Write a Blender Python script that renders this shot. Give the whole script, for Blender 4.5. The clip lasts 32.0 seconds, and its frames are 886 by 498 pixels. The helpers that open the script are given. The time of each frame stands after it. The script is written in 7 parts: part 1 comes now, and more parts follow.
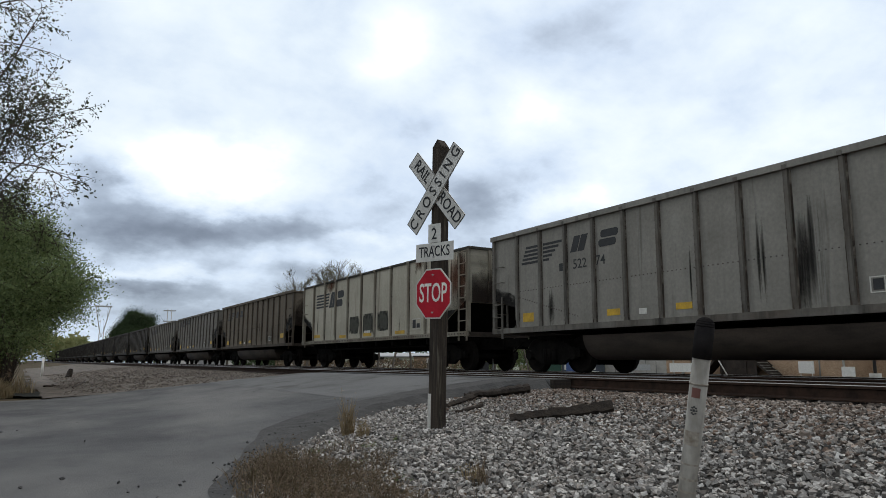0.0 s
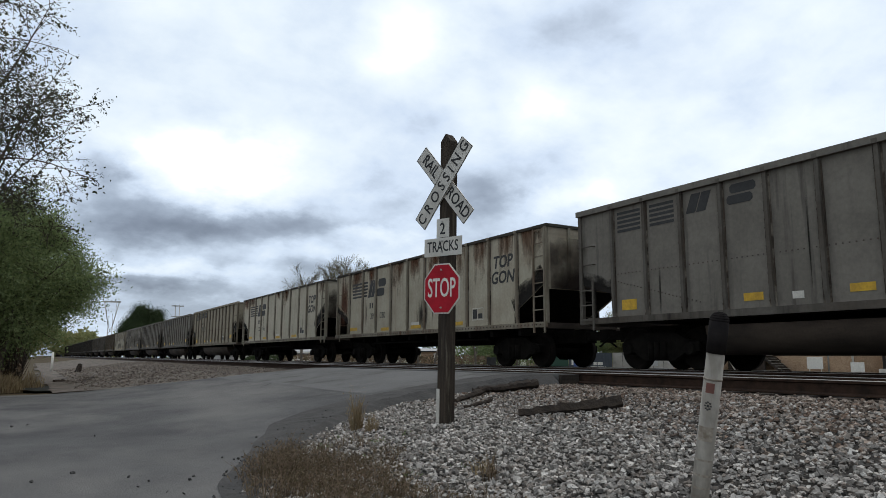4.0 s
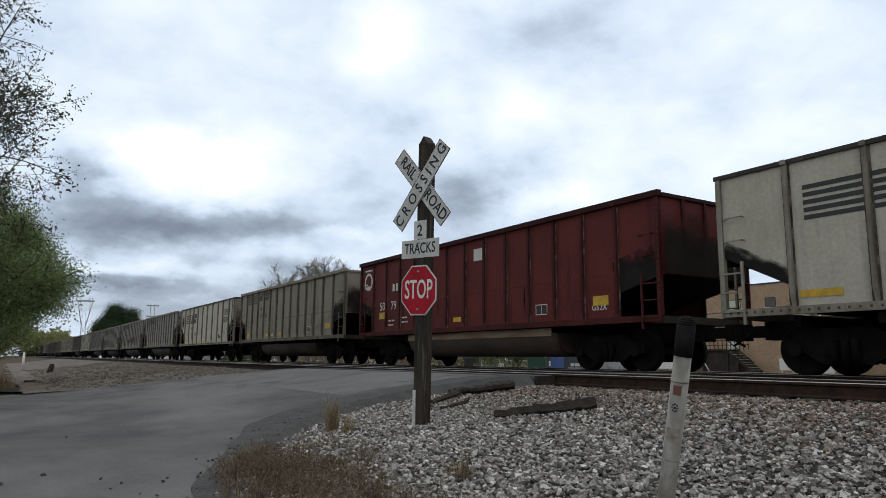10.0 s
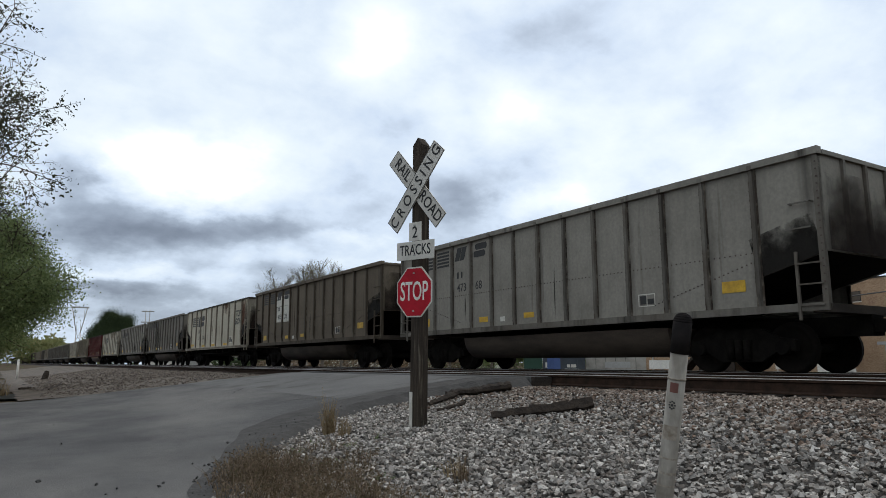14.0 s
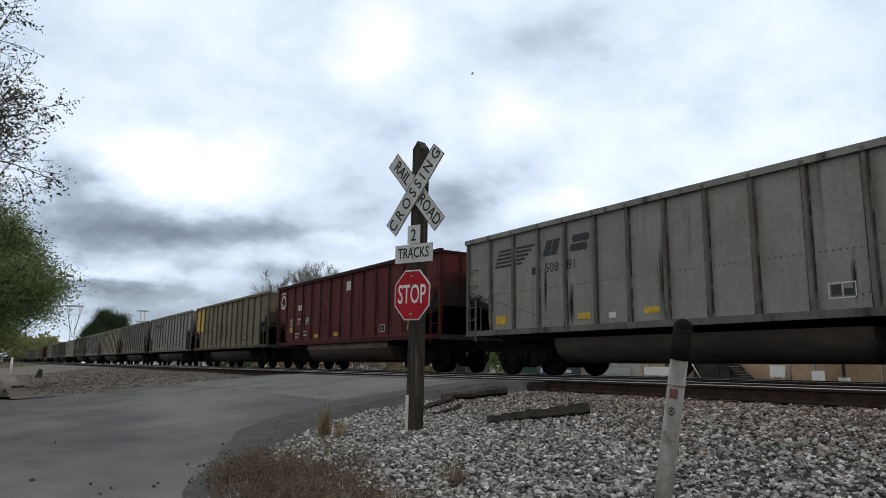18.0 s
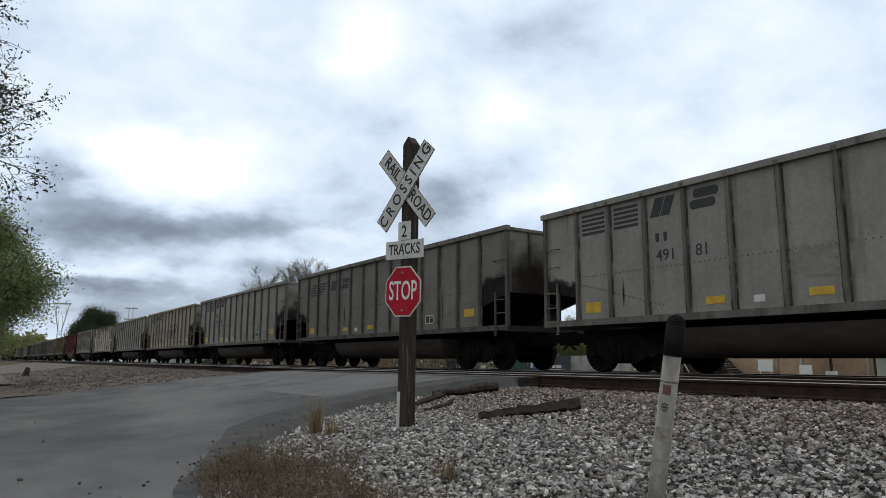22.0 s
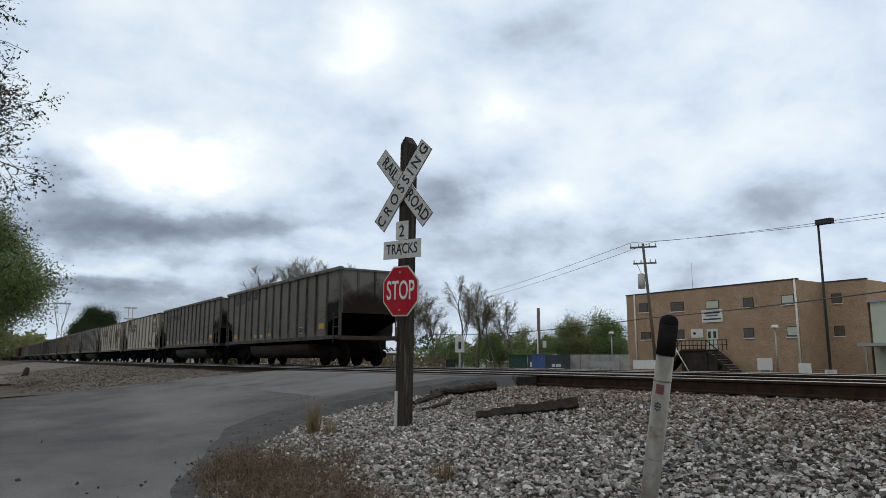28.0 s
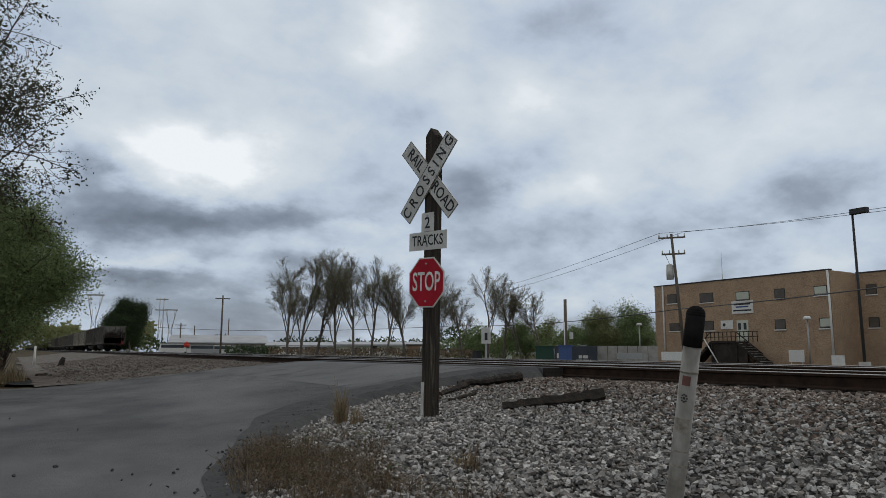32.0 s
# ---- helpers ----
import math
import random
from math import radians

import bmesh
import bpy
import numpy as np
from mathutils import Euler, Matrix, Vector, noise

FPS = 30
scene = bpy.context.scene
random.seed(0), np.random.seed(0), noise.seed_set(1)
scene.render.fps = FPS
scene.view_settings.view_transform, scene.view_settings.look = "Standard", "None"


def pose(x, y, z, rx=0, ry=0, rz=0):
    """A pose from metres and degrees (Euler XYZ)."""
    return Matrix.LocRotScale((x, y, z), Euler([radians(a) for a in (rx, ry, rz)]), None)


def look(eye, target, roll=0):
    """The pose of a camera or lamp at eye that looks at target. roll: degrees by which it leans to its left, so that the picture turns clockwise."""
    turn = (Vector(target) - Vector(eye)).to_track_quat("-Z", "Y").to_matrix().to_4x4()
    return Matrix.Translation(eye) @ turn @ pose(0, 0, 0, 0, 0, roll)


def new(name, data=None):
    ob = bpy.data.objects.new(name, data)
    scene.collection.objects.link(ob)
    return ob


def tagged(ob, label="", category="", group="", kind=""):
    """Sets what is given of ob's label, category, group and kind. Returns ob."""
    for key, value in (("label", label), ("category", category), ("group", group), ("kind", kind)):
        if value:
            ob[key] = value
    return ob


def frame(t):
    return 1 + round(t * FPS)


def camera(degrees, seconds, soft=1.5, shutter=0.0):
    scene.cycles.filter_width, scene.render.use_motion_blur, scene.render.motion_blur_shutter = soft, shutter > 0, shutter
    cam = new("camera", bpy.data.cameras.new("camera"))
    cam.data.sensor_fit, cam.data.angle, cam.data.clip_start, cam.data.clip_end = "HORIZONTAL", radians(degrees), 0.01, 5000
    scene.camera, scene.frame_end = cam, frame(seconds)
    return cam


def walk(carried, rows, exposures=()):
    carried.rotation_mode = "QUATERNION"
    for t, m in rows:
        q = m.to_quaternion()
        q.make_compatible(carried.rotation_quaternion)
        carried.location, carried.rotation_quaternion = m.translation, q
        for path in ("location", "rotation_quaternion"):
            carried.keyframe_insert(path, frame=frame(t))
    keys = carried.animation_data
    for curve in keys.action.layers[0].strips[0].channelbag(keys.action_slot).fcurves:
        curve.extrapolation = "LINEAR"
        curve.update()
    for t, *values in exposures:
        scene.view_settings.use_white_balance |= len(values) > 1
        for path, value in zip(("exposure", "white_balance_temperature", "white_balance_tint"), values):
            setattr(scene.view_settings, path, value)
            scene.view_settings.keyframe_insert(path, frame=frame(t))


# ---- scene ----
# Axes: y runs along the railway (away from the camera), x across it, z up.
# The camera stands beside a level crossing, 1.2 m up, at x = y = 0.
cam = camera(64.87, 32.0, soft=0.55)
EYE = 1.2
# seconds, x, y, z, heading (clockwise from +y), tilt, lean
PATH = [
    (0.0, 0.000, -0.001, 1.212, 30.82, 9.37, -0.22),
    (0.5, 0.004, 0.003, 1.212, 30.82, 9.39, -0.27),
    (1.0, 0.004, 0.005, 1.217, 30.77, 9.39, -0.09),
    (1.5, -0.006, 0.003, 1.214, 30.88, 9.50, -0.20),
    (2.0, 0.008, 0.008, 1.216, 30.88, 9.57, -0.20),
    (2.5, 0.006, 0.012, 1.201, 30.94, 9.61, -0.13),
    (3.0, -0.000, 0.025, 1.211, 30.66, 9.29, -0.05),
    (3.5, -0.005, 0.034, 1.209, 30.35, 9.11, -0.31),
    (5.5, -0.006, -0.018, 1.215, 29.96, 8.82, 0.01),
    (6.0, -0.008, -0.035, 1.207, 30.12, 8.91, -0.12),
    (6.5, -0.010, -0.037, 1.207, 30.40, 8.97, 0.36),
    (7.0, -0.005, -0.040, 1.208, 30.71, 8.91, 0.49),
    (7.5, -0.001, -0.040, 1.217, 30.94, 8.77, 0.36),
    (8.0, -0.019, -0.035, 1.204, 31.40, 8.82, 0.11),
    (8.5, -0.001, -0.041, 1.207, 31.51, 8.85, 0.06),
    (9.0, 0.002, -0.039, 1.213, 31.69, 8.95, -0.00),
    (9.5, -0.010, -0.036, 1.214, 31.90, 9.11, -0.20),
    (10.0, -0.008, -0.017, 1.217, 32.01, 9.06, -0.38),
    (10.5, 0.002, -0.001, 1.208, 32.01, 9.00, -0.40),
    (11.0, 0.008, -0.003, 1.220, 32.03, 8.83, -0.18),
    (11.5, 0.009, -0.014, 1.215, 32.03, 8.86, -0.24),
    (12.0, 0.009, -0.014, 1.212, 32.08, 8.96, -0.14),
    (12.5, 0.014, -0.010, 1.213, 32.16, 9.10, 0.19),
    (13.0, 0.000, -0.026, 1.209, 32.21, 9.21, 0.10),
    (13.5, 0.006, -0.011, 1.202, 32.26, 9.32, 0.00),
    (14.0, 0.001, -0.006, 1.204, 32.39, 9.28, 0.25),
    (14.5, 0.013, -0.001, 1.209, 32.34, 9.17, 0.32),
    (16.5, 0.024, 0.016, 1.198, 32.08, 9.61, -0.31),
    (17.0, -0.002, 0.021, 1.203, 32.30, 9.74, -0.17),
    (17.5, -0.011, 0.017, 1.200, 32.51, 9.71, -0.36),
    (18.0, -0.018, 0.006, 1.201, 32.68, 9.58, -0.50),
    (18.5, -0.021, 0.029, 1.202, 32.99, 9.42, -0.28),
    (19.0, -0.014, 0.022, 1.203, 33.05, 9.27, -0.25),
    (19.5, -0.013, 0.016, 1.206, 33.24, 9.16, -0.16),
    (20.0, -0.003, 0.015, 1.206, 33.35, 9.18, -0.21),
    (20.5, -0.011, 0.022, 1.210, 33.47, 9.24, -0.16),
    (21.0, -0.013, 0.015, 1.199, 33.52, 9.43, -0.11),
    (21.5, -0.009, 0.024, 1.200, 33.51, 9.43, -0.27),
    (22.0, -0.017, 0.029, 1.207, 33.52, 9.25, -0.19),
    (22.5, -0.017, 0.049, 1.194, 33.47, 9.17, -0.16),
    (23.0, 0.000, 0.031, 1.203, 33.29, 8.98, -0.29),
    (23.5, -0.012, 0.033, 1.202, 33.28, 8.96, -0.48),
    (24.0, 0.004, 0.014, 1.210, 33.17, 8.93, -0.43),
    (24.5, 0.016, 0.004, 1.203, 33.12, 9.01, -0.31),
    (25.0, 0.005, -0.005, 1.211, 33.36, 8.91, -0.22),
    (25.5, 0.016, -0.003, 1.215, 33.53, 8.86, -0.26),
    (27.5, 0.002, 0.006, 1.208, 34.00, 9.38, -0.03),
    (28.0, -0.002, 0.004, 1.211, 33.55, 9.18, -0.08),
    (28.5, 0.019, 0.017, 1.210, 31.94, 8.94, 0.20),
    (29.0, 0.011, 0.005, 1.208, 30.91, 8.72, 0.25),
    (29.5, 0.011, 0.003, 1.211, 30.55, 8.55, 0.12),
    (30.0, 0.008, 0.006, 1.214, 30.62, 8.38, 0.01),
    (30.5, 0.010, 0.008, 1.211, 30.81, 8.28, -0.02),
    (31.0, 0.012, 0.005, 1.213, 31.05, 8.30, -0.22),
    (31.5, -0.000, -0.006, 1.214, 31.28, 8.38, -0.26),
    (32.0, -0.004, -0.010, 1.210, 31.38, 8.46, -0.22),
]


def aim(x, y, z, heading, tilt, lean):
    a, b = radians(heading), radians(tilt)
    way = Vector((math.sin(a) * math.cos(b), math.cos(a) * math.cos(b), math.sin(b)))
    return look((x, y, z), Vector((x, y, z)) + way, -lean)


walk(cam, [(r[0], aim(*r[1:])) for r in PATH],
     exposures=[(0.0, 0.0), (27.0, 0.0), (28.0, -0.12), (29.0, -0.28), (30.0, -0.46), (32.0, -0.5)])

# ---------------------------------------------------------------- world and sun
SUN_UP, SUN_TURN = 48.0, 60.0


def build_world():
    world = bpy.data.worlds.new("overcast_sky")
    scene.world = world
    world.use_nodes = True
    nt = world.node_tree
    nt.nodes.clear()
    n = nt.nodes.new
    link = nt.links.new
    out = n("ShaderNodeOutputWorld")
    bg = n("ShaderNodeBackground")
    link(bg.outputs[0], out.inputs[0])
    sky = n("ShaderNodeTexSky")
    sky.sky_type = "NISHITA"
    sky.sun_disc = False
    sky.sun_elevation, sky.sun_rotation = radians(SUN_UP), radians(SUN_TURN)
    dim = n("ShaderNodeMix")
    dim.data_type = "RGBA"
    dim.blend_type = "MULTIPLY"
    dim.inputs[0].default_value = 1.0
    link(sky.outputs[0], dim.inputs[6])
    dim.inputs[7].default_value = (0.1, 0.1, 0.1, 1)
    tc = n("ShaderNodeTexCoord")
    sep = n("ShaderNodeSeparateXYZ")
    link(tc.outputs["Generated"], sep.inputs[0])

    def m(op, a, b=None, c=None, clamp=False):
        k = n("ShaderNodeMath")
        k.operation, k.use_clamp = op, clamp
        for i, v in enumerate((a, b, c)):
            if v is None:
                continue
            if isinstance(v, (int, float)):
                k.inputs[i].default_value = v
            else:
                link(v, k.inputs[i])
        return k.outputs[0]

    # a flat cloud deck: the pattern shrinks towards the horizon
    zc = m("ADD", m("MAXIMUM", sep.outputs[2], 0.0), 0.42)
    deck = n("ShaderNodeCombineXYZ")
    link(m("DIVIDE", sep.outputs[0], zc), deck.inputs[0]), link(m("DIVIDE", sep.outputs[1], zc), deck.inputs[1])

    def tex(scale, detail, rough, off, dist=0.0):
        mp = n("ShaderNodeMapping")
        mp.inputs["Location"].default_value = off
        link(deck.outputs[0], mp.inputs[0])
        k = n("ShaderNodeTexNoise")
        k.inputs["Scale"].default_value = scale
        k.inputs["Detail"].default_value = detail
        k.inputs["Roughness"].default_value = rough
        k.inputs["Distortion"].default_value = dist
        link(mp.outputs[0], k.inputs["Vector"])
        return m("SUBTRACT", k.outputs[0], 0.5)

    # masses of cloud: heading, elevation, half widths in degrees, and how bright or dark they are
    masses = [
        (11.7, 15.0, 4.6, 2.0, 0.46), (26.4, 25.6, 4.6, 3.0, 0.26), (38.8, 20.4, 2.2, 1.6, 0.17), (40.5, 13.0, 4.4, 1.3, 0.19),
        (24.3, 9.8, 2.8, 0.6, 0.10), (60.3, 16.4, 5.5, 2.4, 0.10), (9.5, 6.7, 6.1, 0.5, 0.10), (47.2, 16.5, 4.0, 1.8, 0.06),
        (4.6, 12.9, 2.2, 1.7, -0.2), (6.5, 9.9, 5.6, 1.4, -0.21), (16.3, 10.6, 5.4, 1.4, -0.21), (5.6, 5.3, 7.2, 0.6, -0.16),
        (17.1, 6.8, 5.3, 0.7, -0.10), (34.4, 13.6, 2.8, 1.1, -0.12), (24.7, 13.9, 2.8, 1.2, -0.09), (40.6, 26.2, 8.0, 2.4, -0.11),
        (53.5, 20.1, 6.0, 3.0, -0.05), (59.2, 11.3, 4.6, 1.1, -0.07), (50.0, 9.9, 4.7, 0.9, -0.07), (16.6, 22.0, 6.0, 2.4, -0.06),
    ]
    head = m("ADD", m("ARCTAN2", sep.outputs[0], sep.outputs[1]), m("MULTIPLY", tex(3.2, 8.0, 0.58, (1.0, 1.0, 0.0)), 0.20))
    rise = m("ADD", m("ARCSINE", sep.outputs[2]), m("MULTIPLY", tex(3.2, 8.0, 0.58, (8.0, 4.0, 0.0)), 0.11))
    val = m("ADD", m("MULTIPLY", tex(2.6, 9.0, 0.54, (3.1, 7.4, 0.0), 0.15), 0.62), 0.645)
    val = m("ADD", val, m("MULTIPLY", tex(9.0, 7.0, 0.58, (11.0, 2.0, 0.0), 0.15), 0.16))
    # seen edge on towards the horizon, the cloud bellies darken
    low = m("SUBTRACT", 1.0, m("DIVIDE", m("ABSOLUTE", sep.outputs[2]), 0.30), clamp=True)
    val = m("SUBTRACT", val, m("MULTIPLY", low, 0.14))
    for az, el, wa, we, amount in masses:
        a = m("DIVIDE", m("SUBTRACT", head, radians(az)), radians(wa))
        e = m("DIVIDE", m("SUBTRACT", rise, radians(el)), radians(we))
        q = m("ADD", m("MULTIPLY", a, a), m("MULTIPLY", e, e))
        val = m("ADD", val, m("MULTIPLY", m("EXPONENT", m("MULTIPLY", q, -0.8)), amount))
    ramp = n("ShaderNodeValToRGB")
    link(val, ramp.inputs[0])
    el = ramp.color_ramp.elements
    el[0].position, el[0].color = 0.26, (0.10, 0.122, 0.16, 1)
    el[1].position, el[1].color = 0.89, (0.89, 0.93, 0.955, 1)
    e = el.new(0.36)
    e.color = (0.165, 0.195, 0.25, 1)
    e = el.new(0.47)
    e.color = (0.27, 0.32, 0.395, 1)
    e = el.new(0.58)
    e.color = (0.48, 0.56, 0.67, 1)
    e = el.new(0.66)
    e.color = (0.59, 0.66, 0.725, 1)
    e = el.new(0.755)
    e.color = (0.685, 0.74, 0.785, 1)
    mix = n("ShaderNodeMix")
    mix.data_type = "RGBA"
    mix.inputs[0].default_value = 0.94
    link(dim.outputs[2], mix.inputs[6]), link(ramp.outputs[0], mix.inputs[7])
    link(mix.outputs[2], bg.inputs[0])
    bg.inputs[1].default_value = 1.4


build_world()
sun_data = bpy.data.lights.new("sun", "SUN")
sun_data.energy, sun_data.angle, sun_data.color = 0.8, radians(28), (1.0, 0.88, 0.74)
sun = new("sun", sun_data)
sun.matrix_world = look((0, 0, 30), (-math.sin(radians(SUN_TURN)) * 20, -math.cos(radians(SUN_TURN)) * 20, 30 - 20 * math.tan(radians(SUN_UP))))


# ---------------------------------------------------------------- materials
def warm_dusty(c):
    """Warms a surface colour, to offset the blue of the sky's light."""
    return (c[0] * 1.07, c[1] * 1.0, c[2] * 0.90)


def material(name, base, other=None, scale=4.0, rough=0.7, metal=0.0, bump=0.0, fine=30.0, stretch=(1, 1, 1), contrast=(0.35, 0.65), rand=0.0,
             third=None, third_at=(0.6, 0.75), third_scale=1.0, third_stretch=(1, 1, 1), coords="Object", spec=0.4):
    """A surface of two tones that a noise blends, with an optional third tone in patches, and a fine relief."""
    mt = bpy.data.materials.new(name)
    mt.use_nodes = True
    nt = mt.node_tree
    b = nt.nodes["Principled BSDF"]
    b.inputs["Roughness"].default_value, b.inputs["Metallic"].default_value = rough, metal
    # dull, dusty surfaces have hardly any sheen
    b.inputs["Specular IOR Level"].default_value = spec * (0.4 if rough >= 0.75 else 1.0)
    n, link = nt.nodes.new, nt.links.new
    tc = n("ShaderNodeTexCoord")
    info = n("ShaderNodeObjectInfo")
    shift = n("ShaderNodeVectorMath")
    shift.operation = "SCALE"
    shift.inputs[0].default_value = (37.0, 53.0, 19.0)
    link(info.outputs["Random"], shift.inputs["Scale"])
    add = n("ShaderNodeVectorMath")
    link(tc.outputs[coords], add.inputs[0]), link(shift.outputs[0], add.inputs[1])

    def noise_at(sc, st, detail=6.0, rg=0.6):
        mp = n("ShaderNodeMapping")
        mp.inputs["Scale"].default_value = st
        link(add.outputs[0], mp.inputs[0])
        k = n("ShaderNodeTexNoise")
        k.inputs["Scale"].default_value, k.inputs["Detail"].default_value, k.inputs["Roughness"].default_value = sc, detail, rg
        link(mp.outputs[0], k.inputs["Vector"])
        return k.outputs[0]

    def step(src, lo, hi):
        k = n("ShaderNodeMapRange")
        k.inputs["From Min"].default_value, k.inputs["From Max"].default_value = lo, hi
        link(src, k.inputs["Value"])
        return k.outputs[0]

    def blend(fac, a, c):
        k = n("ShaderNodeMix")
        k.data_type = "RGBA"
        link(fac, k.inputs[0])
        for i, v in ((6, a), (7, c)):
            if isinstance(v, tuple):
                k.inputs[i].default_value = (*v[:3], 1)
            else:
                link(v, k.inputs[i])
        return k.outputs[2]

    other = other or tuple(v * 0.75 for v in base)
    base, other = warm_dusty(base), warm_dusty(other)
    third = warm_dusty(third) if third else None
    col = blend(step(noise_at(scale, stretch), *contrast), tuple(base), tuple(other))
    if third:
        col = blend(step(noise_at(third_scale, third_stretch), *third_at), col, tuple(third))
    grain = noise_at(fine, (1, 1, 1), 3.0)
    gr = n("ShaderNodeMix")
    gr.data_type, gr.blend_type = "RGBA", "MULTIPLY"
    gr.inputs[0].default_value = 0.35
    link(col, gr.inputs[6])
    gv = n("ShaderNodeMapRange")
    gv.inputs["From Min"].default_value, gv.inputs["From Max"].default_value = 0.25, 0.75
    gv.inputs["To Min"].default_value, gv.inputs["To Max"].default_value = 0.55, 1.25
    link(grain, gv.inputs["Value"]), link(gv.outputs[0], gr.inputs[7])
    col = gr.outputs[2]
    if rand:
        hv = n("ShaderNodeHueSaturation")
        rv = n("ShaderNodeMapRange")
        rv.inputs["To Min"].default_value, rv.inputs["To Max"].default_value = 1 - rand, 1 + rand
        link(info.outputs["Random"], rv.inputs["Value"]), link(rv.outputs[0], hv.inputs["Value"]), link(col, hv.inputs["Color"])
        col = hv.outputs[0]
    link(col, b.inputs["Base Color"])
    if bump:
        bp = n("ShaderNodeBump")
        bp.inputs["Strength"].default_value, bp.inputs["Distance"].default_value = bump, 0.02
        link(grain, bp.inputs["Height"]), link(bp.outputs[0], b.inputs["Normal"])
    return mt


def island_material(name, tones, rough=0.85, bump=0.3, scale=20.0, spread=0.25):
    """A surface whose separate pieces each take one tone of a ramp."""
    mt = material(name, tones[0], rough=rough, bump=bump, fine=scale)
    nt = mt.node_tree
    b = nt.nodes["Principled BSDF"]
    geo = nt.nodes.new("ShaderNodeNewGeometry")
    ramp = nt.nodes.new("ShaderNodeValToRGB")
    ramp.color_ramp.interpolation = "LINEAR"
    el = ramp.color_ramp.elements
    tones = [warm_dusty(c) for c in tones]
    el[0].color, el[1].color = (*tones[0], 1), (*tones[-1], 1)
    for i, c in enumerate(tones[1:-1]):
        e = el.new((i + 1) / (len(tones) - 1))
        e.color = (*c, 1)
    nt.links.new(geo.outputs["Random Per Island"], ramp.inputs[0])
    mul = nt.nodes.new("ShaderNodeMix")
    mul.data_type, mul.blend_type = "RGBA", "MULTIPLY"
    mul.inputs[0].default_value = 1.0
    old = b.inputs["Base Color"].links[0].from_socket
    nt.links.new(ramp.outputs[0], mul.inputs[6])
    gain = nt.nodes.new("ShaderNodeMix")
    gain.data_type = "RGBA"
    gain.blend_type = "DIVIDE"
    gain.inputs[0].default_value = 1.0
    gain.inputs[7].default_value = (*[max(v, 0.01) for v in tones[0]], 1)
    nt.links.new(old, gain.inputs[6])
    nt.links.new(gain.outputs[2], mul.inputs[7])
    nt.links.new(mul.outputs[2], b.inputs["Base Color"])
    return mt


def plain(name, base, rough=0.6, metal=0.0):
    return material(name, base, tuple(v * 0.8 for v in base), scale=9.0, rough=rough, metal=metal)


M = {}
M["ground"] = material("dry_grass_earth", (0.10, 0.08, 0.06), (0.06, 0.056, 0.036), scale=0.5, rough=0.95, bump=0.8, fine=9.0, third=(0.10, 0.084, 0.068), third_scale=0.15, third_at=(0.5, 0.62), spec=0.05)
M["gravel_bank"] = material("dusty_gravel_bank", (0.165, 0.148, 0.135), (0.085, 0.075, 0.068), scale=2.2, rough=0.95, bump=1.0, fine=14.0, contrast=(0.36, 0.64), third=(0.07, 0.06, 0.048), third_scale=0.5, third_at=(0.56, 0.7))
M["stone_bank"] = island_material("dusty_bank_stone", [(0.17, 0.148, 0.134), (0.23, 0.207, 0.19), (0.11, 0.094, 0.085), (0.20, 0.17, 0.15)], bump=0.4, scale=50.0)
# far darker than its stones: the shade in their gaps is painted in
M["gravel_bed"] = material("gap_shade_limestone_bed", (0.045, 0.042, 0.04), (0.016, 0.015, 0.015), scale=14.0, rough=0.95, bump=1.0, fine=45.0, contrast=(0.42, 0.6))
M["stone"] = island_material("crushed_limestone", [(0.20, 0.19, 0.184), (0.42, 0.405, 0.395), (0.06, 0.057, 0.055), (0.27, 0.24, 0.222), (0.68, 0.665, 0.655), (0.035, 0.034, 0.033)], bump=0.5, scale=60.0)
M["stone_brown"] = island_material("rust_dusted_limestone", [(0.185, 0.148, 0.127), (0.31, 0.263, 0.232), (0.075, 0.057, 0.048), (0.225, 0.16, 0.127), (0.47, 0.425, 0.39), (0.048, 0.036, 0.031)], bump=0.5, scale=60.0)
M["asphalt"] = material("worn_asphalt", (0.118, 0.121, 0.128), (0.07, 0.072, 0.078), scale=0.55, rough=0.9, bump=1.0, fine=55.0, third=(0.158, 0.159, 0.163), third_scale=0.8, third_stretch=(0.5, 0.25, 1), third_at=(0.46, 0.66), contrast=(0.36, 0.62))
M["apron"] = material("pale_patched_asphalt", (0.135, 0.139, 0.147), (0.105, 0.108, 0.114), scale=0.9, rough=0.92, bump=0.4, fine=50.0, third=(0.07, 0.069, 0.068), third_scale=0.8, third_at=(0.55, 0.7))
M["asphalt_edge"] = material("dark_crumbled_asphalt", (0.05, 0.05, 0.052), (0.075, 0.075, 0.077), scale=3.0, rough=0.95, bump=1.0, fine=25.0)
M["concrete"] = material("grey_concrete", (0.38, 0.37, 0.35), (0.27, 0.265, 0.25), scale=1.4, rough=0.9, bump=0.3)
M["rail_side"] = material("rusty_rail_steel", (0.046, 0.029, 0.022), (0.024, 0.017, 0.014), scale=6.0, rough=0.9, bump=0.4, spec=0.15)
# pale and non-metallic: the sky's reflection is put into the colour
M["rail_top"] = plain("sky_bright_polished_rail_head", (0.27, 0.26, 0.26), 0.45, 0.0)
M["tie"] = material("creosoted_timber", (0.05, 0.04, 0.033), (0.028, 0.024, 0.022), scale=2.0, stretch=(0.4, 8, 8), rough=0.95, bump=0.8)
M["post_wood"] = material("weathered_dark_timber", (0.062, 0.05, 0.04), (0.026, 0.022, 0.019), scale=5.0, stretch=(6, 6, 0.35), rough=0.92, bump=0.7, fine=40.0, third=(0.13, 0.12, 0.1), third_scale=4.0, third_stretch=(5, 5, 0.4))
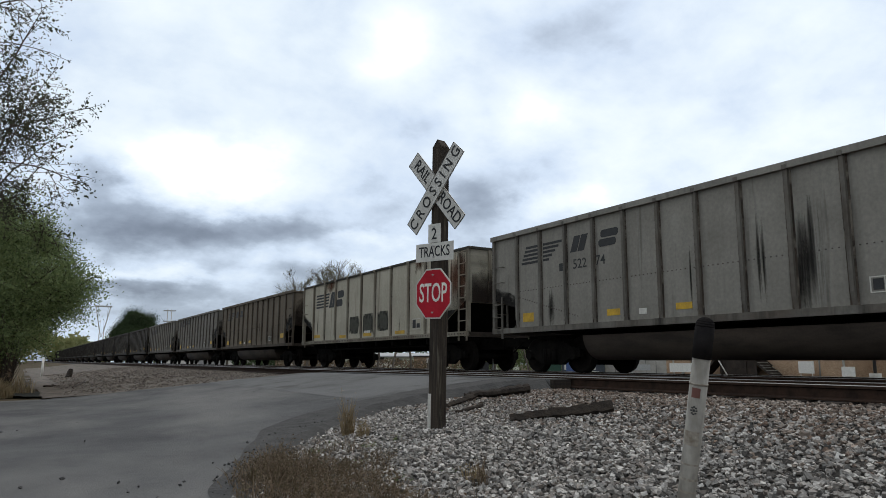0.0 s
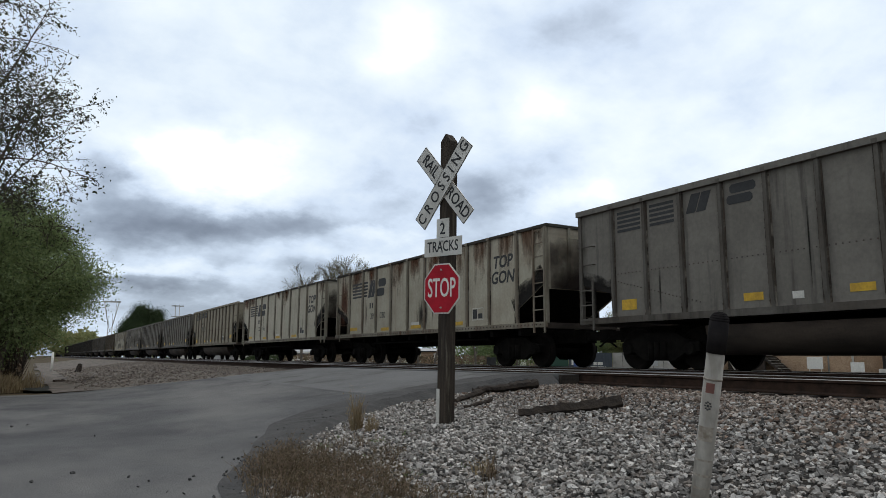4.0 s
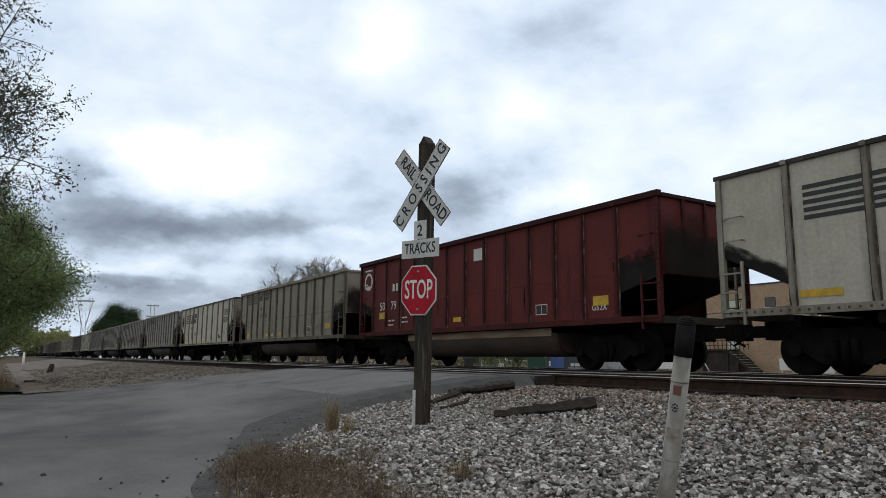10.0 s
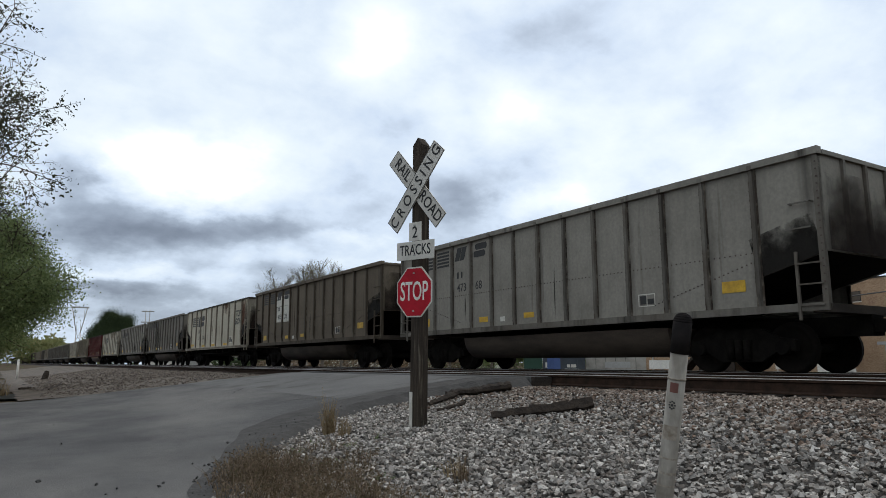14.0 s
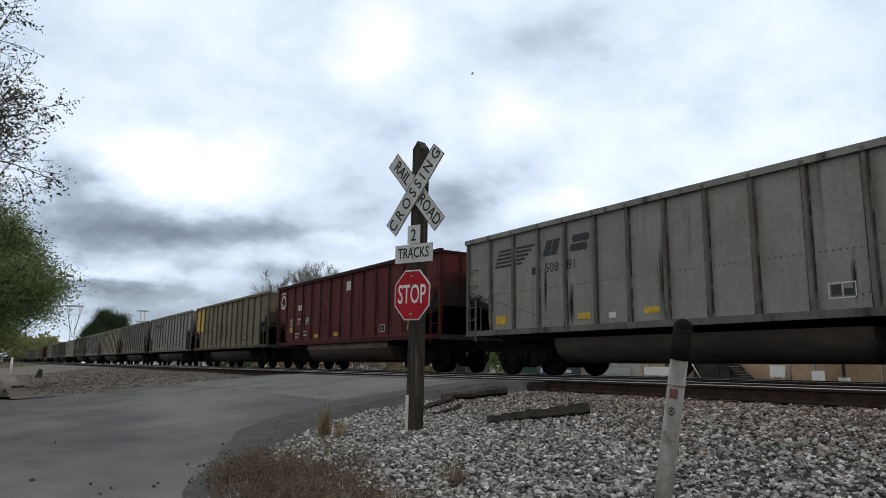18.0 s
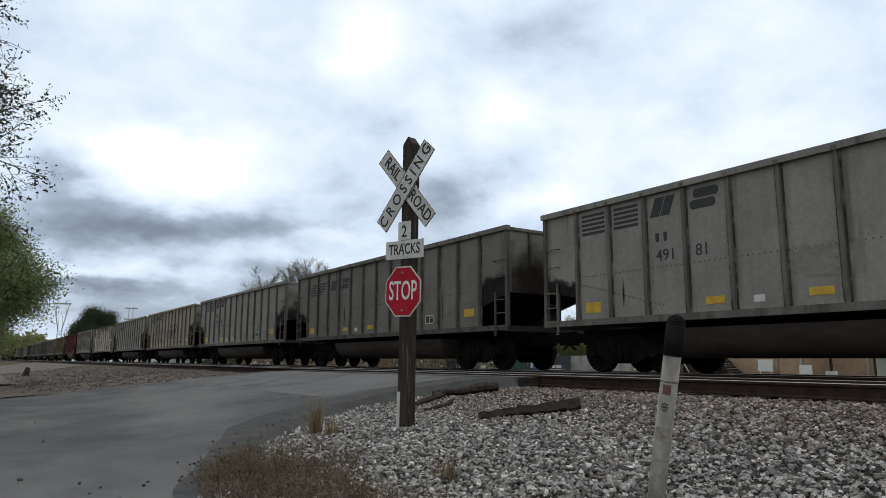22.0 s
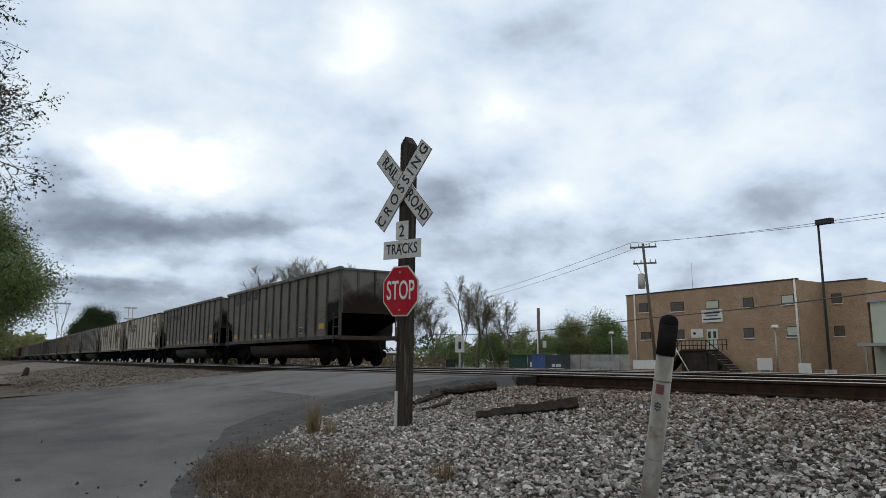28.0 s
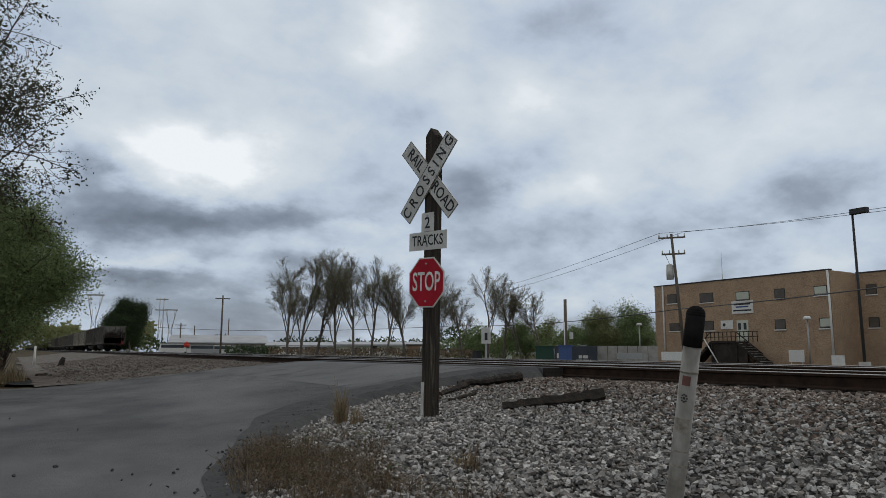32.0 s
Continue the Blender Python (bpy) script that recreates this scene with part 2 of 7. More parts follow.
M["sign_white"] = material("soiled_white_sheet", (0.54, 0.54, 0.525), (0.42, 0.415, 0.395), scale=5.0, rough=0.5, fine=50.0)
M["sign_red"] = material("red_sheeting", (0.39, 0.012, 0.026), (0.31, 0.01, 0.021), scale=4.0, rough=0.55, spec=0.12)
M["black"] = plain("black_paint", (0.012, 0.012, 0.012), 0.6)
M["galv"] = plain("galvanised_steel", (0.4, 0.41, 0.42), 0.5, 0.6)
M["white"] = plain("white_paint", (0.72, 0.72, 0.7), 0.6)
M["marker_pipe"] = material("scuffed_white_plastic", (0.31, 0.297, 0.275), (0.17, 0.156, 0.136), scale=5.0, stretch=(3, 3, 0.8), rough=0.6, third=(0.13, 0.11, 0.09), third_scale=3.0, third_at=(0.62, 0.72))
M["scuff"] = material("brown_scuff", (0.20, 0.17, 0.14), (0.33, 0.31, 0.28), scale=30.0, rough=0.8)
M["marker_cap"] = material("black_rubber_cap", (0.013, 0.012, 0.013), (0.02, 0.018, 0.018), scale=20.0, rough=0.9, spec=0.12)
M["marker_sticker"] = plain("faded_red_sticker", (0.15, 0.062, 0.05), 0.6)
M["bark"] = material("grey_brown_bark", (0.085, 0.07, 0.058), (0.04, 0.034, 0.03), scale=4.0, stretch=(4, 4, 0.6), rough=0.95, bump=0.8)
M["far_bark"] = material("far_bark", (0.17, 0.15, 0.13), (0.105, 0.093, 0.082), scale=2.0, rough=0.95)
M["tub"] = material("coal_dusted_tub_steel", (0.07, 0.056, 0.046), (0.034, 0.028, 0.024), scale=1.2, stretch=(1, 0.5, 2), rough=0.8, bump=0.2)
M["tub_rusty"] = material("rusty_tub_steel", (0.075, 0.047, 0.034), (0.04, 0.03, 0.025), scale=1.2, stretch=(1, 0.5, 2), rough=0.6, bump=0.2)
# soot and the shade under the wagons are both put into this black
M["dark_iron"] = material("shaded_sooty_iron", (0.006, 0.0057, 0.0055), (0.012, 0.011, 0.010), scale=4.0, rough=0.9, bump=0.3, spec=0.08)
# wheels nearly black: the shade under the wagon is in their colour
M["wheel"] = material("shaded_wheel_steel", (0.012, 0.010, 0.009), (0.007, 0.0065, 0.006), scale=6.0, rough=0.85, spec=0.1)
M["patch_grey"] = material("grey_patch_over_old_number", (0.16, 0.155, 0.135), (0.11, 0.105, 0.092), scale=3.0, rough=0.8)
M["tan_band"] = material("scoured_tan_steel", (0.27, 0.205, 0.145), (0.15, 0.10, 0.07), scale=1.5, stretch=(1, 0.5, 3), rough=0.8)
# rust and dirt, plus the shadow at the rib's sides, in one dark tone
M["flange"] = material("rusty_shaded_flange", (0.075, 0.06, 0.05), (0.035, 0.029, 0.025), scale=3.0, stretch=(1, 1, 0.5), rough=0.85, bump=0.3, contrast=(0.4, 0.6), third=(0.16, 0.145, 0.125), third_scale=2.5, third_at=(0.5, 0.62))
M["tread"] = plain("bright_wheel_tread", (0.5, 0.5, 0.5), 0.3, 0.9)
M["yellow"] = material("yellow_reflector_paint", (0.60, 0.38, 0.03), (0.4, 0.25, 0.03), scale=6.0, rough=0.6)
M["mark_dark"] = plain("dark_lettering_paint", (0.035, 0.035, 0.036), 0.7)
M["mark_white"] = plain("white_lettering_paint", (0.6, 0.6, 0.57), 0.7)


def leaf_material(name, tones):
    mt = island_material(name, tones, rough=0.75, bump=0.0)
    nt = mt.node_tree
    b = nt.nodes["Principled BSDF"]
    b.inputs["Specular IOR Level"].default_value = 0.2
    # leaves let part of the light through
    thru, mix = nt.nodes.new("ShaderNodeBsdfTranslucent"), nt.nodes.new("ShaderNodeMixShader")
    mix.inputs[0].default_value = 0.42
    nt.links.new(b.inputs["Base Color"].links[0].from_socket, thru.inputs[0])
    nt.links.new(b.outputs[0], mix.inputs[1]), nt.links.new(thru.outputs[0], mix.inputs[2])
    nt.links.new(mix.outputs[0], nt.nodes["Material Output"].inputs[0])
    return mt


M["leaf_green"] = leaf_material("fresh_green_leaf", [(0.165, 0.23, 0.105), (0.26, 0.335, 0.155), (0.09, 0.135, 0.062)])
M["leaf_dark"] = leaf_material("dark_green_leaf", [(0.045, 0.07, 0.035), (0.075, 0.11, 0.05), (0.028, 0.043, 0.022)])
M["leaf_mid"] = leaf_material("half_open_green_leaf", [(0.12, 0.175, 0.075), (0.19, 0.26, 0.11), (0.07, 0.105, 0.046)])
M["leaf_bud"] = leaf_material("brown_green_bud", [(0.06, 0.068, 0.04), (0.042, 0.048, 0.03), (0.085, 0.09, 0.055)])
M["leaf_pale"] = leaf_material("pale_spring_leaf", [(0.21, 0.235, 0.10), (0.27, 0.285, 0.14), (0.15, 0.17, 0.075)])
M["puddle"] = material("wet_mud", (0.035, 0.036, 0.033), (0.02, 0.021, 0.02), scale=0.8, rough=0.75, spec=0.15)
M["dry_grass"] = leaf_material("dry_grass_blade", [(0.26, 0.2, 0.12), (0.34, 0.28, 0.18), (0.18, 0.13, 0.08)])
M["weed"] = leaf_material("dry_brown_weed", [(0.17, 0.125, 0.095), (0.26, 0.205, 0.155), (0.12, 0.10, 0.06), (0.095, 0.07, 0.052)])


# ---------------------------------------------------------------- mesh helpers
class Build:
    """Collects vertices and faces for one mesh."""

    def __init__(self):
        self.v, self.f, self.s = [], [], []

    def add(self, verts, faces, smooth=False):
        k = len(self.v)
        self.v += [tuple(p) for p in verts]
        self.f += [tuple(i + k for i in f) for f in faces]
        self.s += [smooth] * len(faces)
        return self

    def box(self, x0, x1, y0, y1, z0, z1, m=None, ch=0.0):
        if ch:
            # a box whose four long edges (along z) are chamfered
            pts = [(x0 + ch, y0), (x1 - ch, y0), (x1, y0 + ch), (x1, y1 - ch), (x1 - ch, y1), (x0 + ch, y1), (x0, y1 - ch), (x0, y0 + ch)]
            return self.prism(pts, z0, z1, m)
        vs = [Vector(p) for p in ((x0, y0, z0), (x1, y0, z0), (x1, y1, z0), (x0, y1, z0), (x0, y0, z1), (x1, y0, z1), (x1, y1, z1), (x0, y1, z1))]
        if m:
            vs = [m @ p for p in vs]
        return self.add(vs, [(0, 3, 2, 1), (4, 5, 6, 7), (0, 1, 5, 4), (1, 2, 6, 5), (2, 3, 7, 6), (3, 0, 4, 7)])

    def prism(self, pts, z0, z1, m=None, smooth=False):
        n = len(pts)
        vs = [Vector((x, y, z0)) for x, y in pts] + [Vector((x, y, z1)) for x, y in pts]
        if m:
            vs = [m @ p for p in vs]
        k = len(self.v)
        self.add(vs, [tuple(reversed(range(n))), tuple(range(n, 2 * n))])
        self.f += [tuple(k + i for i in (a, (a + 1) % n, n + (a + 1) % n, n + a)) for a in range(n)]
        self.s += [smooth] * n
        return self

    def tube(self, p0, p1, r0, r1=None, n=8, caps=True, smooth=True):
        p0, p1 = Vector(p0), Vector(p1)
        r1 = r0 if r1 is None else r1
        d = (p1 - p0).normalized()
        a = d.orthogonal().normalized()
        b = d.cross(a)
        ring = [(math.cos(2 * math.pi * i / n), math.sin(2 * math.pi * i / n)) for i in range(n)]
        vs = [p0 + (a * c + b * s) * r0 for c, s in ring] + [p1 + (a * c + b * s) * r1 for c, s in ring]
        self.add(vs, [(i, (i + 1) % n, n + (i + 1) % n, n + i) for i in range(n)], smooth)
        if caps:
            k = len(self.v) - 2 * n
            self.f += [tuple(k + i for i in reversed(range(n))), tuple(k + n + i for i in range(n))]
            self.s += [False, False]
        return self

    def mesh(self, name, mat=None):
        me = bpy.data.meshes.new(name)
        me.from_pydata(self.v, [], self.f)
        me.polygons.foreach_set("use_smooth", self.s)
        if mat:
            me.materials.append(mat)
        me.update()
        return me


def part(name, b, mat, parent=None, label="", m=None):
    me = b if isinstance(b, bpy.types.Mesh) else b.mesh(name, mat)
    ob = new(name, me)
    if parent:
        ob.parent = parent
    if m is not None:
        ob.matrix_basis = m
    if label:
        ob["label"] = label
    return ob


def thing(name, m, label, category, group="", kind=""):
    ob = new(name)
    ob.matrix_basis = m
    return tagged(ob, label, category, group, kind)


def paint(ob, mat):
    """Gives one object its own paint on a shared mesh."""
    ob.material_slots[0].link = "OBJECT"
    ob.material_slots[0].material = mat
    return ob


TEXTS = {}


def text_mesh(words, size, mat, depth=0.003, bold=0.0):
    """A flat mesh of letters in the built-in font, in the xy plane, centred on its origin."""
    key = (words, size, mat.name, bold)
    if key not in TEXTS:
        cu = bpy.data.curves.new("letters", "FONT")
        cu.body, cu.size, cu.align_x, cu.align_y, cu.extrude, cu.offset = words, size, "CENTER", "CENTER", depth, bold
        cu.resolution_u = 3
        ob = bpy.data.objects.new("letters", cu)
        scene.collection.objects.link(ob)
        dg = bpy.context.evaluated_depsgraph_get()
        dg.update()
        me = bpy.data.meshes.new_from_object(ob.evaluated_get(dg))
        me.materials.clear()
        me.materials.append(mat)
        bpy.data.objects.remove(ob)
        bpy.data.curves.remove(cu)
        TEXTS[key] = me
    return TEXTS[key]


def interp(x, table):
    if x <= table[0][0]:
        return table[0][1]
    for (a, p), (b, q) in zip(table, table[1:]):
        if x <= b:
            return p + (q - p) * (x - a) / (b - a)
    return table[-1][1]


# ---------------------------------------------------------------- ground
GRADE = 0.0022                      # the line climbs gently away from the camera
RAIL0 = EYE - 0.225                 # rail head at y = 0
NEAR_MID, FAR_MID = 9.08, 13.18     # centre lines of the two tracks


def rail_z(y):
    return RAIL0 + GRADE * max(-720.0, min(y, 1250.0))


SIDE = [(-400, -1.6), (-40, -1.35), (-6, -1.2), (0, -1.13), (2.6, -0.99), (4.4, -0.80), (6.0, -0.61), (7.0, -0.515), (7.6, -0.485)]
BEYOND = [(14.9, -0.485), (15.6, -0.5), (17.5, -0.75), (30, -0.85), (60, -1.15), (400, -1.3)]
ROAD = [(-60, -1.30), (-8, -1.13), (0, -1.04), (1.4, -0.98), (2.7, -0.86), (4.3, -0.66), (6.0, -0.42), (7.3, -0.262), (15.2, -0.255), (19, -0.42), (30, -0.72), (62, -1.05)]


def ground_z(x, y):
    if x < 7.6:
        z = interp(x, SIDE)
    elif x > 14.9:
        z = interp(x, BEYOND)
    else:
        z = -0.485
    w = max(0.0, 1.0 - max(0.0, abs(x - 11) - 5) / 12)
    return EYE + z + GRADE * max(-720.0, min(y, 1250.0)) * w


def road_z(x, y):
    return EYE + interp(x, ROAD)


# right-hand kerbless edge of the asphalt, from behind the camera to the crossing, and the left-hand edge
EDGE_R = [(-30, 0.6), (-6, 0.75), (0, 0.9), (3.5, 1.15), (5.1, 1.42), (6.4, 1.85), (8.0, 2.75), (9.2, 3.75), (9.85, 4.6), (10.0, 5.9)]


def sheet(name, xs, ys, zf, mat, label, category):
    b = Build()
    nx, ny = len(xs), len(ys)
    b.v = [(x, y, zf(x, y)) for y in ys for x in xs]
    b.f = [(j * nx + i, j * nx + i + 1, (j + 1) * nx + i + 1, (j + 1) * nx + i) for j in range(ny - 1) for i in range(nx - 1)]
    b.s = [True] * len(b.f)
    ob = part(name, b, mat)
    return tagged(ob, label, category, kind="structure")


def spaced(lo, hi, step):
    n = max(1, round((hi - lo) / step))
    return [lo + (hi - lo) * i / n for i in range(n + 1)]


def build_ground():
    xs = [-3000, -1200, -500, -250, -120, -60] + spaced(-30, 30, 0.6) + [36, 45, 60, 80, 120, 200, 350, 600, 1200, 3000]
    ys = [-3000, -1500, -720, -400, -200, -100, -60] + spaced(-30, 40, 1.0) + [45, 50, 60, 70, 80, 100, 130, 160, 200, 260, 340, 420, 500, 700, 1000, 1250, 3000]
    rnd = random.Random(4)

    def z(x, y):
        near = abs(x) < 40 and -30 < y < 60
        zz = ground_z(x, y) + (rnd.uniform(-0.02, 0.02) if near else 0)
        # sunk a little where the asphalt lies on it
        if asphalt_at(x, y):
            zz = min(zz, road_z(x, y)) - 0.06
        return zz
    sheet("ground", xs, ys, z, M["ground"], "earth with dry grass around the railway line", "ground")


def edge_x(y):
    return interp(y, EDGE_R)


LEFT = [(-8, 26.0), (0, 24.3), (3.0, 24.0), (5.0, 22.6), (6.5, 21.2), (8.0, 20.6), (60, 20.6)]


def asphalt_at(x, y):
    if y > interp(x, LEFT) + 0.3:
        return False
    if x > 5.9:
        return 9.6 < y
    return (y > 10.0 or x < edge_x(y) + 0.3)


def build_road():
    b = Build()

    def right(x):
        # y of the right-hand edge at this x, by the bend
        for (y0, x0), (y1, x1) in zip(EDGE_R, EDGE_R[1:]):
            if x0 <= x <= x1:
                return y0 + (y1 - y0) * (x - x0) / (x1 - x0)
        return -30.0 if x < EDGE_R[0][1] else 9.6
    xs = [-60, -40, -25, -16, -11, -8, -6, -4.5, -3, -2, -1, 0] + [0.6, 0.75, 0.9, 1.15, 1.42, 1.85] + spaced(2.1, 8.0, 0.25)
    rnd = random.Random(9)
    rows = []
    N = 26
    for x in xs:
        y0 = right(x) if x >= 0.6 else -30.0
        if x > 5.9:
            y0 = 10.0 - 0.35 * min(1, (x - 5.9) / 2)
        y1 = interp(x, LEFT)
        ys = [y0 + (y1 - y0) * (i / N) for i in range(N + 1)]
        rows.append([(x, y + (rnd.uniform(-0.12, 0.12) if i in (0, N) and x > 0.6 else 0), road_z(x, y) - (0.05 if i in (0, N) else 0)) for i, y in enumerate(ys)])
    for r in rows:
        b.v += r
    n = N + 1
    b.f = [(i * n + j, (i + 1) * n + j, (i + 1) * n + j + 1, i * n + j + 1) for i in range(len(rows) - 1) for j in range(N)]
    b.s = [True] * len(b.f)
    tagged(part("road", b, M["asphalt"]), "worn grey asphalt road curving up to the crossing", "road", kind="structure")
    # beyond the railway
    b = Build()
    xs = [15.05, 16, 17.5, 19, 22, 26, 30, 36, 45, 52]
    for x in xs:
        w = min(1.0, (x - 15) / 20)
        b.v += [(x, 9.4 - 16 * w, road_z(x, 0) + 0.01), (x, 14, road_z(x, 0) + 0.02), (x, 20.0 + 26 * w, road_z(x, 0) + 0.01)]
    b.f = [(i * 3 + j, (i + 1) * 3 + j, (i + 1) * 3 + j + 1, i * 3 + j + 1) for i in range(len(xs) - 1) for j in range(2)]
    b.s = [True] * len(b.f)
    tagged(part("road_beyond", b, M["asphalt"]), "pale worn asphalt lot beyond the tracks", "road", kind="structure")
    # crossing panels between and beside the rails
    b = Build()
    for x0, x1 in ((7.9, 8.28), (8.46, 9.70), (9.88, 12.38), (12.56, 13.80), (13.98, 15.1)):
        b.box(x0, x1, 9.6, 20.6, EYE - 0.42, EYE - 0.236, m=None)
    e = Build()
    for x0, x1 in ((7.9, 8.28), (8.46, 9.70), (9.88, 12.38), (12.56, 13.80), (13.98, 15.1)):
        e.box(x0, x1, 9.5, 9.597, EYE - 0.43, EYE - 0.245)
    tagged(part("crossing_end_timbers", e, M["tie"]), "dark timbers that close the crossing surface", "level crossing", kind="structure")
    ob = tagged(part("crossing_surface", b, M["asphalt"]), "asphalt crossing surface between the rails", "level crossing", kind="structure")


def rail_profile():
    # half-inch accurate outline of a rail: foot, web, head (x, z), head top at 0
    return [(-0.075, -0.185), (0.075, -0.185), (0.075, -0.172), (0.012, -0.15), (0.010, -0.05), (0.037, -0.036), (0.037, -0.006), (0.028, 0.0), (-0.028, 0.0), (-0.037, -0.006), (-0.037, -0.036), (-0.010, -0.05), (-0.012, -0.15), (-0.075, -0.172)]


def build_tracks():
    prof = rail_profile()
    n = len(prof)
    for name, mid in (("near_track", NEAR_MID), ("far_track", FAR_MID)):
        tr = tagged(thing(name, Matrix(), "railway track of rusty rails on timber sleepers in ballast", "railway track"), kind="structure")
        for side in (-0.7525, 0.7525):
            b = Build()
            ys = [-720, -300, -120, -60, 0, 60, 120, 240, 420, 700, 1250]
            for y in ys:
                b.v += [(mid + side + px, y, rail_z(y) + pz) for px, pz in prof]
            for i in range(len(ys) - 1):
                for j in range(n):
                    if j == 7:
                        continue
                    b.f.append((i * n + j, i * n + (j + 1) % n, (i + 1) * n + (j + 1) % n, (i + 1) * n + j))
            b.s = [False] * len(b.f)
            rail = part("rail", b, M["rail_side"], tr)
            h = Build()
            # the polished crown wraps round both corners of the head; its pale colour paints the sky's glint
            crown = ((-0.0382, -0.007), (-0.0375, -0.004), (-0.027, 0.0015), (0.020, 0.0015), (0.0280, -0.001), (0.0300, -0.004))
            for y in ys:
                h.v += [(mid + side + px, y, rail_z(y) + pz) for px, pz in crown]
            h.f = [(i * 6 + j, i * 6 + j + 1, i * 6 + 7 + j, i * 6 + 6 + j) for i in range(len(ys) - 1) for j in range(5)]
            h.s = [False] * len(h.f)
            part("rail_head", h, M["rail_top"], rail, "polished running surface")
        tie = Build().box(-1.3, 1.3, -0.115, 0.115, -0.17, 0.0).mesh("sleeper", M["tie"])
        rnd = random.Random(3)
        y = -14.0
        while y < 60:
            if not 9.3 < y < 20.9:
                m = pose(mid + rnd.uniform(-0.04, 0.04), y, rail_z(y) - 0.187 + rnd.uniform(-0.008, 0.0), 0, 0, rnd.uniform(-1, 1))
                part("sleeper", tie, None, tr, m=m)
            y += 0.52


build_ground()
build_road()
build_tracks()


# ---------------------------------------------------------------- crossing sign and marker
def build_crossing_sign():
    # local x runs along the boards, local y into the post, z up
    sign = thing("crossing_sign", pose(4.36, 7.412, 0.36, 0, 0, -76) @ pose(0, 0, 0, 1.1, 1.9, 0),
                 "dark timber post with white crossing boards and red stop sign", "crossing sign")
    b = Build()
    h = 3.54
    w = 0.08
    back = -0.096 + w
    pts = [(-w, -w), (w, -w), (w, w), (-w, w)]
    c = 0.012
    oct_ = [(-w + c, -w), (w - c, -w), (w, -w + c), (w, w - c), (w - c, w), (-w + c, w), (-w, w - c), (-w, -w + c)]
    b.prism(oct_, -0.45, h, pose(0, back, 0))
    # pointed top
    k = len(b.v)
    b.add([(x, y + back, h) for x, y in oct_] + [(0, back - w * 0.8, h + 0.1), (0, back + w * 0.8, h + 0.1)],
          [(0, 1, 8), (1, 2, 8), (2, 3, 9, 8), (3, 4, 9), (4, 5, 9), (5, 6, 9), (6, 7, 8, 9), (7, 0, 8)])
    post = part("post", b, M["post_wood"], sign)
    part("white_strip", Build().box(-0.075, -0.025, -0.104, -0.097, -0.02, 0.5), M["sign_white"], sign, "narrow white reflective strip")

    def blade(angle, depth, name):
        bb = Build()
        L, W = 0.62, 0.115
        m = pose(0.012, depth, 2.99, 0, angle, 0)
        bb.box(-L, L, -0.006, 0.006, -W, W, m)
        return part(name, bb, M["sign_white"], sign, "white crossbuck board with a thin black rim")
    board_b = blade(47, -0.104, "crossbuck_board")
    board_f = blade(-49, -0.122, "crossbuck_board")
    for board, angle, depth, words in ((board_b, 47, -0.104, ("RAIL", "ROAD")), (board_f, -49, -0.122, ("CROSSING",))):
        base = pose(0.012, depth - 0.0085, 2.99, 0, angle, 0)
        if len(words) == 2:
            for wd, off in zip(words, (-0.36, 0.36)):
                part("lettering", text_mesh(wd, 0.20, M["black"], 0.001, 0.002), None, board, m=base @ pose(off, 0, 0, 90, 0, 0) @ Matrix.Diagonal((0.86, 1, 1, 1)))
        else:
            part("lettering", text_mesh(" ".join(words[0]), 0.2, M["black"], 0.001, 0.002), None, board, m=base @ pose(0, 0, 0, 90, 0, 0) @ Matrix.Diagonal((0.9, 1, 1, 1)))
        rim = Build()
        L, W, e = 0.62, 0.115, 0.006
        for x0, x1, z0, z1 in ((-L, L, W - e, W), (-L, L, -W, -W + e), (-L, -L + e, -W, W), (L - e, L, -W, W)):
            rim.box(x0, x1, -0.0015, 0.0, z0, z1, pose(0.012, depth - 0.0065, 2.99, 0, angle, 0))
        part("rim", rim, M["black"], board)
    num = part("number_plate_board", Build().box(-0.105, 0.105, -0.112, -0.100, 2.33, 2.56), M["sign_white"], sign, "small white board")
    num.name = "count_board"
    part("lettering", text_mesh("2", 0.2, M["black"], 0.001, 0.002), None, num, m=pose(0, -0.1135, 2.43, 90, 0, 0))
    trk = part("tracks_board", Build().box(-0.325, 0.325, -0.108, -0.098, 2.10, 2.325), M["sign_white"], sign, "white board")
    part("lettering", text_mesh("TRACKS", 0.175, M["black"], 0.001, 0.002), None, trk, m=pose(0, -0.1095, 2.213, 90, 0, 0) @ Matrix.Diagonal((0.84, 1.05, 1, 1)))
    # stop sign
    z, R = 1.70, 0.330
    ring = [(R * math.cos(radians(22.5 + 45 * i)), R * math.sin(radians(22.5 + 45 * i))) for i in range(8)]
    stop = part("stop_plate", Build().prism(ring, -0.004, 0.004, pose(0, -0.112, z, 90, 0, 0)), M["sign_white"], sign, "white-rimmed octagonal plate")
    r2 = [(x * 0.945, y * 0.945) for x, y in ring]
    part("red_face", Build().prism(r2, 0.0, 0.0015, pose(0, -0.1165, z, 90, 0, 0)), M["sign_red"], stop, "red octagonal face")
    part("lettering", text_mesh("STOP", 0.29, M["white"], 0.001, 0.003), None, stop, m=pose(0, -0.1195, z, 90, 0, 0) @ Matrix.Diagonal((0.70, 1.12, 1, 1)))
    for zz, xx in ((2.99, 0), (2.15, 0), (2.28, 0), (2.52, 0), (1.93, 0), (1.47, 0)):
        part("bolt", Build().tube((xx, -0.135, zz), (xx, -0.098, zz), 0.011, n=6), M["galv"], sign)


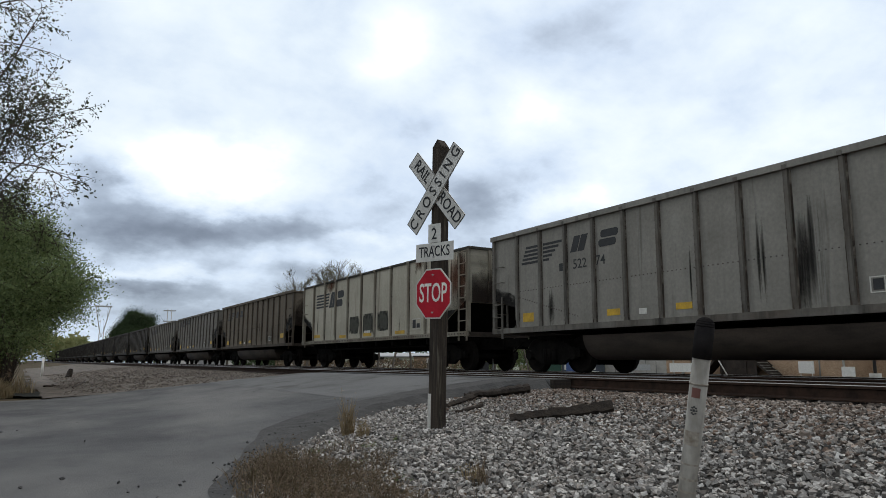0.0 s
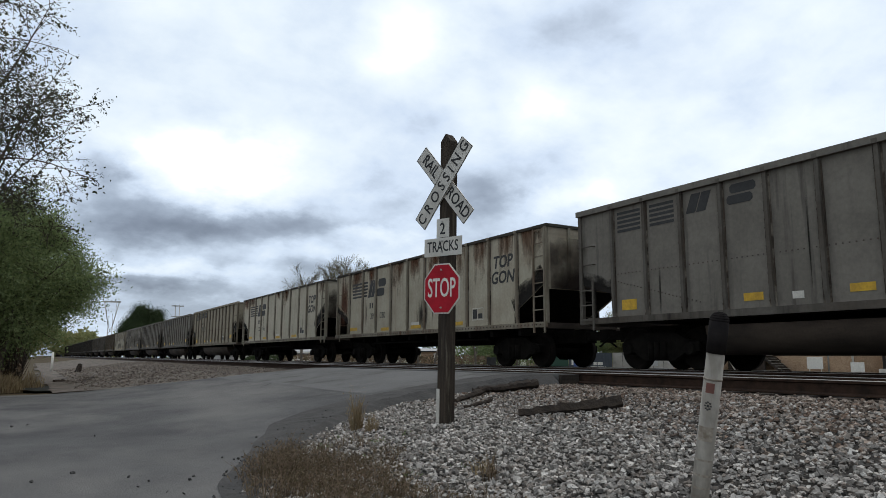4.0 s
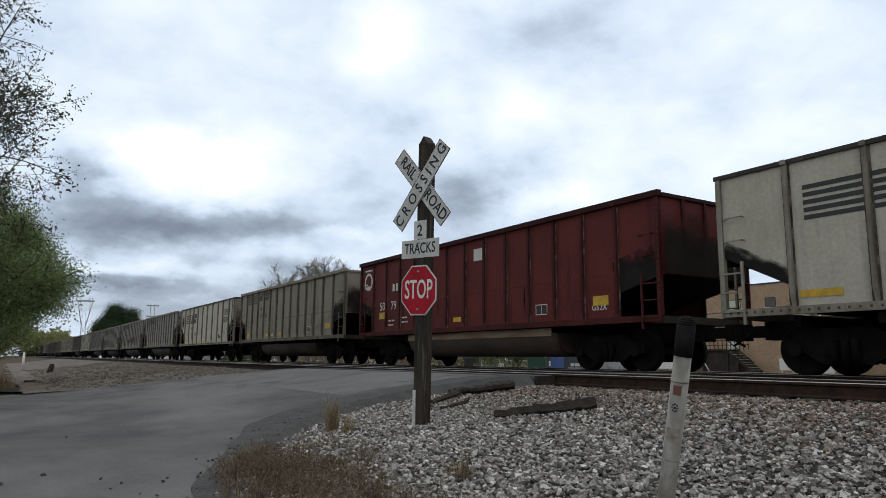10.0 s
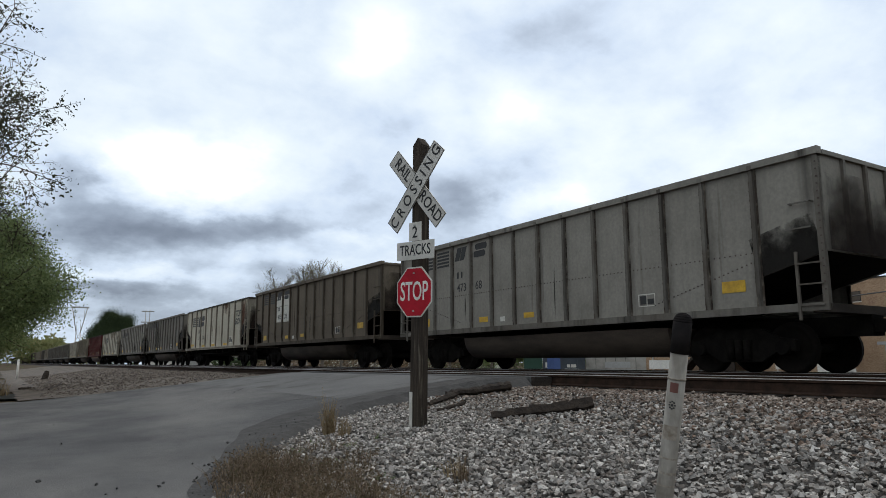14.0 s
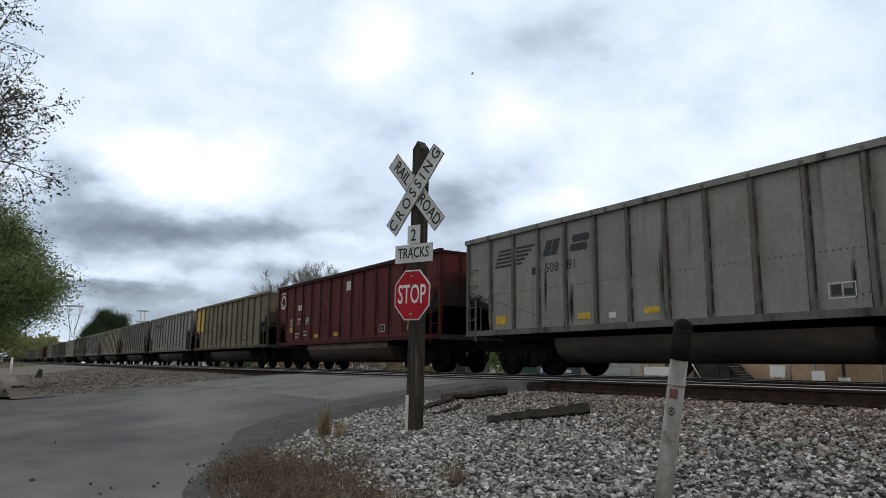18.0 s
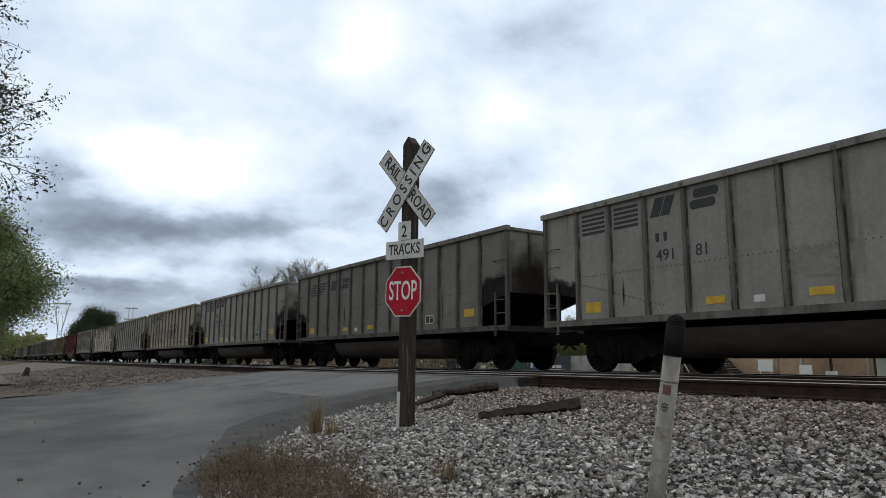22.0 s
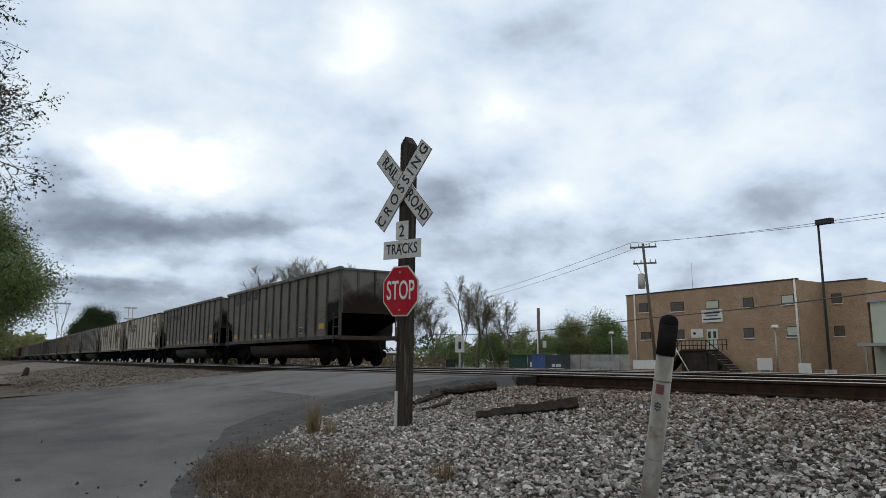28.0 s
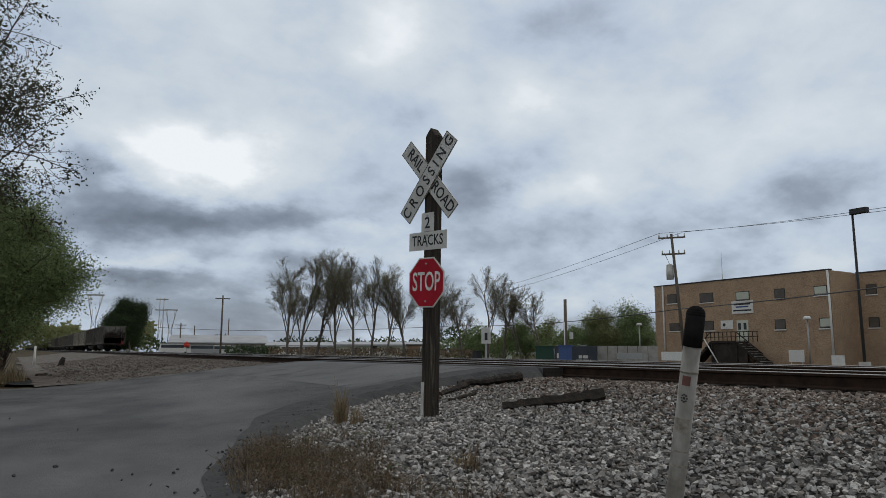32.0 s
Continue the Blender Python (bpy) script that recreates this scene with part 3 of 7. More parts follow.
def build_marker():
    p0, p1 = Vector((2.555, 2.30, 0.1)), Vector((2.573, 2.05, 1.412))
    mk = thing("cable_marker", Matrix(), "white plastic marker pipe with a black cap, leaning in the ballast", "marker post")
    d = (p1 - p0)
    at = lambda f: p0 + d * f
    part("pipe", Build().tube(p0, at(0.875), 0.0385, n=20), M["marker_pipe"], mk)
    b = Build()
    b.tube(at(0.87), at(0.975), 0.0415, n=20)
    fs, rs = (0.975, 0.983, 0.991, 0.998, 1.003, 1.006), (0.0415, 0.0405, 0.037, 0.030, 0.020, 0.008)
    for k in range(5):
        b.tube(at(fs[k]), at(fs[k + 1]), rs[k], rs[k + 1], n=20)
    part("cap", b, M["marker_cap"], mk, "black domed cap")
    part("collar", Build().tube(at(0.783), at(0.789), 0.0405, n=20), M["scuff"], mk)
    # sticker and stamp follow the pipe's round, on the side that faces the road
    def patch(f0, f1, a0, a1, r, name, mat):
        bb = Build()
        ax = d.normalized()
        u = Vector((-0.78, -0.62, 0)); u = (u - ax * u.dot(ax)).normalized(); v = ax.cross(u)
        n = 6
        for i in range(n + 1):
            a = radians(a0 + (a1 - a0) * i / n)
            off = (u * math.cos(a) + v * math.sin(a)) * r
            bb.v += [tuple(at(f0) + off), tuple(at(f1) + off)]
        bb.f = [(2 * i, 2 * i + 2, 2 * i + 3, 2 * i + 1) for i in range(n)]
        bb.s = [True] * n
        part(name, bb, mat, mk)
    for f0, f1, a0, a1 in ((0.585, 0.632, -62, 40), (0.52, 0.526, -80, 60), (0.47, 0.478, -70, 80), (0.43, 0.436, -50, 80), (0.36, 0.368, -80, 40)):
        patch(f0, f1, a0, a1, 0.0391, "scuff", M["scuff"])
    patch(0.742, 0.774, -38, 16, 0.0392, "sticker", M["marker_sticker"])
    # round stamp: a ring of short strokes with a bar across
    for k in range(8):
        a = k * math.pi / 4
        patch(0.700 + 0.012 * math.sin(a) - 0.0025, 0.700 + 0.012 * math.sin(a) + 0.0025, -12 + 17 * math.cos(a) - 6, -12 + 17 * math.cos(a) + 6, 0.0392, "stamp", M["mark_dark"])
    patch(0.696, 0.704, -19, -5, 0.0393, "stamp", M["mark_dark"])


build_crossing_sign()
build_marker()


# ---------------------------------------------------------------- the coal train
BODY, LONG, PITCH, HALF = 14.75, 14.9, 16.21, 1.545
TOP, SILL = 3.885, 1.06
POSTS = [1.16 + 1.02 * i for i in range(13)]
POSTS[-1] = BODY - 1.26
FLAT_POSTS = [1.44, 2.83, 4.11, 5.45, 6.85, 8.13, 9.53, 10.93, 12.15, 13.55]


def car_paint(name, base, dirt, streak, rust=None, at=(0.56, 0.72), pitch=None):
    """Sun-bleached steel paint with runs of dirt; along the ribs, which stand pitch metres apart, more dirt and a
    painted side shadow.
    """
    mt = material(name, base, dirt, scale=0.9, stretch=(1, 1, 1), rough=0.75, bump=0.12, fine=14.0, contrast=(0.35, 0.75),
                  third=rust or streak, third_scale=1.1, third_stretch=(1, 2.6, 0.16), third_at=at)
    nt = mt.node_tree
    b = nt.nodes["Principled BSDF"]
    n, link = nt.nodes.new, nt.links.new
    col = b.inputs["Base Color"].links[0].from_socket
    tc, info, sep = n("ShaderNodeTexCoord"), n("ShaderNodeObjectInfo"), n("ShaderNodeSeparateXYZ")
    link(tc.outputs["Object"], sep.inputs[0])

    def m(op, a, c=None, clamp=False):
        k = n("ShaderNodeMath")
        k.operation, k.use_clamp = op, clamp
        for i, v in enumerate((a, c)):
            if isinstance(v, (int, float)):
                k.inputs[i].default_value = v
            elif v is not None:
                link(v, k.inputs[i])
        return k.outputs[0]

    def runs(fy, fz, scale, seed):
        at_, k = n("ShaderNodeCombineXYZ"), n("ShaderNodeTexNoise")
        link(m("MULTIPLY", sep.outputs[1], fy), at_.inputs[0]), link(m("MULTIPLY", sep.outputs[2], fz), at_.inputs[1])
        link(m("MULTIPLY", info.outputs["Random"], 91.0), at_.inputs[2])
        k.inputs["Scale"].default_value, k.inputs["Detail"].default_value, k.inputs["Roughness"].default_value = scale, 7.0, 0.62
        k.inputs["Distortion"].default_value = seed
        link(at_.outputs[0], k.inputs["Vector"])
        return k.outputs[0]
    # thin runs everywhere and speckled grime
    thin = m("MULTIPLY", m("SUBTRACT", runs(7.0, 0.35, 1.3, 0.1), 0.47), 2.3, True)
    speck = m("MULTIPLY", m("SUBTRACT", runs(1.0, 1.0, 2.2, 0.4), 0.5), 2.0, True)
    grime_shade = m("ADD", m("MULTIPLY", thin, 0.34), m("MULTIPLY", speck, 0.3), True)
    # dirt runs beside each rib, strengthened to draw the rib's side shadow
    if pitch:
        u = m("DIVIDE", m("ADD", sep.outputs[1], pitch[0]), pitch[1])
        off = m("MULTIPLY", m("ABSOLUTE", m("SUBTRACT", m("FRACT", m("ADD", u, 0.5)), 0.5)), pitch[1])
        near = m("SUBTRACT", 1.0, m("DIVIDE", off, 0.17), True)
        grime_shade = m("ADD", grime_shade, m("MULTIPLY", near, m("MULTIPLY", m("SUBTRACT", runs(3.0, 0.5, 1.6, 0.2), 0.33), 3.6, True)), True)
    mix = n("ShaderNodeMix")
    mix.data_type = "RGBA"
    link(m("MULTIPLY", grime_shade, 0.72), mix.inputs[0]), link(col, mix.inputs[6])
    mix.inputs[7].default_value = (*warm_dusty(tuple(0.35 * v + 0.18 * w for v, w in zip(streak, base))), 1)
    link(mix.outputs[2], b.inputs["Base Color"])
    return mt


TONES = {
    "grey": ((0.262, 0.254, 0.234), (0.195, 0.187, 0.17), (0.05, 0.045, 0.04), "grey"),
    "dark": ((0.185, 0.176, 0.16), (0.132, 0.124, 0.112), (0.034, 0.03, 0.027), "sooty grey"),
    "tan": ((0.275, 0.25, 0.196), (0.20, 0.18, 0.142), (0.075, 0.06, 0.047), "tan-grey"),
    "khaki": ((0.205, 0.172, 0.118), (0.145, 0.12, 0.084), (0.06, 0.045, 0.033), "khaki brown"),
    "brown": ((0.15, 0.127, 0.10), (0.107, 0.09, 0.07), (0.038, 0.03, 0.023), "brown"),
    "white": ((0.46, 0.44, 0.375), (0.36, 0.34, 0.285), (0.11, 0.085, 0.062), "soiled white"),
    "rusty": ((0.42, 0.40, 0.335), (0.31, 0.28, 0.225), (0.115, 0.045, 0.02), "rust-streaked white"),
    "red": ((0.125, 0.026, 0.023), (0.09, 0.02, 0.018), (0.024, 0.009, 0.008), "oxide red"),
    "night": ((0.075, 0.069, 0.062), (0.052, 0.048, 0.043), (0.023, 0.021, 0.019), "coal-blackened grey"),
}
END_PAINT = car_paint("coal_blackened_end_paint", (0.062, 0.05, 0.042), (0.035, 0.029, 0.025), (0.09, 0.06, 0.042))
END_RUSTY = car_paint("rusty_end_paint", (0.068, 0.049, 0.037), (0.034, 0.026, 0.021), (0.12, 0.095, 0.072))
PAINT, FLAT_PAINT, POST_PAINT, CHORD_PAINT = {}, {}, {}, {}
for key, (one, two, three, said) in TONES.items():
    nm = said.replace(" ", "_").replace("-", "_")
    at = (0.6, 0.78)
    PAINT[key] = car_paint(nm + "_wagon_paint", one, two, three, at=at, pitch=(1.16, 1.027))
    if key in ("white", "rusty"):
        FLAT_PAINT[key] = car_paint(nm + "_flat_wagon_paint", one, two, three, at=at, pitch=(1.44, 1.3456))
    # ribs are toned down for their soot and rust and for their shadowed sides
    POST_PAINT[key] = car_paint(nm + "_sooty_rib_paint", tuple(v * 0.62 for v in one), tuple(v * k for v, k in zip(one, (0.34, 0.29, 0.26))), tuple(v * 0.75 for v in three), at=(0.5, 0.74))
    pale, worn = (0.11, 0.07) if key in ("white", "rusty") else (0.3, 0.18) if key == "red" else (0.95, 0.62)
    CHORD_PAINT[key] = car_paint(nm + "_cap_paint", tuple(v * pale for v in one), tuple(v * worn for v in one), three)

MESH = {}


def shared(key, build, mat):
    if key not in MESH:
        MESH[key] = build().mesh(key, mat)
    return MESH[key]


def plate_outline(pts, x0, x1):
    """A flat outline in the (y, z) plane, thickened along x."""
    b = Build()
    m = Matrix(((0, 0, 1, 0), (1, 0, 0, 0), (0, 1, 0, 0), (0, 0, 0, 1)))
    return b.prism(pts, x0, x1, m)


def side_sheet(s):
    L = BODY
    pts = [(0, TOP - 0.1), (0, 2.05), (-1.16, 1.72), (-1.16, SILL + 0.1), (-L + 1.26, SILL + 0.1), (-L + 1.26, 1.72), (-L, 2.05), (-L, TOP - 0.1)]
    return plate_outline(pts, s * 1.47 - 0.012, s * 1.47 + 0.012)


def flat_side_sheet(s):
    L = LONG
    pts = [(0, TOP - 0.1), (0, 2.25), (-1.44, 1.55), (-1.44, SILL + 0.1), (-L + 1.5, SILL + 0.1), (-L + 1.5, 1.5), (-L, 2.3), (-L, TOP - 0.1)]
    return plate_outline(pts, s * 1.47 - 0.012, s * 1.47 + 0.012)


def end_wall(y, d):
    """The upright end; d points into the wagon."""
    return Build().box(-1.46, 1.46, min(y, y + d * 0.03), max(y, y + d * 0.03), 2.07, TOP - 0.1)


def slope_sheet(y, d, flat):
    """The sheet that slopes from the end under the load, along the slanting rims of the sides."""
    x, top, run = 1.455, 2.32 if flat else 2.08, 2.4 if flat else 3.7
    v = [(-x, y, top), (x, y, top), (x, y + d * run, 1.1), (-x, y + d * run, 1.1)]
    v += [(a, c + d * 0.04, e) for a, c, e in v]
    return Build().add(v, [(0, 1, 2, 3), (7, 6, 5, 4), (0, 4, 5, 1), (1, 5, 6, 2), (2, 6, 7, 3), (3, 7, 4, 0)])


def chord(s, L):
    return Build().box(s * 1.5 - 0.07, s * 1.5 + 0.07, -L - 0.04, 0.04, TOP - 0.13, TOP)


def flat_chord(s, L):
    return Build().box(s * 1.48 - 0.05, s * 1.48 + 0.05, -L - 0.04, 0.04, TOP - 0.13, TOP - 0.05)


def end_chord(y):
    return Build().box(-1.43, 1.43, y - 0.06, y + 0.06, TOP - 0.13, TOP - 0.052)


def sill(s, L):
    return Build().box(s * 1.49 - 0.05, s * 1.49 + 0.05, -L, 0, SILL, SILL + 0.14)


def rivet_row():
    """Rivet heads along the seam of the near side and down the corner posts."""
    b = Build()
    y = -1.3
    while y > -BODY + 1.3:
        if min(abs(-y - p) for p in POSTS) > 0.09:
            b.box(-1.494, -1.481, y - 0.011, y + 0.011, 2.18, 2.202)
        y -= 0.115
    z = 1.4
    while z < TOP - 0.2:
        for yy in (-0.03, -BODY + 0.03):
            b.box(-1.545, -1.53, yy - 0.012, yy + 0.012, z, z + 0.024)
        z += 0.13
    # the slope sheets are riveted on along a slant
    for i in range(24):
        f = i / 23
        for yy in (-1.3 - 2.3 * f, -BODY + 1.4 + 2.3 * f):
            if min(abs(-yy - p) for p in POSTS) > 0.09:
                zz = 2.0 - 0.62 * f
                b.box(-1.494, -1.481, yy - 0.012, yy + 0.012, zz, zz + 0.024)
    return b


def flat_rivet_row():
    """Rivet heads along the foot of the flat-bottomed wagon's near side."""
    b = Build()
    y = -0.2
    while y > -LONG + 0.2:
        b.box(-1.555, -1.54, y - 0.018, y + 0.018, SILL + 0.05, SILL + 0.09)
        y -= 0.17
    return b


def rib(riveted=False):
    """A pressed U-section on a flange, which runs up over the side of the top chord."""
    b = Build()
    z0, z1 = SILL + 0.12, TOP - 0.12
    b.add([(-0.075, -0.036, z0 + 0.25), (-0.075, 0.036, z0 + 0.25), (0.0, 0.048, z0 + 0.25), (0.0, -0.048, z0 + 0.25), (-0.075, -0.036, z1), (-0.075, 0.036, z1), (0.0, 0.048, z1), (0.0, -0.048, z1),
           (-0.02, -0.036, z0), (-0.02, 0.036, z0), (0.0, 0.048, z0), (0.0, -0.048, z0)],
          [(0, 4, 5, 1), (1, 5, 6, 2), (3, 7, 4, 0), (4, 7, 6, 5), (8, 0, 1, 9), (9, 1, 2, 10), (11, 3, 0, 8), (8, 9, 10, 11), (2, 6, 7, 3), (10, 2, 3, 11)])
    b.box(-0.108, -0.05, -0.045, 0.045, z1 - 0.02, TOP - 0.055)
    painted = len(b.f)
    # dark flange strip, which also draws the shadow line beside the rib
    b.box(-0.024, 0.0, -0.078, 0.078, z0 + 0.02, z1 - 0.01)
    if riveted:
        z = z0 + 0.12
        while z < z1 - 0.1:
            for y in (-0.064, 0.064):
                b.box(-0.034, -0.02, y - 0.014, y + 0.014, z, z + 0.028)
            z += 0.17
    me = b.mesh("rib", POST_PAINT["grey"])
    me.materials.append(M["flange"])
    me.polygons.foreach_set("material_index", [0 if i < painted else 1 for i in range(len(b.f))])
    return me


MESH["rib"], MESH["riveted_rib"] = rib(), rib(True)


def tub(s):
    b = Build()
    y0, y1, n = -3.5, -BODY + 3.6, 14
    ring = [(s * 0.78 + 0.56 * math.cos(math.pi + math.pi * i / n), 0.92 + 0.60 * math.sin(math.pi + math.pi * i / n)) for i in range(n + 1)]
    k = len(ring)
    ys = [(y0, 0.85), (y0 - 0.12, 1.0), (y1 + 0.12, 1.0), (y1, 0.85)]
    for y, sc in ys:
        b.v += [(s * 0.78 + (x - s * 0.78) * sc, y, 0.92 + (z - 0.92) * sc) for x, z in ring]
    for i in range(3):
        b.f += [(i * k + j, i * k + j + 1, (i + 1) * k + j + 1, (i + 1) * k + j) for j in range(k - 1)]
        b.s += [True] * (k - 1)
    b.f += [tuple(range(k)), tuple(reversed(range(3 * k, 4 * k)))]
    b.s += [False, False]
    return b


def corner_ladder(tall):
    """Stile and rungs at a wagon's corner; y = 0 at the end of the body, going to -y."""
    b = Build()
    top = TOP - 0.15 if tall else 2.1
    for y in ((-0.06, -0.52) if tall else (-0.5,)):
        b.box(-HALF - 0.02, -HALF + 0.02, y - 0.025, y + 0.025, SILL - 0.15, top)
    z = SILL + 0.1
    while z < top:
        b.box(-HALF - 0.03, -HALF + 0.005, -0.52, -0.06, z - 0.014, z + 0.014)
        z += 0.36
    return b


def grab_iron():
    b = Build()
    b.box(-HALF - 0.045, -HALF - 0.02, -0.55, -0.15, -0.012, 0.012)
    b.box(-HALF - 0.045, -1.47, -0.55, -0.53, -0.012, 0.012)
    b.box(-HALF - 0.045, -1.47, -0.17, -0.15, -0.012, 0.012)
    return b


def end_ladder():
    b = Build()
    for x in (-1.40, -0.95):
        b.box(x - 0.02, x + 0.02, 0.04, 0.09, SILL, TOP - 0.2)
    z = SILL + 0.2
    while z < TOP - 0.2:
        b.box(-1.40, -0.95, 0.06, 0.085, z - 0.013, z + 0.013)
        z += 0.38
    return b


def side_frame():
    # cast frame in the (y, z) plane with two openings' worth of shape
    pts = [(-1.12, 0.40), (-1.12, 0.60), (-0.78, 0.66), (-0.45, 0.82), (0.45, 0.82), (0.78, 0.66), (1.12, 0.60), (1.12, 0.40), (0.80, 0.42), (0.42, 0.20), (-0.42, 0.20), (-0.80, 0.42)]
    b = plate_outline(pts, -0.06, 0.06)
    for y in (-0.89, 0.89):
        b.tube((-0.14, y, 0.457), (0.08, y, 0.457), 0.13, n=10)
    for y in (-0.18, 0.0, 0.18):
        b.tube((-0.10, y, 0.24), (-0.10, y, 0.62), 0.075, n=8)
    return b


def wheel():
    b = Build()
    n = 24
    prof = [(-0.07, 0.40), (-0.07, 0.457), (0.05, 0.463), (0.06, 0.485), (0.075, 0.485), (0.075, 0.39), (0.03, 0.34), (0.02, 0.16), (0.06, 0.11), (0.06, 0.0), (-0.08, 0.0), (-0.08, 0.11), (-0.02, 0.16), (-0.03, 0.36)]
    k = len(prof)
    for i in range(n):
        a = 2 * math.pi * i / n
        b.v += [(x, r * math.cos(a), r * math.sin(a)) for x, r in prof]
    for i in range(n):
        j = (i + 1) % n
        b.f += [(i * k + p, i * k + (p + 1) % k, j * k + (p + 1) % k, j * k + p) for p in range(k)]
    b.s = [True] * len(b.f)
    return b


def tread():
    b = Build()
    b.tube((-0.066, 0, 0), (0.048, 0, 0), 0.4635, n=24, caps=False)
    return b


def add_truck(car, y, full):
    def bolster():
        b = Build().box(-1.05, 1.05, -0.2, 0.2, 0.42, 0.72)
        b.box(-0.3, 0.3, -0.3, 0.3, 0.72, 0.82)
        return b
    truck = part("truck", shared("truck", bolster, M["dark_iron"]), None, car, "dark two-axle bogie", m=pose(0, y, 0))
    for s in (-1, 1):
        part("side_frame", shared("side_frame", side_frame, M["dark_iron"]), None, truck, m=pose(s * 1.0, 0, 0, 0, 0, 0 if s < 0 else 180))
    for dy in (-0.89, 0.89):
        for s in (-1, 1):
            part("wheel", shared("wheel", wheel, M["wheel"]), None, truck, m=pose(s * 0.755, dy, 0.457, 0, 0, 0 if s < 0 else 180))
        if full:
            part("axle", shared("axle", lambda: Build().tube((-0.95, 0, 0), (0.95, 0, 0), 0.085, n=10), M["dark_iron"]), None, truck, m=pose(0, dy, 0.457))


def coupler():
    b = Build().box(-0.14, 0.14, -0.25, 0.5, 0.72, 0.95)
    b.box(-0.17, 0.17, 0.48, 0.74, 0.66, 1.0, ch=0.05)
    b.tube((-0.35, 0.1, 0.85), (-0.3, 0.65, 0.55), 0.025, n=6)
    return b


def stripes(slant):
    """Five dashes that shorten to one side, over two panels."""
    b = Build()
    for i in range(5):
        z = (3.36 if slant else 3.61) - i * 0.105
        a0, a1 = (-1.33 - i * 0.0, -2.05), (-2.33, -3.02)
        if slant:
            a0 = (-1.36 - 0.05 * (4 - i), -2.08)
            a1 = (-2.30, -3.06 + 0.13 * i)
        for u, v in (a0, a1):
            b.box(-1.489, -1.484, v, u, z - 0.032, z + 0.032)
    return b


def slanted_bars(y, z0, z1, wide, k):
    """Plain dark bars of the owner's mark: k = 0 two leaning uprights, k = 1 two level bars, one over the other."""
    b, h, lean = Build(), z1 - z0, 0.16 * (z1 - z0) / 0.4
    to_side = Matrix(((0, 0, 1, 0), (1, 0, 0, 0), (0, 1, 0, 0), (0, 0, 0, 1)))
    if k == 0:
        for u0, u1 in ((0.0, 0.48), (0.54, 1.0)):
            b.prism([(y - wide * u0, z0), (y - wide * u0 - lean, z1), (y - wide * u1 - lean, z1), (y - wide * u1, z0)], -1.489, -1.484, to_side)
    else:
        for f0, f1, sh in ((0.0, 0.45, 0.0), (0.54, 1.0, 0.5)):
            c = 0.12 * h
            a0, a1 = y - lean * sh, y - wide - lean * sh
            b.prism([(a0 - c, z0 + h * f0), (a0, z0 + h * f0 + c), (a0, z0 + h * f1 - c), (a0 - c, z0 + h * f1), (a1 + c, z0 + h * f1), (a1, z0 + h * f1 - c), (a1, z0 + h * f0 + c), (a1 + c, z0 + h * f0)], -1.489, -1.484, to_side)
    return b


def emblem_block(slant, k):
    """One of the two halves of the owner's mark."""
    up = 0.0 if slant else 0.26
    return slanted_bars((-3.38, -4.40)[k] + (0.0 if slant else 0.04), 3.00 + up, 3.40 + up, (0.50, 0.58)[k], k)


def flat_stripes():
    b = Build()
    for i in range(5):
        z = 3.27 - i * 0.135
        b.box(-1.489, -1.484, -3.30 + 0.02 * i, -1.73, z - 0.04, z + 0.04)
    return b


def flat_block(k):
    """One of the two halves of the owner's mark at the end of the stripes on the flat-sided wagon."""
    return slanted_bars((-3.31, -4.16)[k], 2.64, 3.32, (0.56, 0.68)[k], k)


def disc(y, z, r, w=0.05):
    """A painted ring."""
    b = Build()
    n = 20
    for i in range(n):
        a = 2 * math.pi * i / n
        for q in (r, r - w):
            b.v.append((-1.489, y + q * math.cos(a), z + q * math.sin(a)))
    b.f = [(2 * i, 2 * i + 1, (2 * i + 3) % (2 * n), (2 * i + 2) % (2 * n)) for i in range(n)]
    b.s = [False] * n
    return b


def bars(rects, x=-1.489):
    b = Build()
    for y, z, w, h in rects:
        b.box(x - 0.003, x + 0.001, y - w, y, z, z + h)
    return b


SIDE_TEXT = Matrix(((0, 0, -1, -1.488), (-1, 0, 0, 0), (0, 1, 0, 0), (0, 0, 0, 1)))   # letters face -x, reading towards -y


def lettering(car, words, y, z, size, mat, label="", bold=0.002, slant=0.0):
    lean = Matrix(((1, slant, 0, 0), (0, 1, 0, 0), (0, 0, 1, 0), (0, 0, 0, 1)))
    me = text_mesh(words, size, mat, 0.001, bold)
    if slant:
        me = me.copy()
        me.transform(lean)
    part("lettering", me, None, car, label, m=SIDE_TEXT @ pose(-y, z, 0))


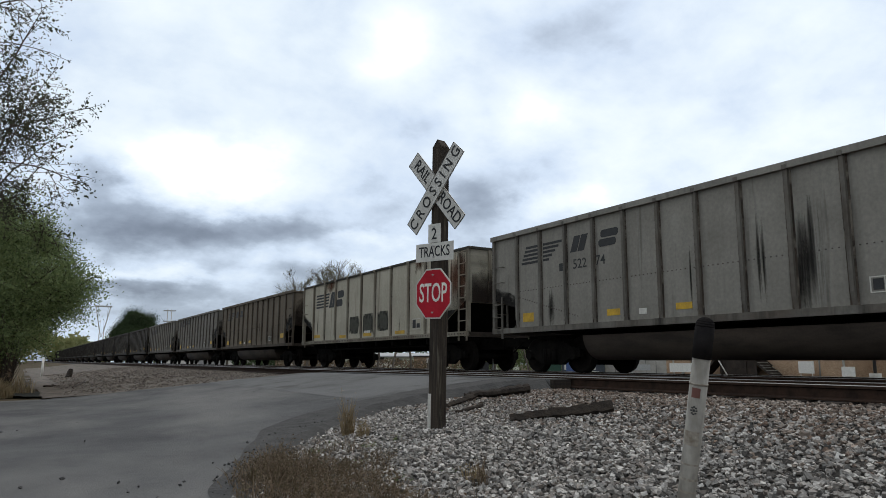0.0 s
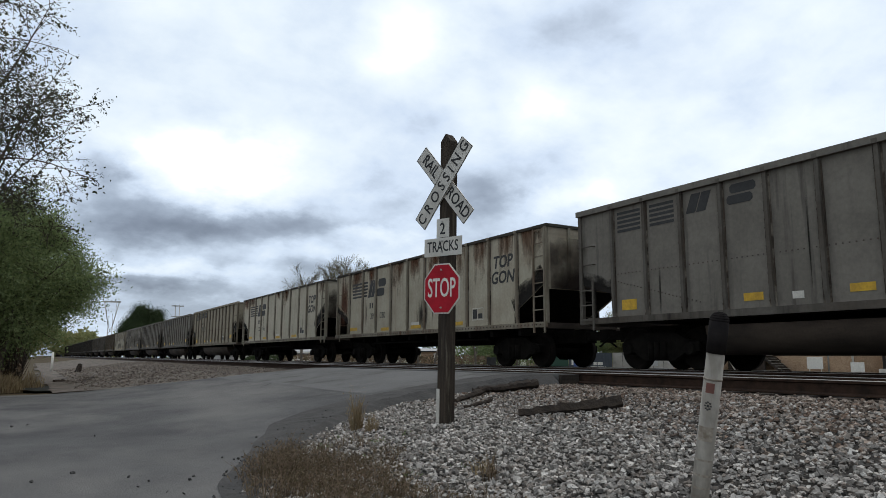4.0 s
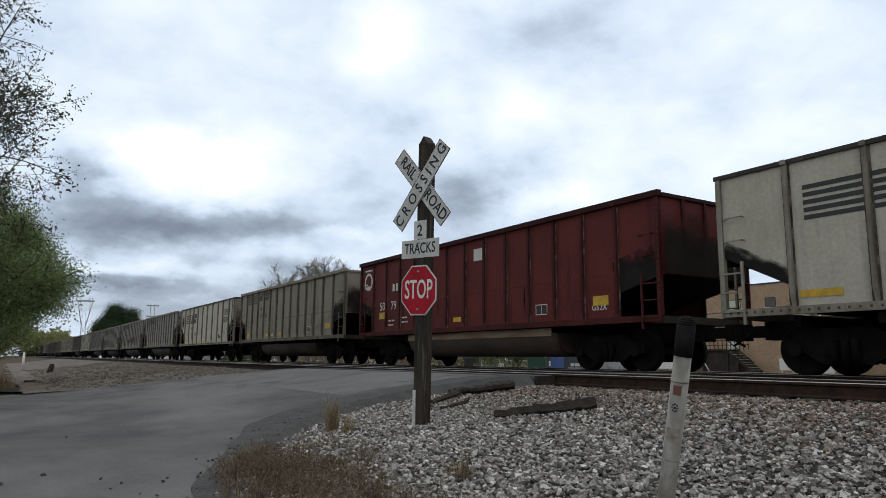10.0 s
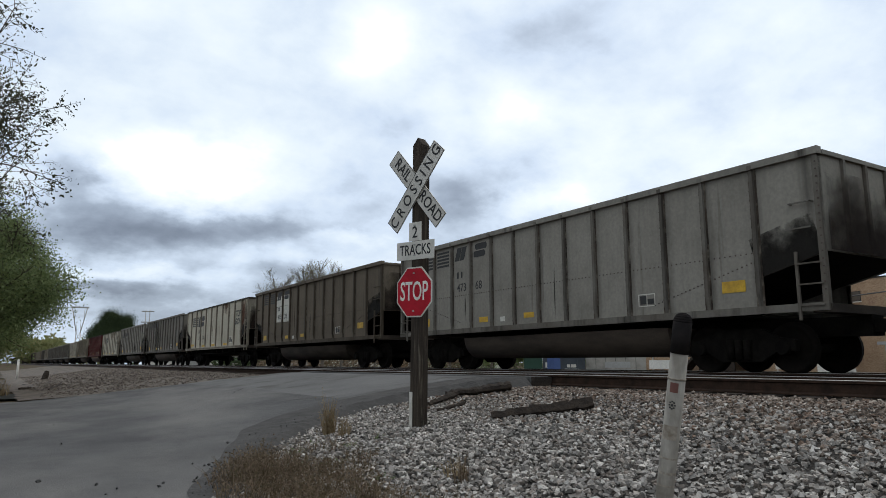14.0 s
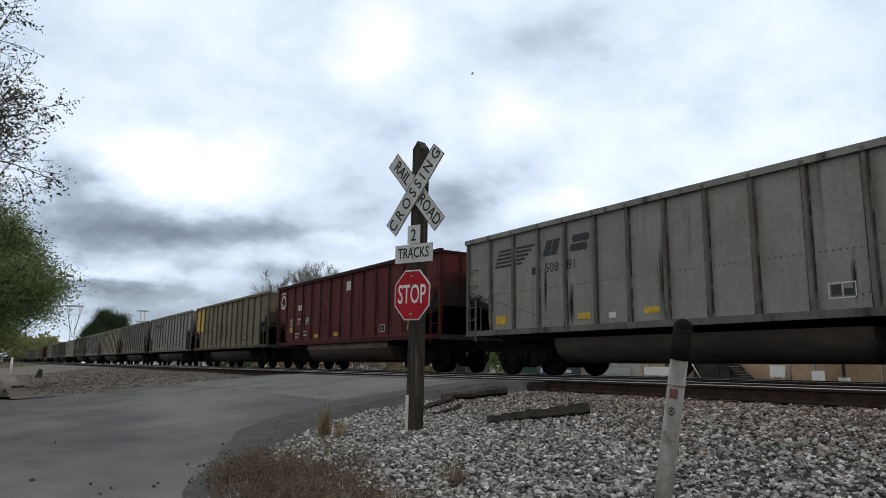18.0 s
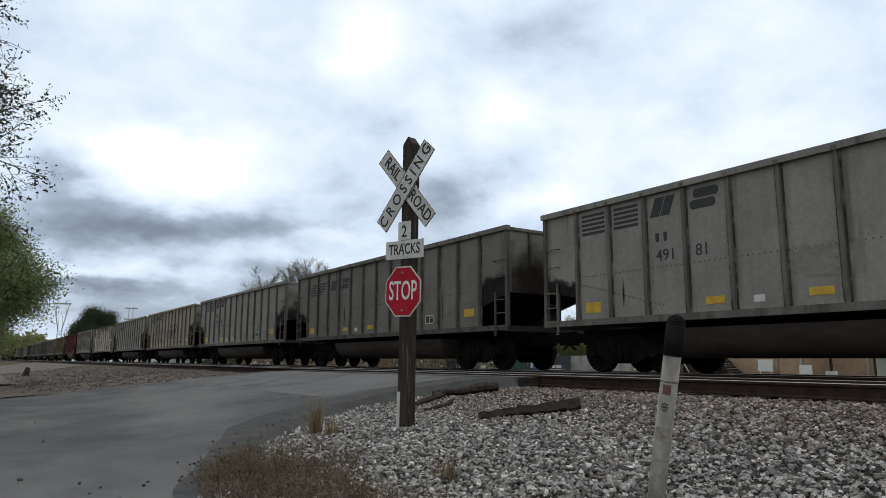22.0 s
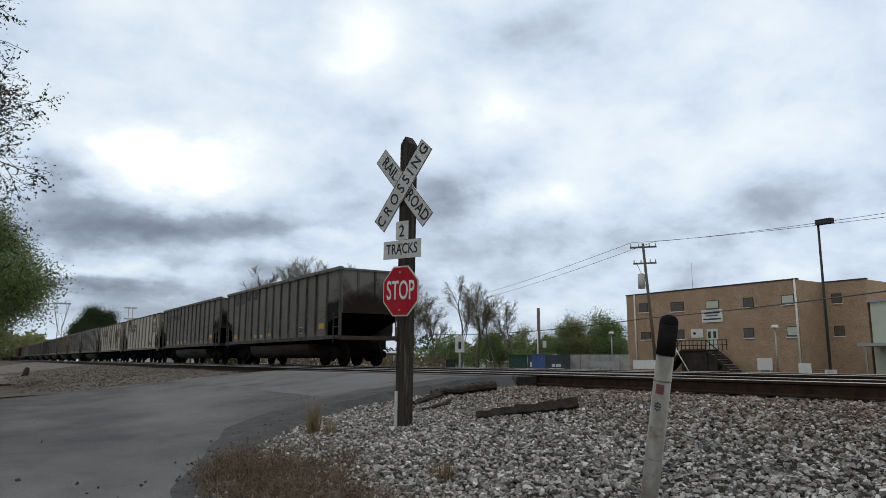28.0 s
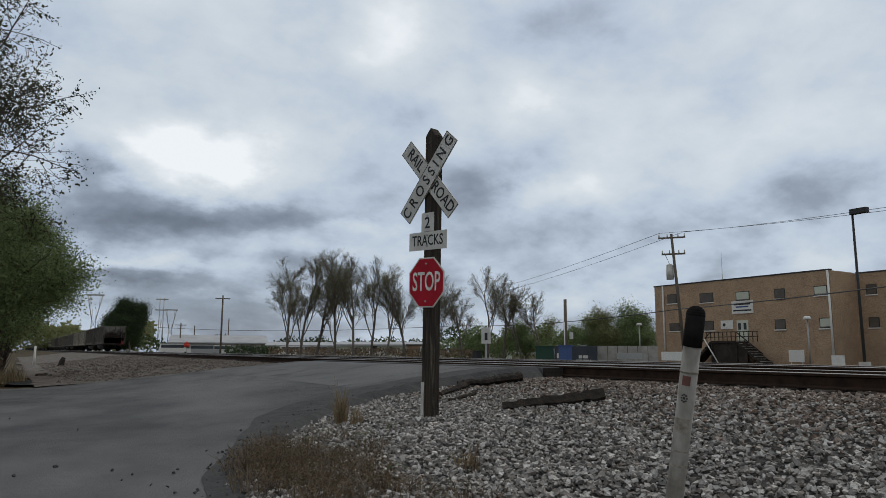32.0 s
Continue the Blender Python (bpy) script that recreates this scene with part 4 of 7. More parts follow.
def stain_material(name, base, strength=1.0, cut=0.45, rising=0.0, fade=0.5, foot=0.0, runs=6.0):
    """Dirt that fades out towards its ragged rim, so that the paint under it shows."""
    mt = material(name, base, tuple(v * 0.7 for v in base), scale=6.0, rough=0.85)
    nt = mt.node_tree
    n, link = nt.nodes.new, nt.links.new
    tc, sub, ln, nz, info, add = n("ShaderNodeTexCoord"), n("ShaderNodeVectorMath"), n("ShaderNodeVectorMath"), n("ShaderNodeTexNoise"), n("ShaderNodeObjectInfo"), n("ShaderNodeVectorMath")
    sub.operation, ln.operation, add.operation = "SUBTRACT", "LENGTH", "ADD"
    sub.inputs[1].default_value = (0.5, 0.5, foot if rising else 0.5)
    flat = n("ShaderNodeVectorMath")
    flat.operation = "MULTIPLY"
    flat.inputs[1].default_value = (0, rising, 1) if rising else (0, 2, 2)
    link(tc.outputs["Generated"], sub.inputs[0]), link(sub.outputs[0], flat.inputs[0]), link(flat.outputs[0], ln.inputs[0])
    shift = n("ShaderNodeVectorMath")
    shift.operation = "SCALE"
    shift.inputs[0].default_value = (31, 17, 23)
    link(info.outputs["Random"], shift.inputs["Scale"])
    stretch = n("ShaderNodeVectorMath")
    stretch.operation = "MULTIPLY"
    stretch.inputs[1].default_value = (1, min(runs, 2.2), 1.1) if rising else (1, runs, 0.7 if runs > 4 else 1.4)
    link(tc.outputs["Generated"], stretch.inputs[0])
    link(stretch.outputs[0], add.inputs[0]), link(shift.outputs[0], add.inputs[1]), link(add.outputs[0], nz.inputs["Vector"])
    nz.inputs["Scale"].default_value, nz.inputs["Detail"].default_value = 1.6, 6.0
    total = n("ShaderNodeMath")
    total.operation = "MULTIPLY_ADD"
    total.inputs[1].default_value = 2.2
    link(nz.outputs[0], total.inputs[0])
    inv = n("ShaderNodeMath")
    inv.operation = "SUBTRACT"
    inv.inputs[0].default_value = 1.0
    link(ln.outputs["Value"], inv.inputs[1])
    link(inv.outputs[0], total.inputs[2])
    rng = n("ShaderNodeMapRange")
    rng.inputs["From Min"].default_value, rng.inputs["From Max"].default_value, rng.inputs["To Max"].default_value = cut, cut + fade, strength
    link(total.outputs[0], rng.inputs["Value"])
    mix, clear = n("ShaderNodeMixShader"), n("ShaderNodeBsdfTransparent")
    out = nt.nodes["Material Output"]
    link(rng.outputs[0], mix.inputs[0]), link(clear.outputs[0], mix.inputs[1]), link(nt.nodes["Principled BSDF"].outputs[0], mix.inputs[2]), link(mix.outputs[0], out.inputs[0])
    return mt


STAIN = {
    "soot": stain_material("soot_streak", (0.026, 0.023, 0.021), 0.6, 1.3, fade=0.7),
    "end_soot": stain_material("coal_soot_on_the_end", (0.034, 0.024, 0.019), 0.86, 1.2, 0.9, 0.75),
    "fringe": stain_material("coal_soot_fringe", (0.02, 0.018, 0.016), 0.9, 1.1, 0.7, 0.6),
    "haze": stain_material("coal_dust_haze", (0.045, 0.041, 0.036), 0.32, 0.8),
    "rust": stain_material("rust_bloom", (0.125, 0.055, 0.032), 0.66, 1.2),
    "brown": stain_material("brown_burn_mark", (0.085, 0.055, 0.04), 0.8, 1.0, fade=0.6, runs=1.6),
    "top_rust": stain_material("rust_run_from_the_top", (0.14, 0.064, 0.034), 0.8, 1.42, 1.3, 0.85, foot=1.0),
    "pale": stain_material("pale_scoured_ring", (0.36, 0.34, 0.30), 0.6, 0.95, runs=1.6),
    "grey": stain_material("grey_patch_paint", (0.085, 0.087, 0.075), 0.95, 0.8),
    "yellow": M["yellow"],
    "patch": M["mark_white"],
}


def stain(car, kind, s, z, w, h, name="stain"):
    """A stain centred s metres behind the front of the near side, z above the rail."""
    me = shared("stain_" + kind, lambda: Build().box(-1.0, 0.0, -0.5, 0.5, -0.5, 0.5), STAIN[kind])
    off = {"haze": 0.0, "soot": 0.0012, "pale": 0.0006, "patch": 0.0004, "yellow": 0.0004}.get(kind, 0.0018)
    return part(name, me, None, car, m=pose(-1.483 - off, -s, z) @ Matrix.Diagonal((0.001, w, h, 1)))


def build_car(n, kind, colour, number="", extra=()):
    full = n >= -7
    flat = kind == "flat"
    L = LONG if flat else BODY
    posts = FLAT_POSTS if flat else POSTS
    words = TONES[colour][3]
    what = "flat-bottomed" if flat else "tub-bottomed"
    car = tagged(new("coal_wagon"), f"{words} {what} ribbed steel coal wagon on the far track", "freight wagon", "wagons of the coal train")
    pm, rm, cm = (FLAT_PAINT if flat else PAINT)[colour], POST_PAINT[colour], CHORD_PAINT[colour]
    fk = "flat_" if flat else ""

    def p(name, key, build, mat, m=None, label="", own=False):
        ob = part(name, shared(key, build, mat), None, car, label, m=m)
        return paint(ob, mat) if own else ob
    for s, nm in ((-1, "_near"), (1, "_far")):
        p("side_sheet", fk + "side" + nm, (lambda s=s: flat_side_sheet(s)) if flat else (lambda s=s: side_sheet(s)), pm, own=True)
        p("top_chord", fk + "chord" + nm, lambda s=s: (flat_chord if flat else chord)(s, L), cm, own=True)
        p("side_sill", fk + "sill" + nm, lambda s=s: sill(s, L), rm, own=True)
        if full or s < 0:
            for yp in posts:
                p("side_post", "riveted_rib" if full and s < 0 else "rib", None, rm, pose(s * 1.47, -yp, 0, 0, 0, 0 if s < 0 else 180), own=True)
        if not flat:
            p("tub", "tub" + nm + ("_rusty" if kind == "red" else ""), lambda s=s: tub(s), M["tub_rusty" if kind == "red" else "tub"], label="rounded dark belly tub")
    for key, y, d in ((fk + "front_end", 0.0, -1), (fk + "rear_end", -L, 1)):
        p("end_wall", key, lambda y=y, d=d: end_wall(y, d), END_RUSTY if flat and d < 0 else END_PAINT if n < -7 else pm, own=True)
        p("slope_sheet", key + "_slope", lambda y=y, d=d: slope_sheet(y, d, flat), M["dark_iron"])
        for xx in (-0.75, 0.0, 0.75):
            p("end_post", "end_post", lambda: Build().box(-0.04, 0.04, -0.03, 0.03, 2.07, TOP - 0.12), END_RUSTY if flat and d < 0 else END_PAINT if n < -7 else rm, pose(xx, y - d * 0.03, 0), own=True)
        p("top_chord", key + "_chord", lambda y=y: end_chord(y), cm, own=True)
        for s in (-1, 1):
            p("corner_post", "corner", lambda: Build().box(-0.05, 0.05, -0.05, 0.05, SILL + 0.1, TOP - 0.12), rm, pose(s * 1.48, y + d * 0.05, 0), own=True)
        p("end_sill", key + "_sill", lambda y=y, d=d: Build().box(-1.5, 1.5, min(y, y + d * 0.3), max(y, y + d * 0.3), SILL - 0.03, SILL + 0.12), M["tub"])
        p("coupler", "coupler", coupler, M["dark_iron"], pose(0, y, 0, 0, 0, 0 if d < 0 else 180))
        if full:
            tall = flat and d > 0
            mm = pose(0, y, 0) if d < 0 else pose(0, y, 0) @ Matrix.Diagonal((1, -1, 1, 1))
            p("ladder", "tall_ladder" if tall else "ladder", lambda: corner_ladder(tall), rm, mm, own=True)
            if not tall:
                for z in (2.5, 2.95):
                    p("grab_iron", "grab_iron", grab_iron, rm, mm @ pose(0, 0, z), own=True)
            p("end_ladder", "end_ladder", end_ladder, rm, pose(0, y, 0, 0, 0, 0 if d < 0 else 180), own=True)
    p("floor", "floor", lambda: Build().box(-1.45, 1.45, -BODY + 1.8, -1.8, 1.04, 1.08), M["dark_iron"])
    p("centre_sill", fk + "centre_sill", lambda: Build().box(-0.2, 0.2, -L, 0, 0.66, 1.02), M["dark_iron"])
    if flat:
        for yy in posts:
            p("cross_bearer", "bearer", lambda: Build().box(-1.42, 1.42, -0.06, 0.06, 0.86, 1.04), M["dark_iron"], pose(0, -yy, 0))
        p("train_pipe", "train_pipe", lambda: Build().tube((-1.2, -3.2, 0.80), (-1.2, -LONG + 3.2, 0.80), 0.03, n=6), M["dark_iron"])
        if full:
            tagged(p("rivets", "flat_rivet_row", flat_rivet_row, M["tub_rusty"]), kind="stuff")
    elif full:
        tagged(p("rivets", "rivet_row", rivet_row, M["tub_rusty"]), kind="stuff")
    for y in (-2.05, -L + 2.05):
        add_truck(car, y, full)
    if n < -12:
        return car
    # markings on the side that faces the crossing
    ink = M["mark_white"] if colour == "red" else M["mark_dark"]
    if kind == "slant":
        p("stripes", "stripes_slant", lambda: stripes(True), ink)
        for k in (0, 1):
            p("emblem_block", f"emblem_slant{k}", lambda k=k: emblem_block(True, k), ink)
        if number:
            p("reporting_bar", "rb_slant", lambda: bars([(-2.95, 2.57, 0.14, 0.2), (-3.15, 2.57, 0.12, 0.2)]), ink)
            lettering(car, number[:3], -3.72, 2.68, 0.34, ink)
            lettering(car, number[3:], -4.45, 2.68, 0.34, ink)
    elif kind == "square":
        p("stripes", "stripes_square", lambda: stripes(False), ink)
        for k in (0, 1):
            p("emblem_block", f"emblem_square{k}", lambda k=k: emblem_block(False, k), ink)
        if number:
            p("reporting_bar", "rb_square", lambda: bars([(-3.47, 2.72, 0.09, 0.19), (-3.68, 2.72, 0.08, 0.19)]), ink)
            lettering(car, number[:3], -3.72, 2.42, 0.34, ink)
            lettering(car, number[3:], -4.6, 2.42, 0.34, ink)
    elif kind == "red":
        p("emblem_ring", "red_ring", lambda: disc(-0.66, 3.12, 0.34, 0.1), ink)
        p("emblem_bar", "red_bar", lambda: bars([(-0.36, 2.86, 0.4, 0.1)]), ink)
        p("emblem_bar", "red_bar_upper", lambda: bars([(-0.30, 2.98, 0.3, 0.06)]), ink)
        p("caption_bar", "red_caption", lambda: bars([(-0.36, 3.52, 0.6, 0.06)]), ink)
        p("reporting_bar", "rb_red", lambda: bars([(-2.62, 2.62, 0.17, 0.26), (-2.88, 2.62, 0.15, 0.26)]), ink)
        p("reflector_patch", "red_yellow", lambda: bars([(-1.62, 1.66, 0.44, 0.24)]), M["yellow"], label="yellow reflector patch")
        for k, (yy, zz, ww) in enumerate(((-2.35, 1.55, 0.5), (-2.35, 1.40, 0.42), (-3.35, 1.62, 0.4), (-3.35, 1.47, 0.46))):
            p("caption_bar", f"red_small{k}", lambda yy=yy, zz=zz, ww=ww: bars([(yy, zz, ww * 0.4, 0.05), (yy - ww * 0.5, zz, ww * 0.4, 0.05)]), ink)
        if number:
            lettering(car, number[:2], -1.85, 2.1, 0.42, ink)
            lettering(car, number[2:4], -2.72, 2.1, 0.42, ink)
            lettering(car, number[4:], -3.72, 2.1, 0.42, ink)
        lettering(car, "G52X", -BODY + 1.85, 1.45, 0.2, ink)
        stain(car, "patch", 8.05, 3.3, 0.62, 0.36, "placard")
        p("tub_band", "tub_band", lambda: Build().box(-1.375, -1.345, -BODY + 3.7, -3.6, 0.84, 1.04), M["tan_band"], label="scoured tan band above the tub")
    elif flat:
        p("stripes", "flat_stripes", flat_stripes, ink)
        for k in (0, 1):
            p("emblem_block", f"flat_block{k}", lambda k=k: flat_block(k), ink)
        if number:
            p("reporting_bar", "rb_flat", lambda: bars([(-3.50, 2.19, 0.11, 0.22), (-3.74, 2.19, 0.10, 0.22)]), ink)
            lettering(car, number[:2], -3.74, 1.86, 0.34, ink)
            lettering(car, number[2:], -4.72, 1.86, 0.34, ink)
        lettering(car, "TOP", -12.85, 3.02, 0.50, ink, bold=0.014, slant=0.18)
        lettering(car, "GON", -12.85, 2.56, 0.50, ink, bold=0.014, slant=0.18)
    if kind == "plain":
        for k, q in enumerate(((-2.42, 2.62, 0.55, 0.42), (-2.42, 2.06, 0.55, 0.42), (-3.62, 2.62, 0.6, 0.42))):
            p("number_patch", f"patch{k}", lambda q=q: bars([q]), M["patch_grey"], label="grey paint patch")
        p("reporting_bar", "rb_plain", lambda: bars([(-2.5, 2.72, 0.14, 0.22), (-2.72, 2.72, 0.12, 0.22), (-2.5, 2.15, 0.4, 0.22)], -1.493), ink)
        lettering(car, number, -3.75, 2.25, 0.36, ink)
    yell = ([(-1.4, 1.34, 0.46, 0.24)] if kind != "red" else []) + [(-4.62, 1.34, 0.42, 0.15), (-6.65, 1.36, 0.42, 0.14)]
    yell = [] if kind == "plain" else yell if not flat else [(-1.55, 1.34, 0.75, 0.13), (-4.6, 1.26, 0.7, 0.12), (-7.1, 1.26, 0.75, 0.12), (-9.9, 1.26, 0.75, 0.12)]
    if not flat and kind != "plain":
        yell.append((-BODY + 2.05, 1.5, 0.5, 0.22))
    for i, q in enumerate(yell):
        p("reflector_patch", f"yellow{kind}{i}", lambda q=q: bars([q]), M["yellow"], label="yellow reflector patch")
    if kind not in ("red", "plain"):
        p("placard", fk + "placard", lambda: bars([(-5.62, 1.32, 0.22, 0.13)] if not flat else [(-7.15, 1.385, 0.6, 0.1)]), M["mark_white"], label="small white placard")
    yb = -BODY + 4.15 if not flat else -11.2
    w, h = (0.62, 0.37) if flat else (0.46, 0.27)
    p("data_box", fk + "data_box", lambda: bars([(yb, 1.38, w, 0.02), (yb, 1.36 + h, w, 0.02), (yb, 1.38, 0.02, h), (yb - w / 2, 1.38, 0.015, h), (yb - w + 0.02, 1.38, 0.02, h)]), M["mark_white"], label="white stencil frame")
    p("data_field", fk + "data_field", lambda: bars([(yb - 0.05, 1.43, w * 0.36, h - 0.09), (yb - w * 0.55, 1.43, w * 0.36, h * 0.4)]), M["mark_dark"])
    # wear: soot streaks, dust hazes, rust, and what single wagons show
    rnd = random.Random(n * 7 + 3)
    mids = [(a + b) / 2 for a, b in zip(posts, posts[1:])]
    for _ in range(3):
        w = rnd.uniform(0.05, 0.15)
        h = rnd.uniform(0.7, 2.0)
        stain(car, "soot", rnd.choice(mids) + rnd.uniform(-0.35, 0.35), rnd.uniform(1.2, 1.6) + h / 2 * rnd.uniform(0.6, 1.0), w, h)
    if colour in ("rusty", "white"):
        # rust runs down from under the top chord, panel by panel
        for a, b in zip((0.0, *posts), (*posts, L)):
            if rnd.random() < (0.8 if colour == "rusty" else 0.25):
                h = rnd.uniform(0.6, 1.5) * (1.0 if colour == "rusty" else 0.7)
                w = (b - a) * rnd.uniform(0.55, 0.9)
                stain(car, "top_rust", rnd.uniform(a + w / 2 + 0.05, b - w / 2 - 0.05), TOP - 0.13 - h / 2, w, h)
    for k in extra:
        stain(car, *k)
    # coal soot rises over the rear end and creeps round the corner
    def fringe(y0, z0, y1, z1, h):
        """Soot above the slanting lower rim that runs from y0, z0 at the end to y1, z1."""
        a = math.atan2(z0 - z1, y0 - y1) if y0 > y1 else math.atan2(z1 - z0, y1 - y0)
        me = shared("stain_fringe", lambda: Build().box(-1.0, 0.0, -0.5, 0.5, -0.5, 0.5), STAIN["fringe"])
        part("stain", me, None, car, m=pose(-1.4848, (y0 + y1) / 2 - math.sin(a) * h / 2, (z0 + z1) / 2 + math.cos(a) * h / 2, math.degrees(a)) @ Matrix.Diagonal((0.001, math.hypot(y1 - y0, z1 - z0) * 0.96, h, 1)))
    if flat:
        fringe(-L, 2.3, -L + 1.5, 1.5, 0.55), fringe(0, 2.25, -1.44, 1.55, 0.3)
    else:
        fringe(-L, 2.05, -L + 1.26, 1.72, 0.75), fringe(0, 2.05, -1.16, 1.72, 0.35)
    me = shared("stain_end_soot", lambda: Build().box(-1.0, 0.0, -0.5, 0.5, -0.5, 0.5), STAIN["end_soot"])
    part("stain", me, None, car, m=pose(0, -L - 0.068, 2.78, 0, 0, 90) @ Matrix.Diagonal((0.001, 2.86, 1.4, 1)))
    return car


# order from the head of what is seen to the last wagon
CARS = {
    -1: ("flat", "white", "", (("rust", 14.3, 2.9, 1.4, 2.0), ("grey", 7.5, 1.75, 0.95, 0.8), ("grey", 6.15, 1.75, 0.95, 0.7), ("grey", 8.85, 1.8, 0.95, 0.75))), -2: ("slant", "brown", ""), -3: ("square", "dark", ""), -4: ("slant", "dark", ""), -5: ("square", "night", ""), -6: ("slant", "night", ""),
    0: ("slant", "grey", "52274", (("soot", 9.6, 2.1, 0.6, 2.2), ("soot", 9.4, 1.7, 0.4, 1.4), ("soot", 2.6, 1.6, 0.3, 1.2))), 1: ("slant", "dark", "52680"), 2: ("square", "dark", "", (("soot", 3.1, 2.6, 0.3, 2.2), ("soot", 4.2, 2.6, 0.5, 2.2), ("soot", 3.7, 2.4, 0.3, 1.8))),
    3: ("square", "tan", "49969", (("soot", 2.9, 2.6, 0.25, 2.0), ("soot", 3.75, 2.3, 0.16, 0.9), ("soot", 7.2, 3.1, 0.12, 0.5), )),
    4: ("flat", "white", "23061"), 5: ("flat", "rusty", "39030", (("rust", 0.8, 2.6, 1.0, 2.3), ("soot", 8.0, 1.7, 1.0, 1.3))), 6: ("square", "dark", ""), 7: ("flat", "white", ""),
    8: ("slant", "grey", "52853"), 9: ("slant", "grey", "52516"),
    10: ("square", "grey", "49929", (("brown", 5.8, 1.9, 0.65, 0.5), ("brown", 6.6, 1.92, 0.35, 0.36), ("brown", 7.85, 2.0, 0.5, 0.4), ("pale", 8.75, 1.9, 0.95, 0.75), ("brown", 8.75, 1.92, 0.65, 0.5), ("pale", 9.72, 1.9, 0.75, 0.65), ("brown", 9.72, 1.93, 0.5, 0.45), ("brown", 3.3, 1.9, 0.3, 0.3), ("brown", 4.0, 1.9, 0.3, 0.3))),
    11: ("square", "grey", "49170"),
    12: ("flat", "white", "41100", (("rust", 0.7, 2.8, 0.9, 1.2),)), 13: ("square", "tan", "49760"), 14: ("red", "red", "507944"), 15: ("flat", "white", "432900"),
    16: ("slant", "grey", "53165", (("soot", 8.9, 2.3, 0.35, 2.6), ("soot", 9.6, 1.7, 0.9, 1.3), ("soot", 5.2, 2.0, 0.2, 1.2))), 17: ("square", "dark", "48031", (("soot", 4.9, 2.4, 0.3, 2.2), ("haze", 5.0, 2.3, 1.6, 2.4))), 18: ("flat", "white", "21076", (("rust", 14.0, 2.8, 1.4, 2.2),)),
    19: ("square", "brown", "46528", (("patch", 3.7, 2.55, 0.8, 0.75), ("patch", 4.66, 2.55, 0.85, 0.78), ("patch", 3.7, 3.2, 0.85, 0.5), ("patch", 4.7, 3.2, 0.85, 0.5))),
    20: ("square", "grey", "47368"), 21: ("square", "tan", ""), 22: ("slant", "dark", ""), 23: ("slant", "grey", ""),
    24: ("plain", "khaki", "372", (("yellow", 0.62, 3.0, 0.95, 1.45), ("yellow", 1.65, 3.0, 0.85, 1.5), ("soot", 5.1, 2.3, 0.3, 2.2), ("soot", 6.2, 2.0, 0.8, 1.8), )),
    25: ("red", "red", "507759"), 26: ("slant", "grey", "50891", (("soot", 7.2, 2.0, 0.35, 2.2), ("soot", 4.4, 1.7, 0.25, 1.2))), 27: ("flat", "rusty", "20064", (("rust", 14.3, 3.0, 0.9, 1.6), ("rust", 13.2, 3.3, 0.7, 1.0), ("rust", 14.5, 2.5, 0.6, 1.4), ("rust", 0.7, 2.9, 1.2, 1.9), ("rust", 1.6, 3.3, 0.6, 0.9), ("rust", 11.6, 3.4, 0.8, 0.7), ("rust", 8.9, 3.4, 0.7, 0.6))),
    28: ("slant", "grey", ""),
    29: ("square", "tan", "49843", (("pale", 6.3, 2.1, 0.5, 0.6), ("pale", 7.5, 2.1, 0.55, 0.6), ("pale", 8.35, 2.25, 1.1, 1.1), ("brown", 8.4, 2.2, 0.6, 0.45), ("pale", 9.35, 2.3, 0.9, 1.0), ("brown", 9.35, 2.25, 0.4, 0.35), ("pale", 4.0, 1.9, 0.6, 0.6), ("pale", 4.8, 1.95, 0.6, 0.7))),
    30: ("square", "grey", "47841"), 31: ("slant", "dark", ""),
    32: ("square", "grey", "49181", (("pale", 7.0, 1.95, 1.2, 0.6),)), 33: ("square", "tan", "", (("soot", 7.0, 1.8, 0.4, 1.6), ("soot", 8.2, 1.9, 0.25, 1.2))), 34: ("square", "grey", "48375", (("soot", 7.9, 1.75, 0.5, 1.3), ("soot", 8.3, 1.6, 0.35, 1.0), ("soot", 8.7, 1.7, 0.25, 1.1), ("soot", 7.4, 1.7, 0.12, 1.2))), 35: ("slant", "grey", "52011", (("brown", 3.3, 2.15, 0.5, 0.45), ("pale", 4.1, 2.05, 1.0, 0.8), ("brown", 4.05, 2.1, 0.6, 0.5), ("pale", 5.1, 2.0, 0.9, 0.7))),
    36: ("flat", "white", "44653", (("rust", 10.35, 2.5, 0.55, 1.8), ("rust", 11.4, 2.5, 0.75, 1.7), ("rust", 11.4, 2.4, 0.5, 1.4), ("grey", 7.5, 2.3, 0.35, 2.2), ("soot", 7.9, 2.2, 0.2, 2.0), ("rust", 4.9, 2.7, 0.4, 1.0))),
    37: ("flat", "white", "22973"), 38: ("slant", "dark", ""), 39: ("square", "dark", ""),
}
TRAIN = {}
for n in range(-26, 40):
    TRAIN[n] = build_car(n, *CARS.get(n, ("square" if n % 3 else "slant", "night", "")))

def tail_marker(car):
    mk = part("tail_marker", Build().box(0.92, 1.12, -0.05, 0.05, 1.05, 1.55, ch=0.03), M["sign_red"], car, "red end-of-train marker", m=pose(0, -BODY - 0.2, 0))
    part("bracket", Build().box(0.98, 1.06, -0.04, 0.21, 0.98, 1.06), M["dark_iron"], mk)


tail_marker(TRAIN[39])

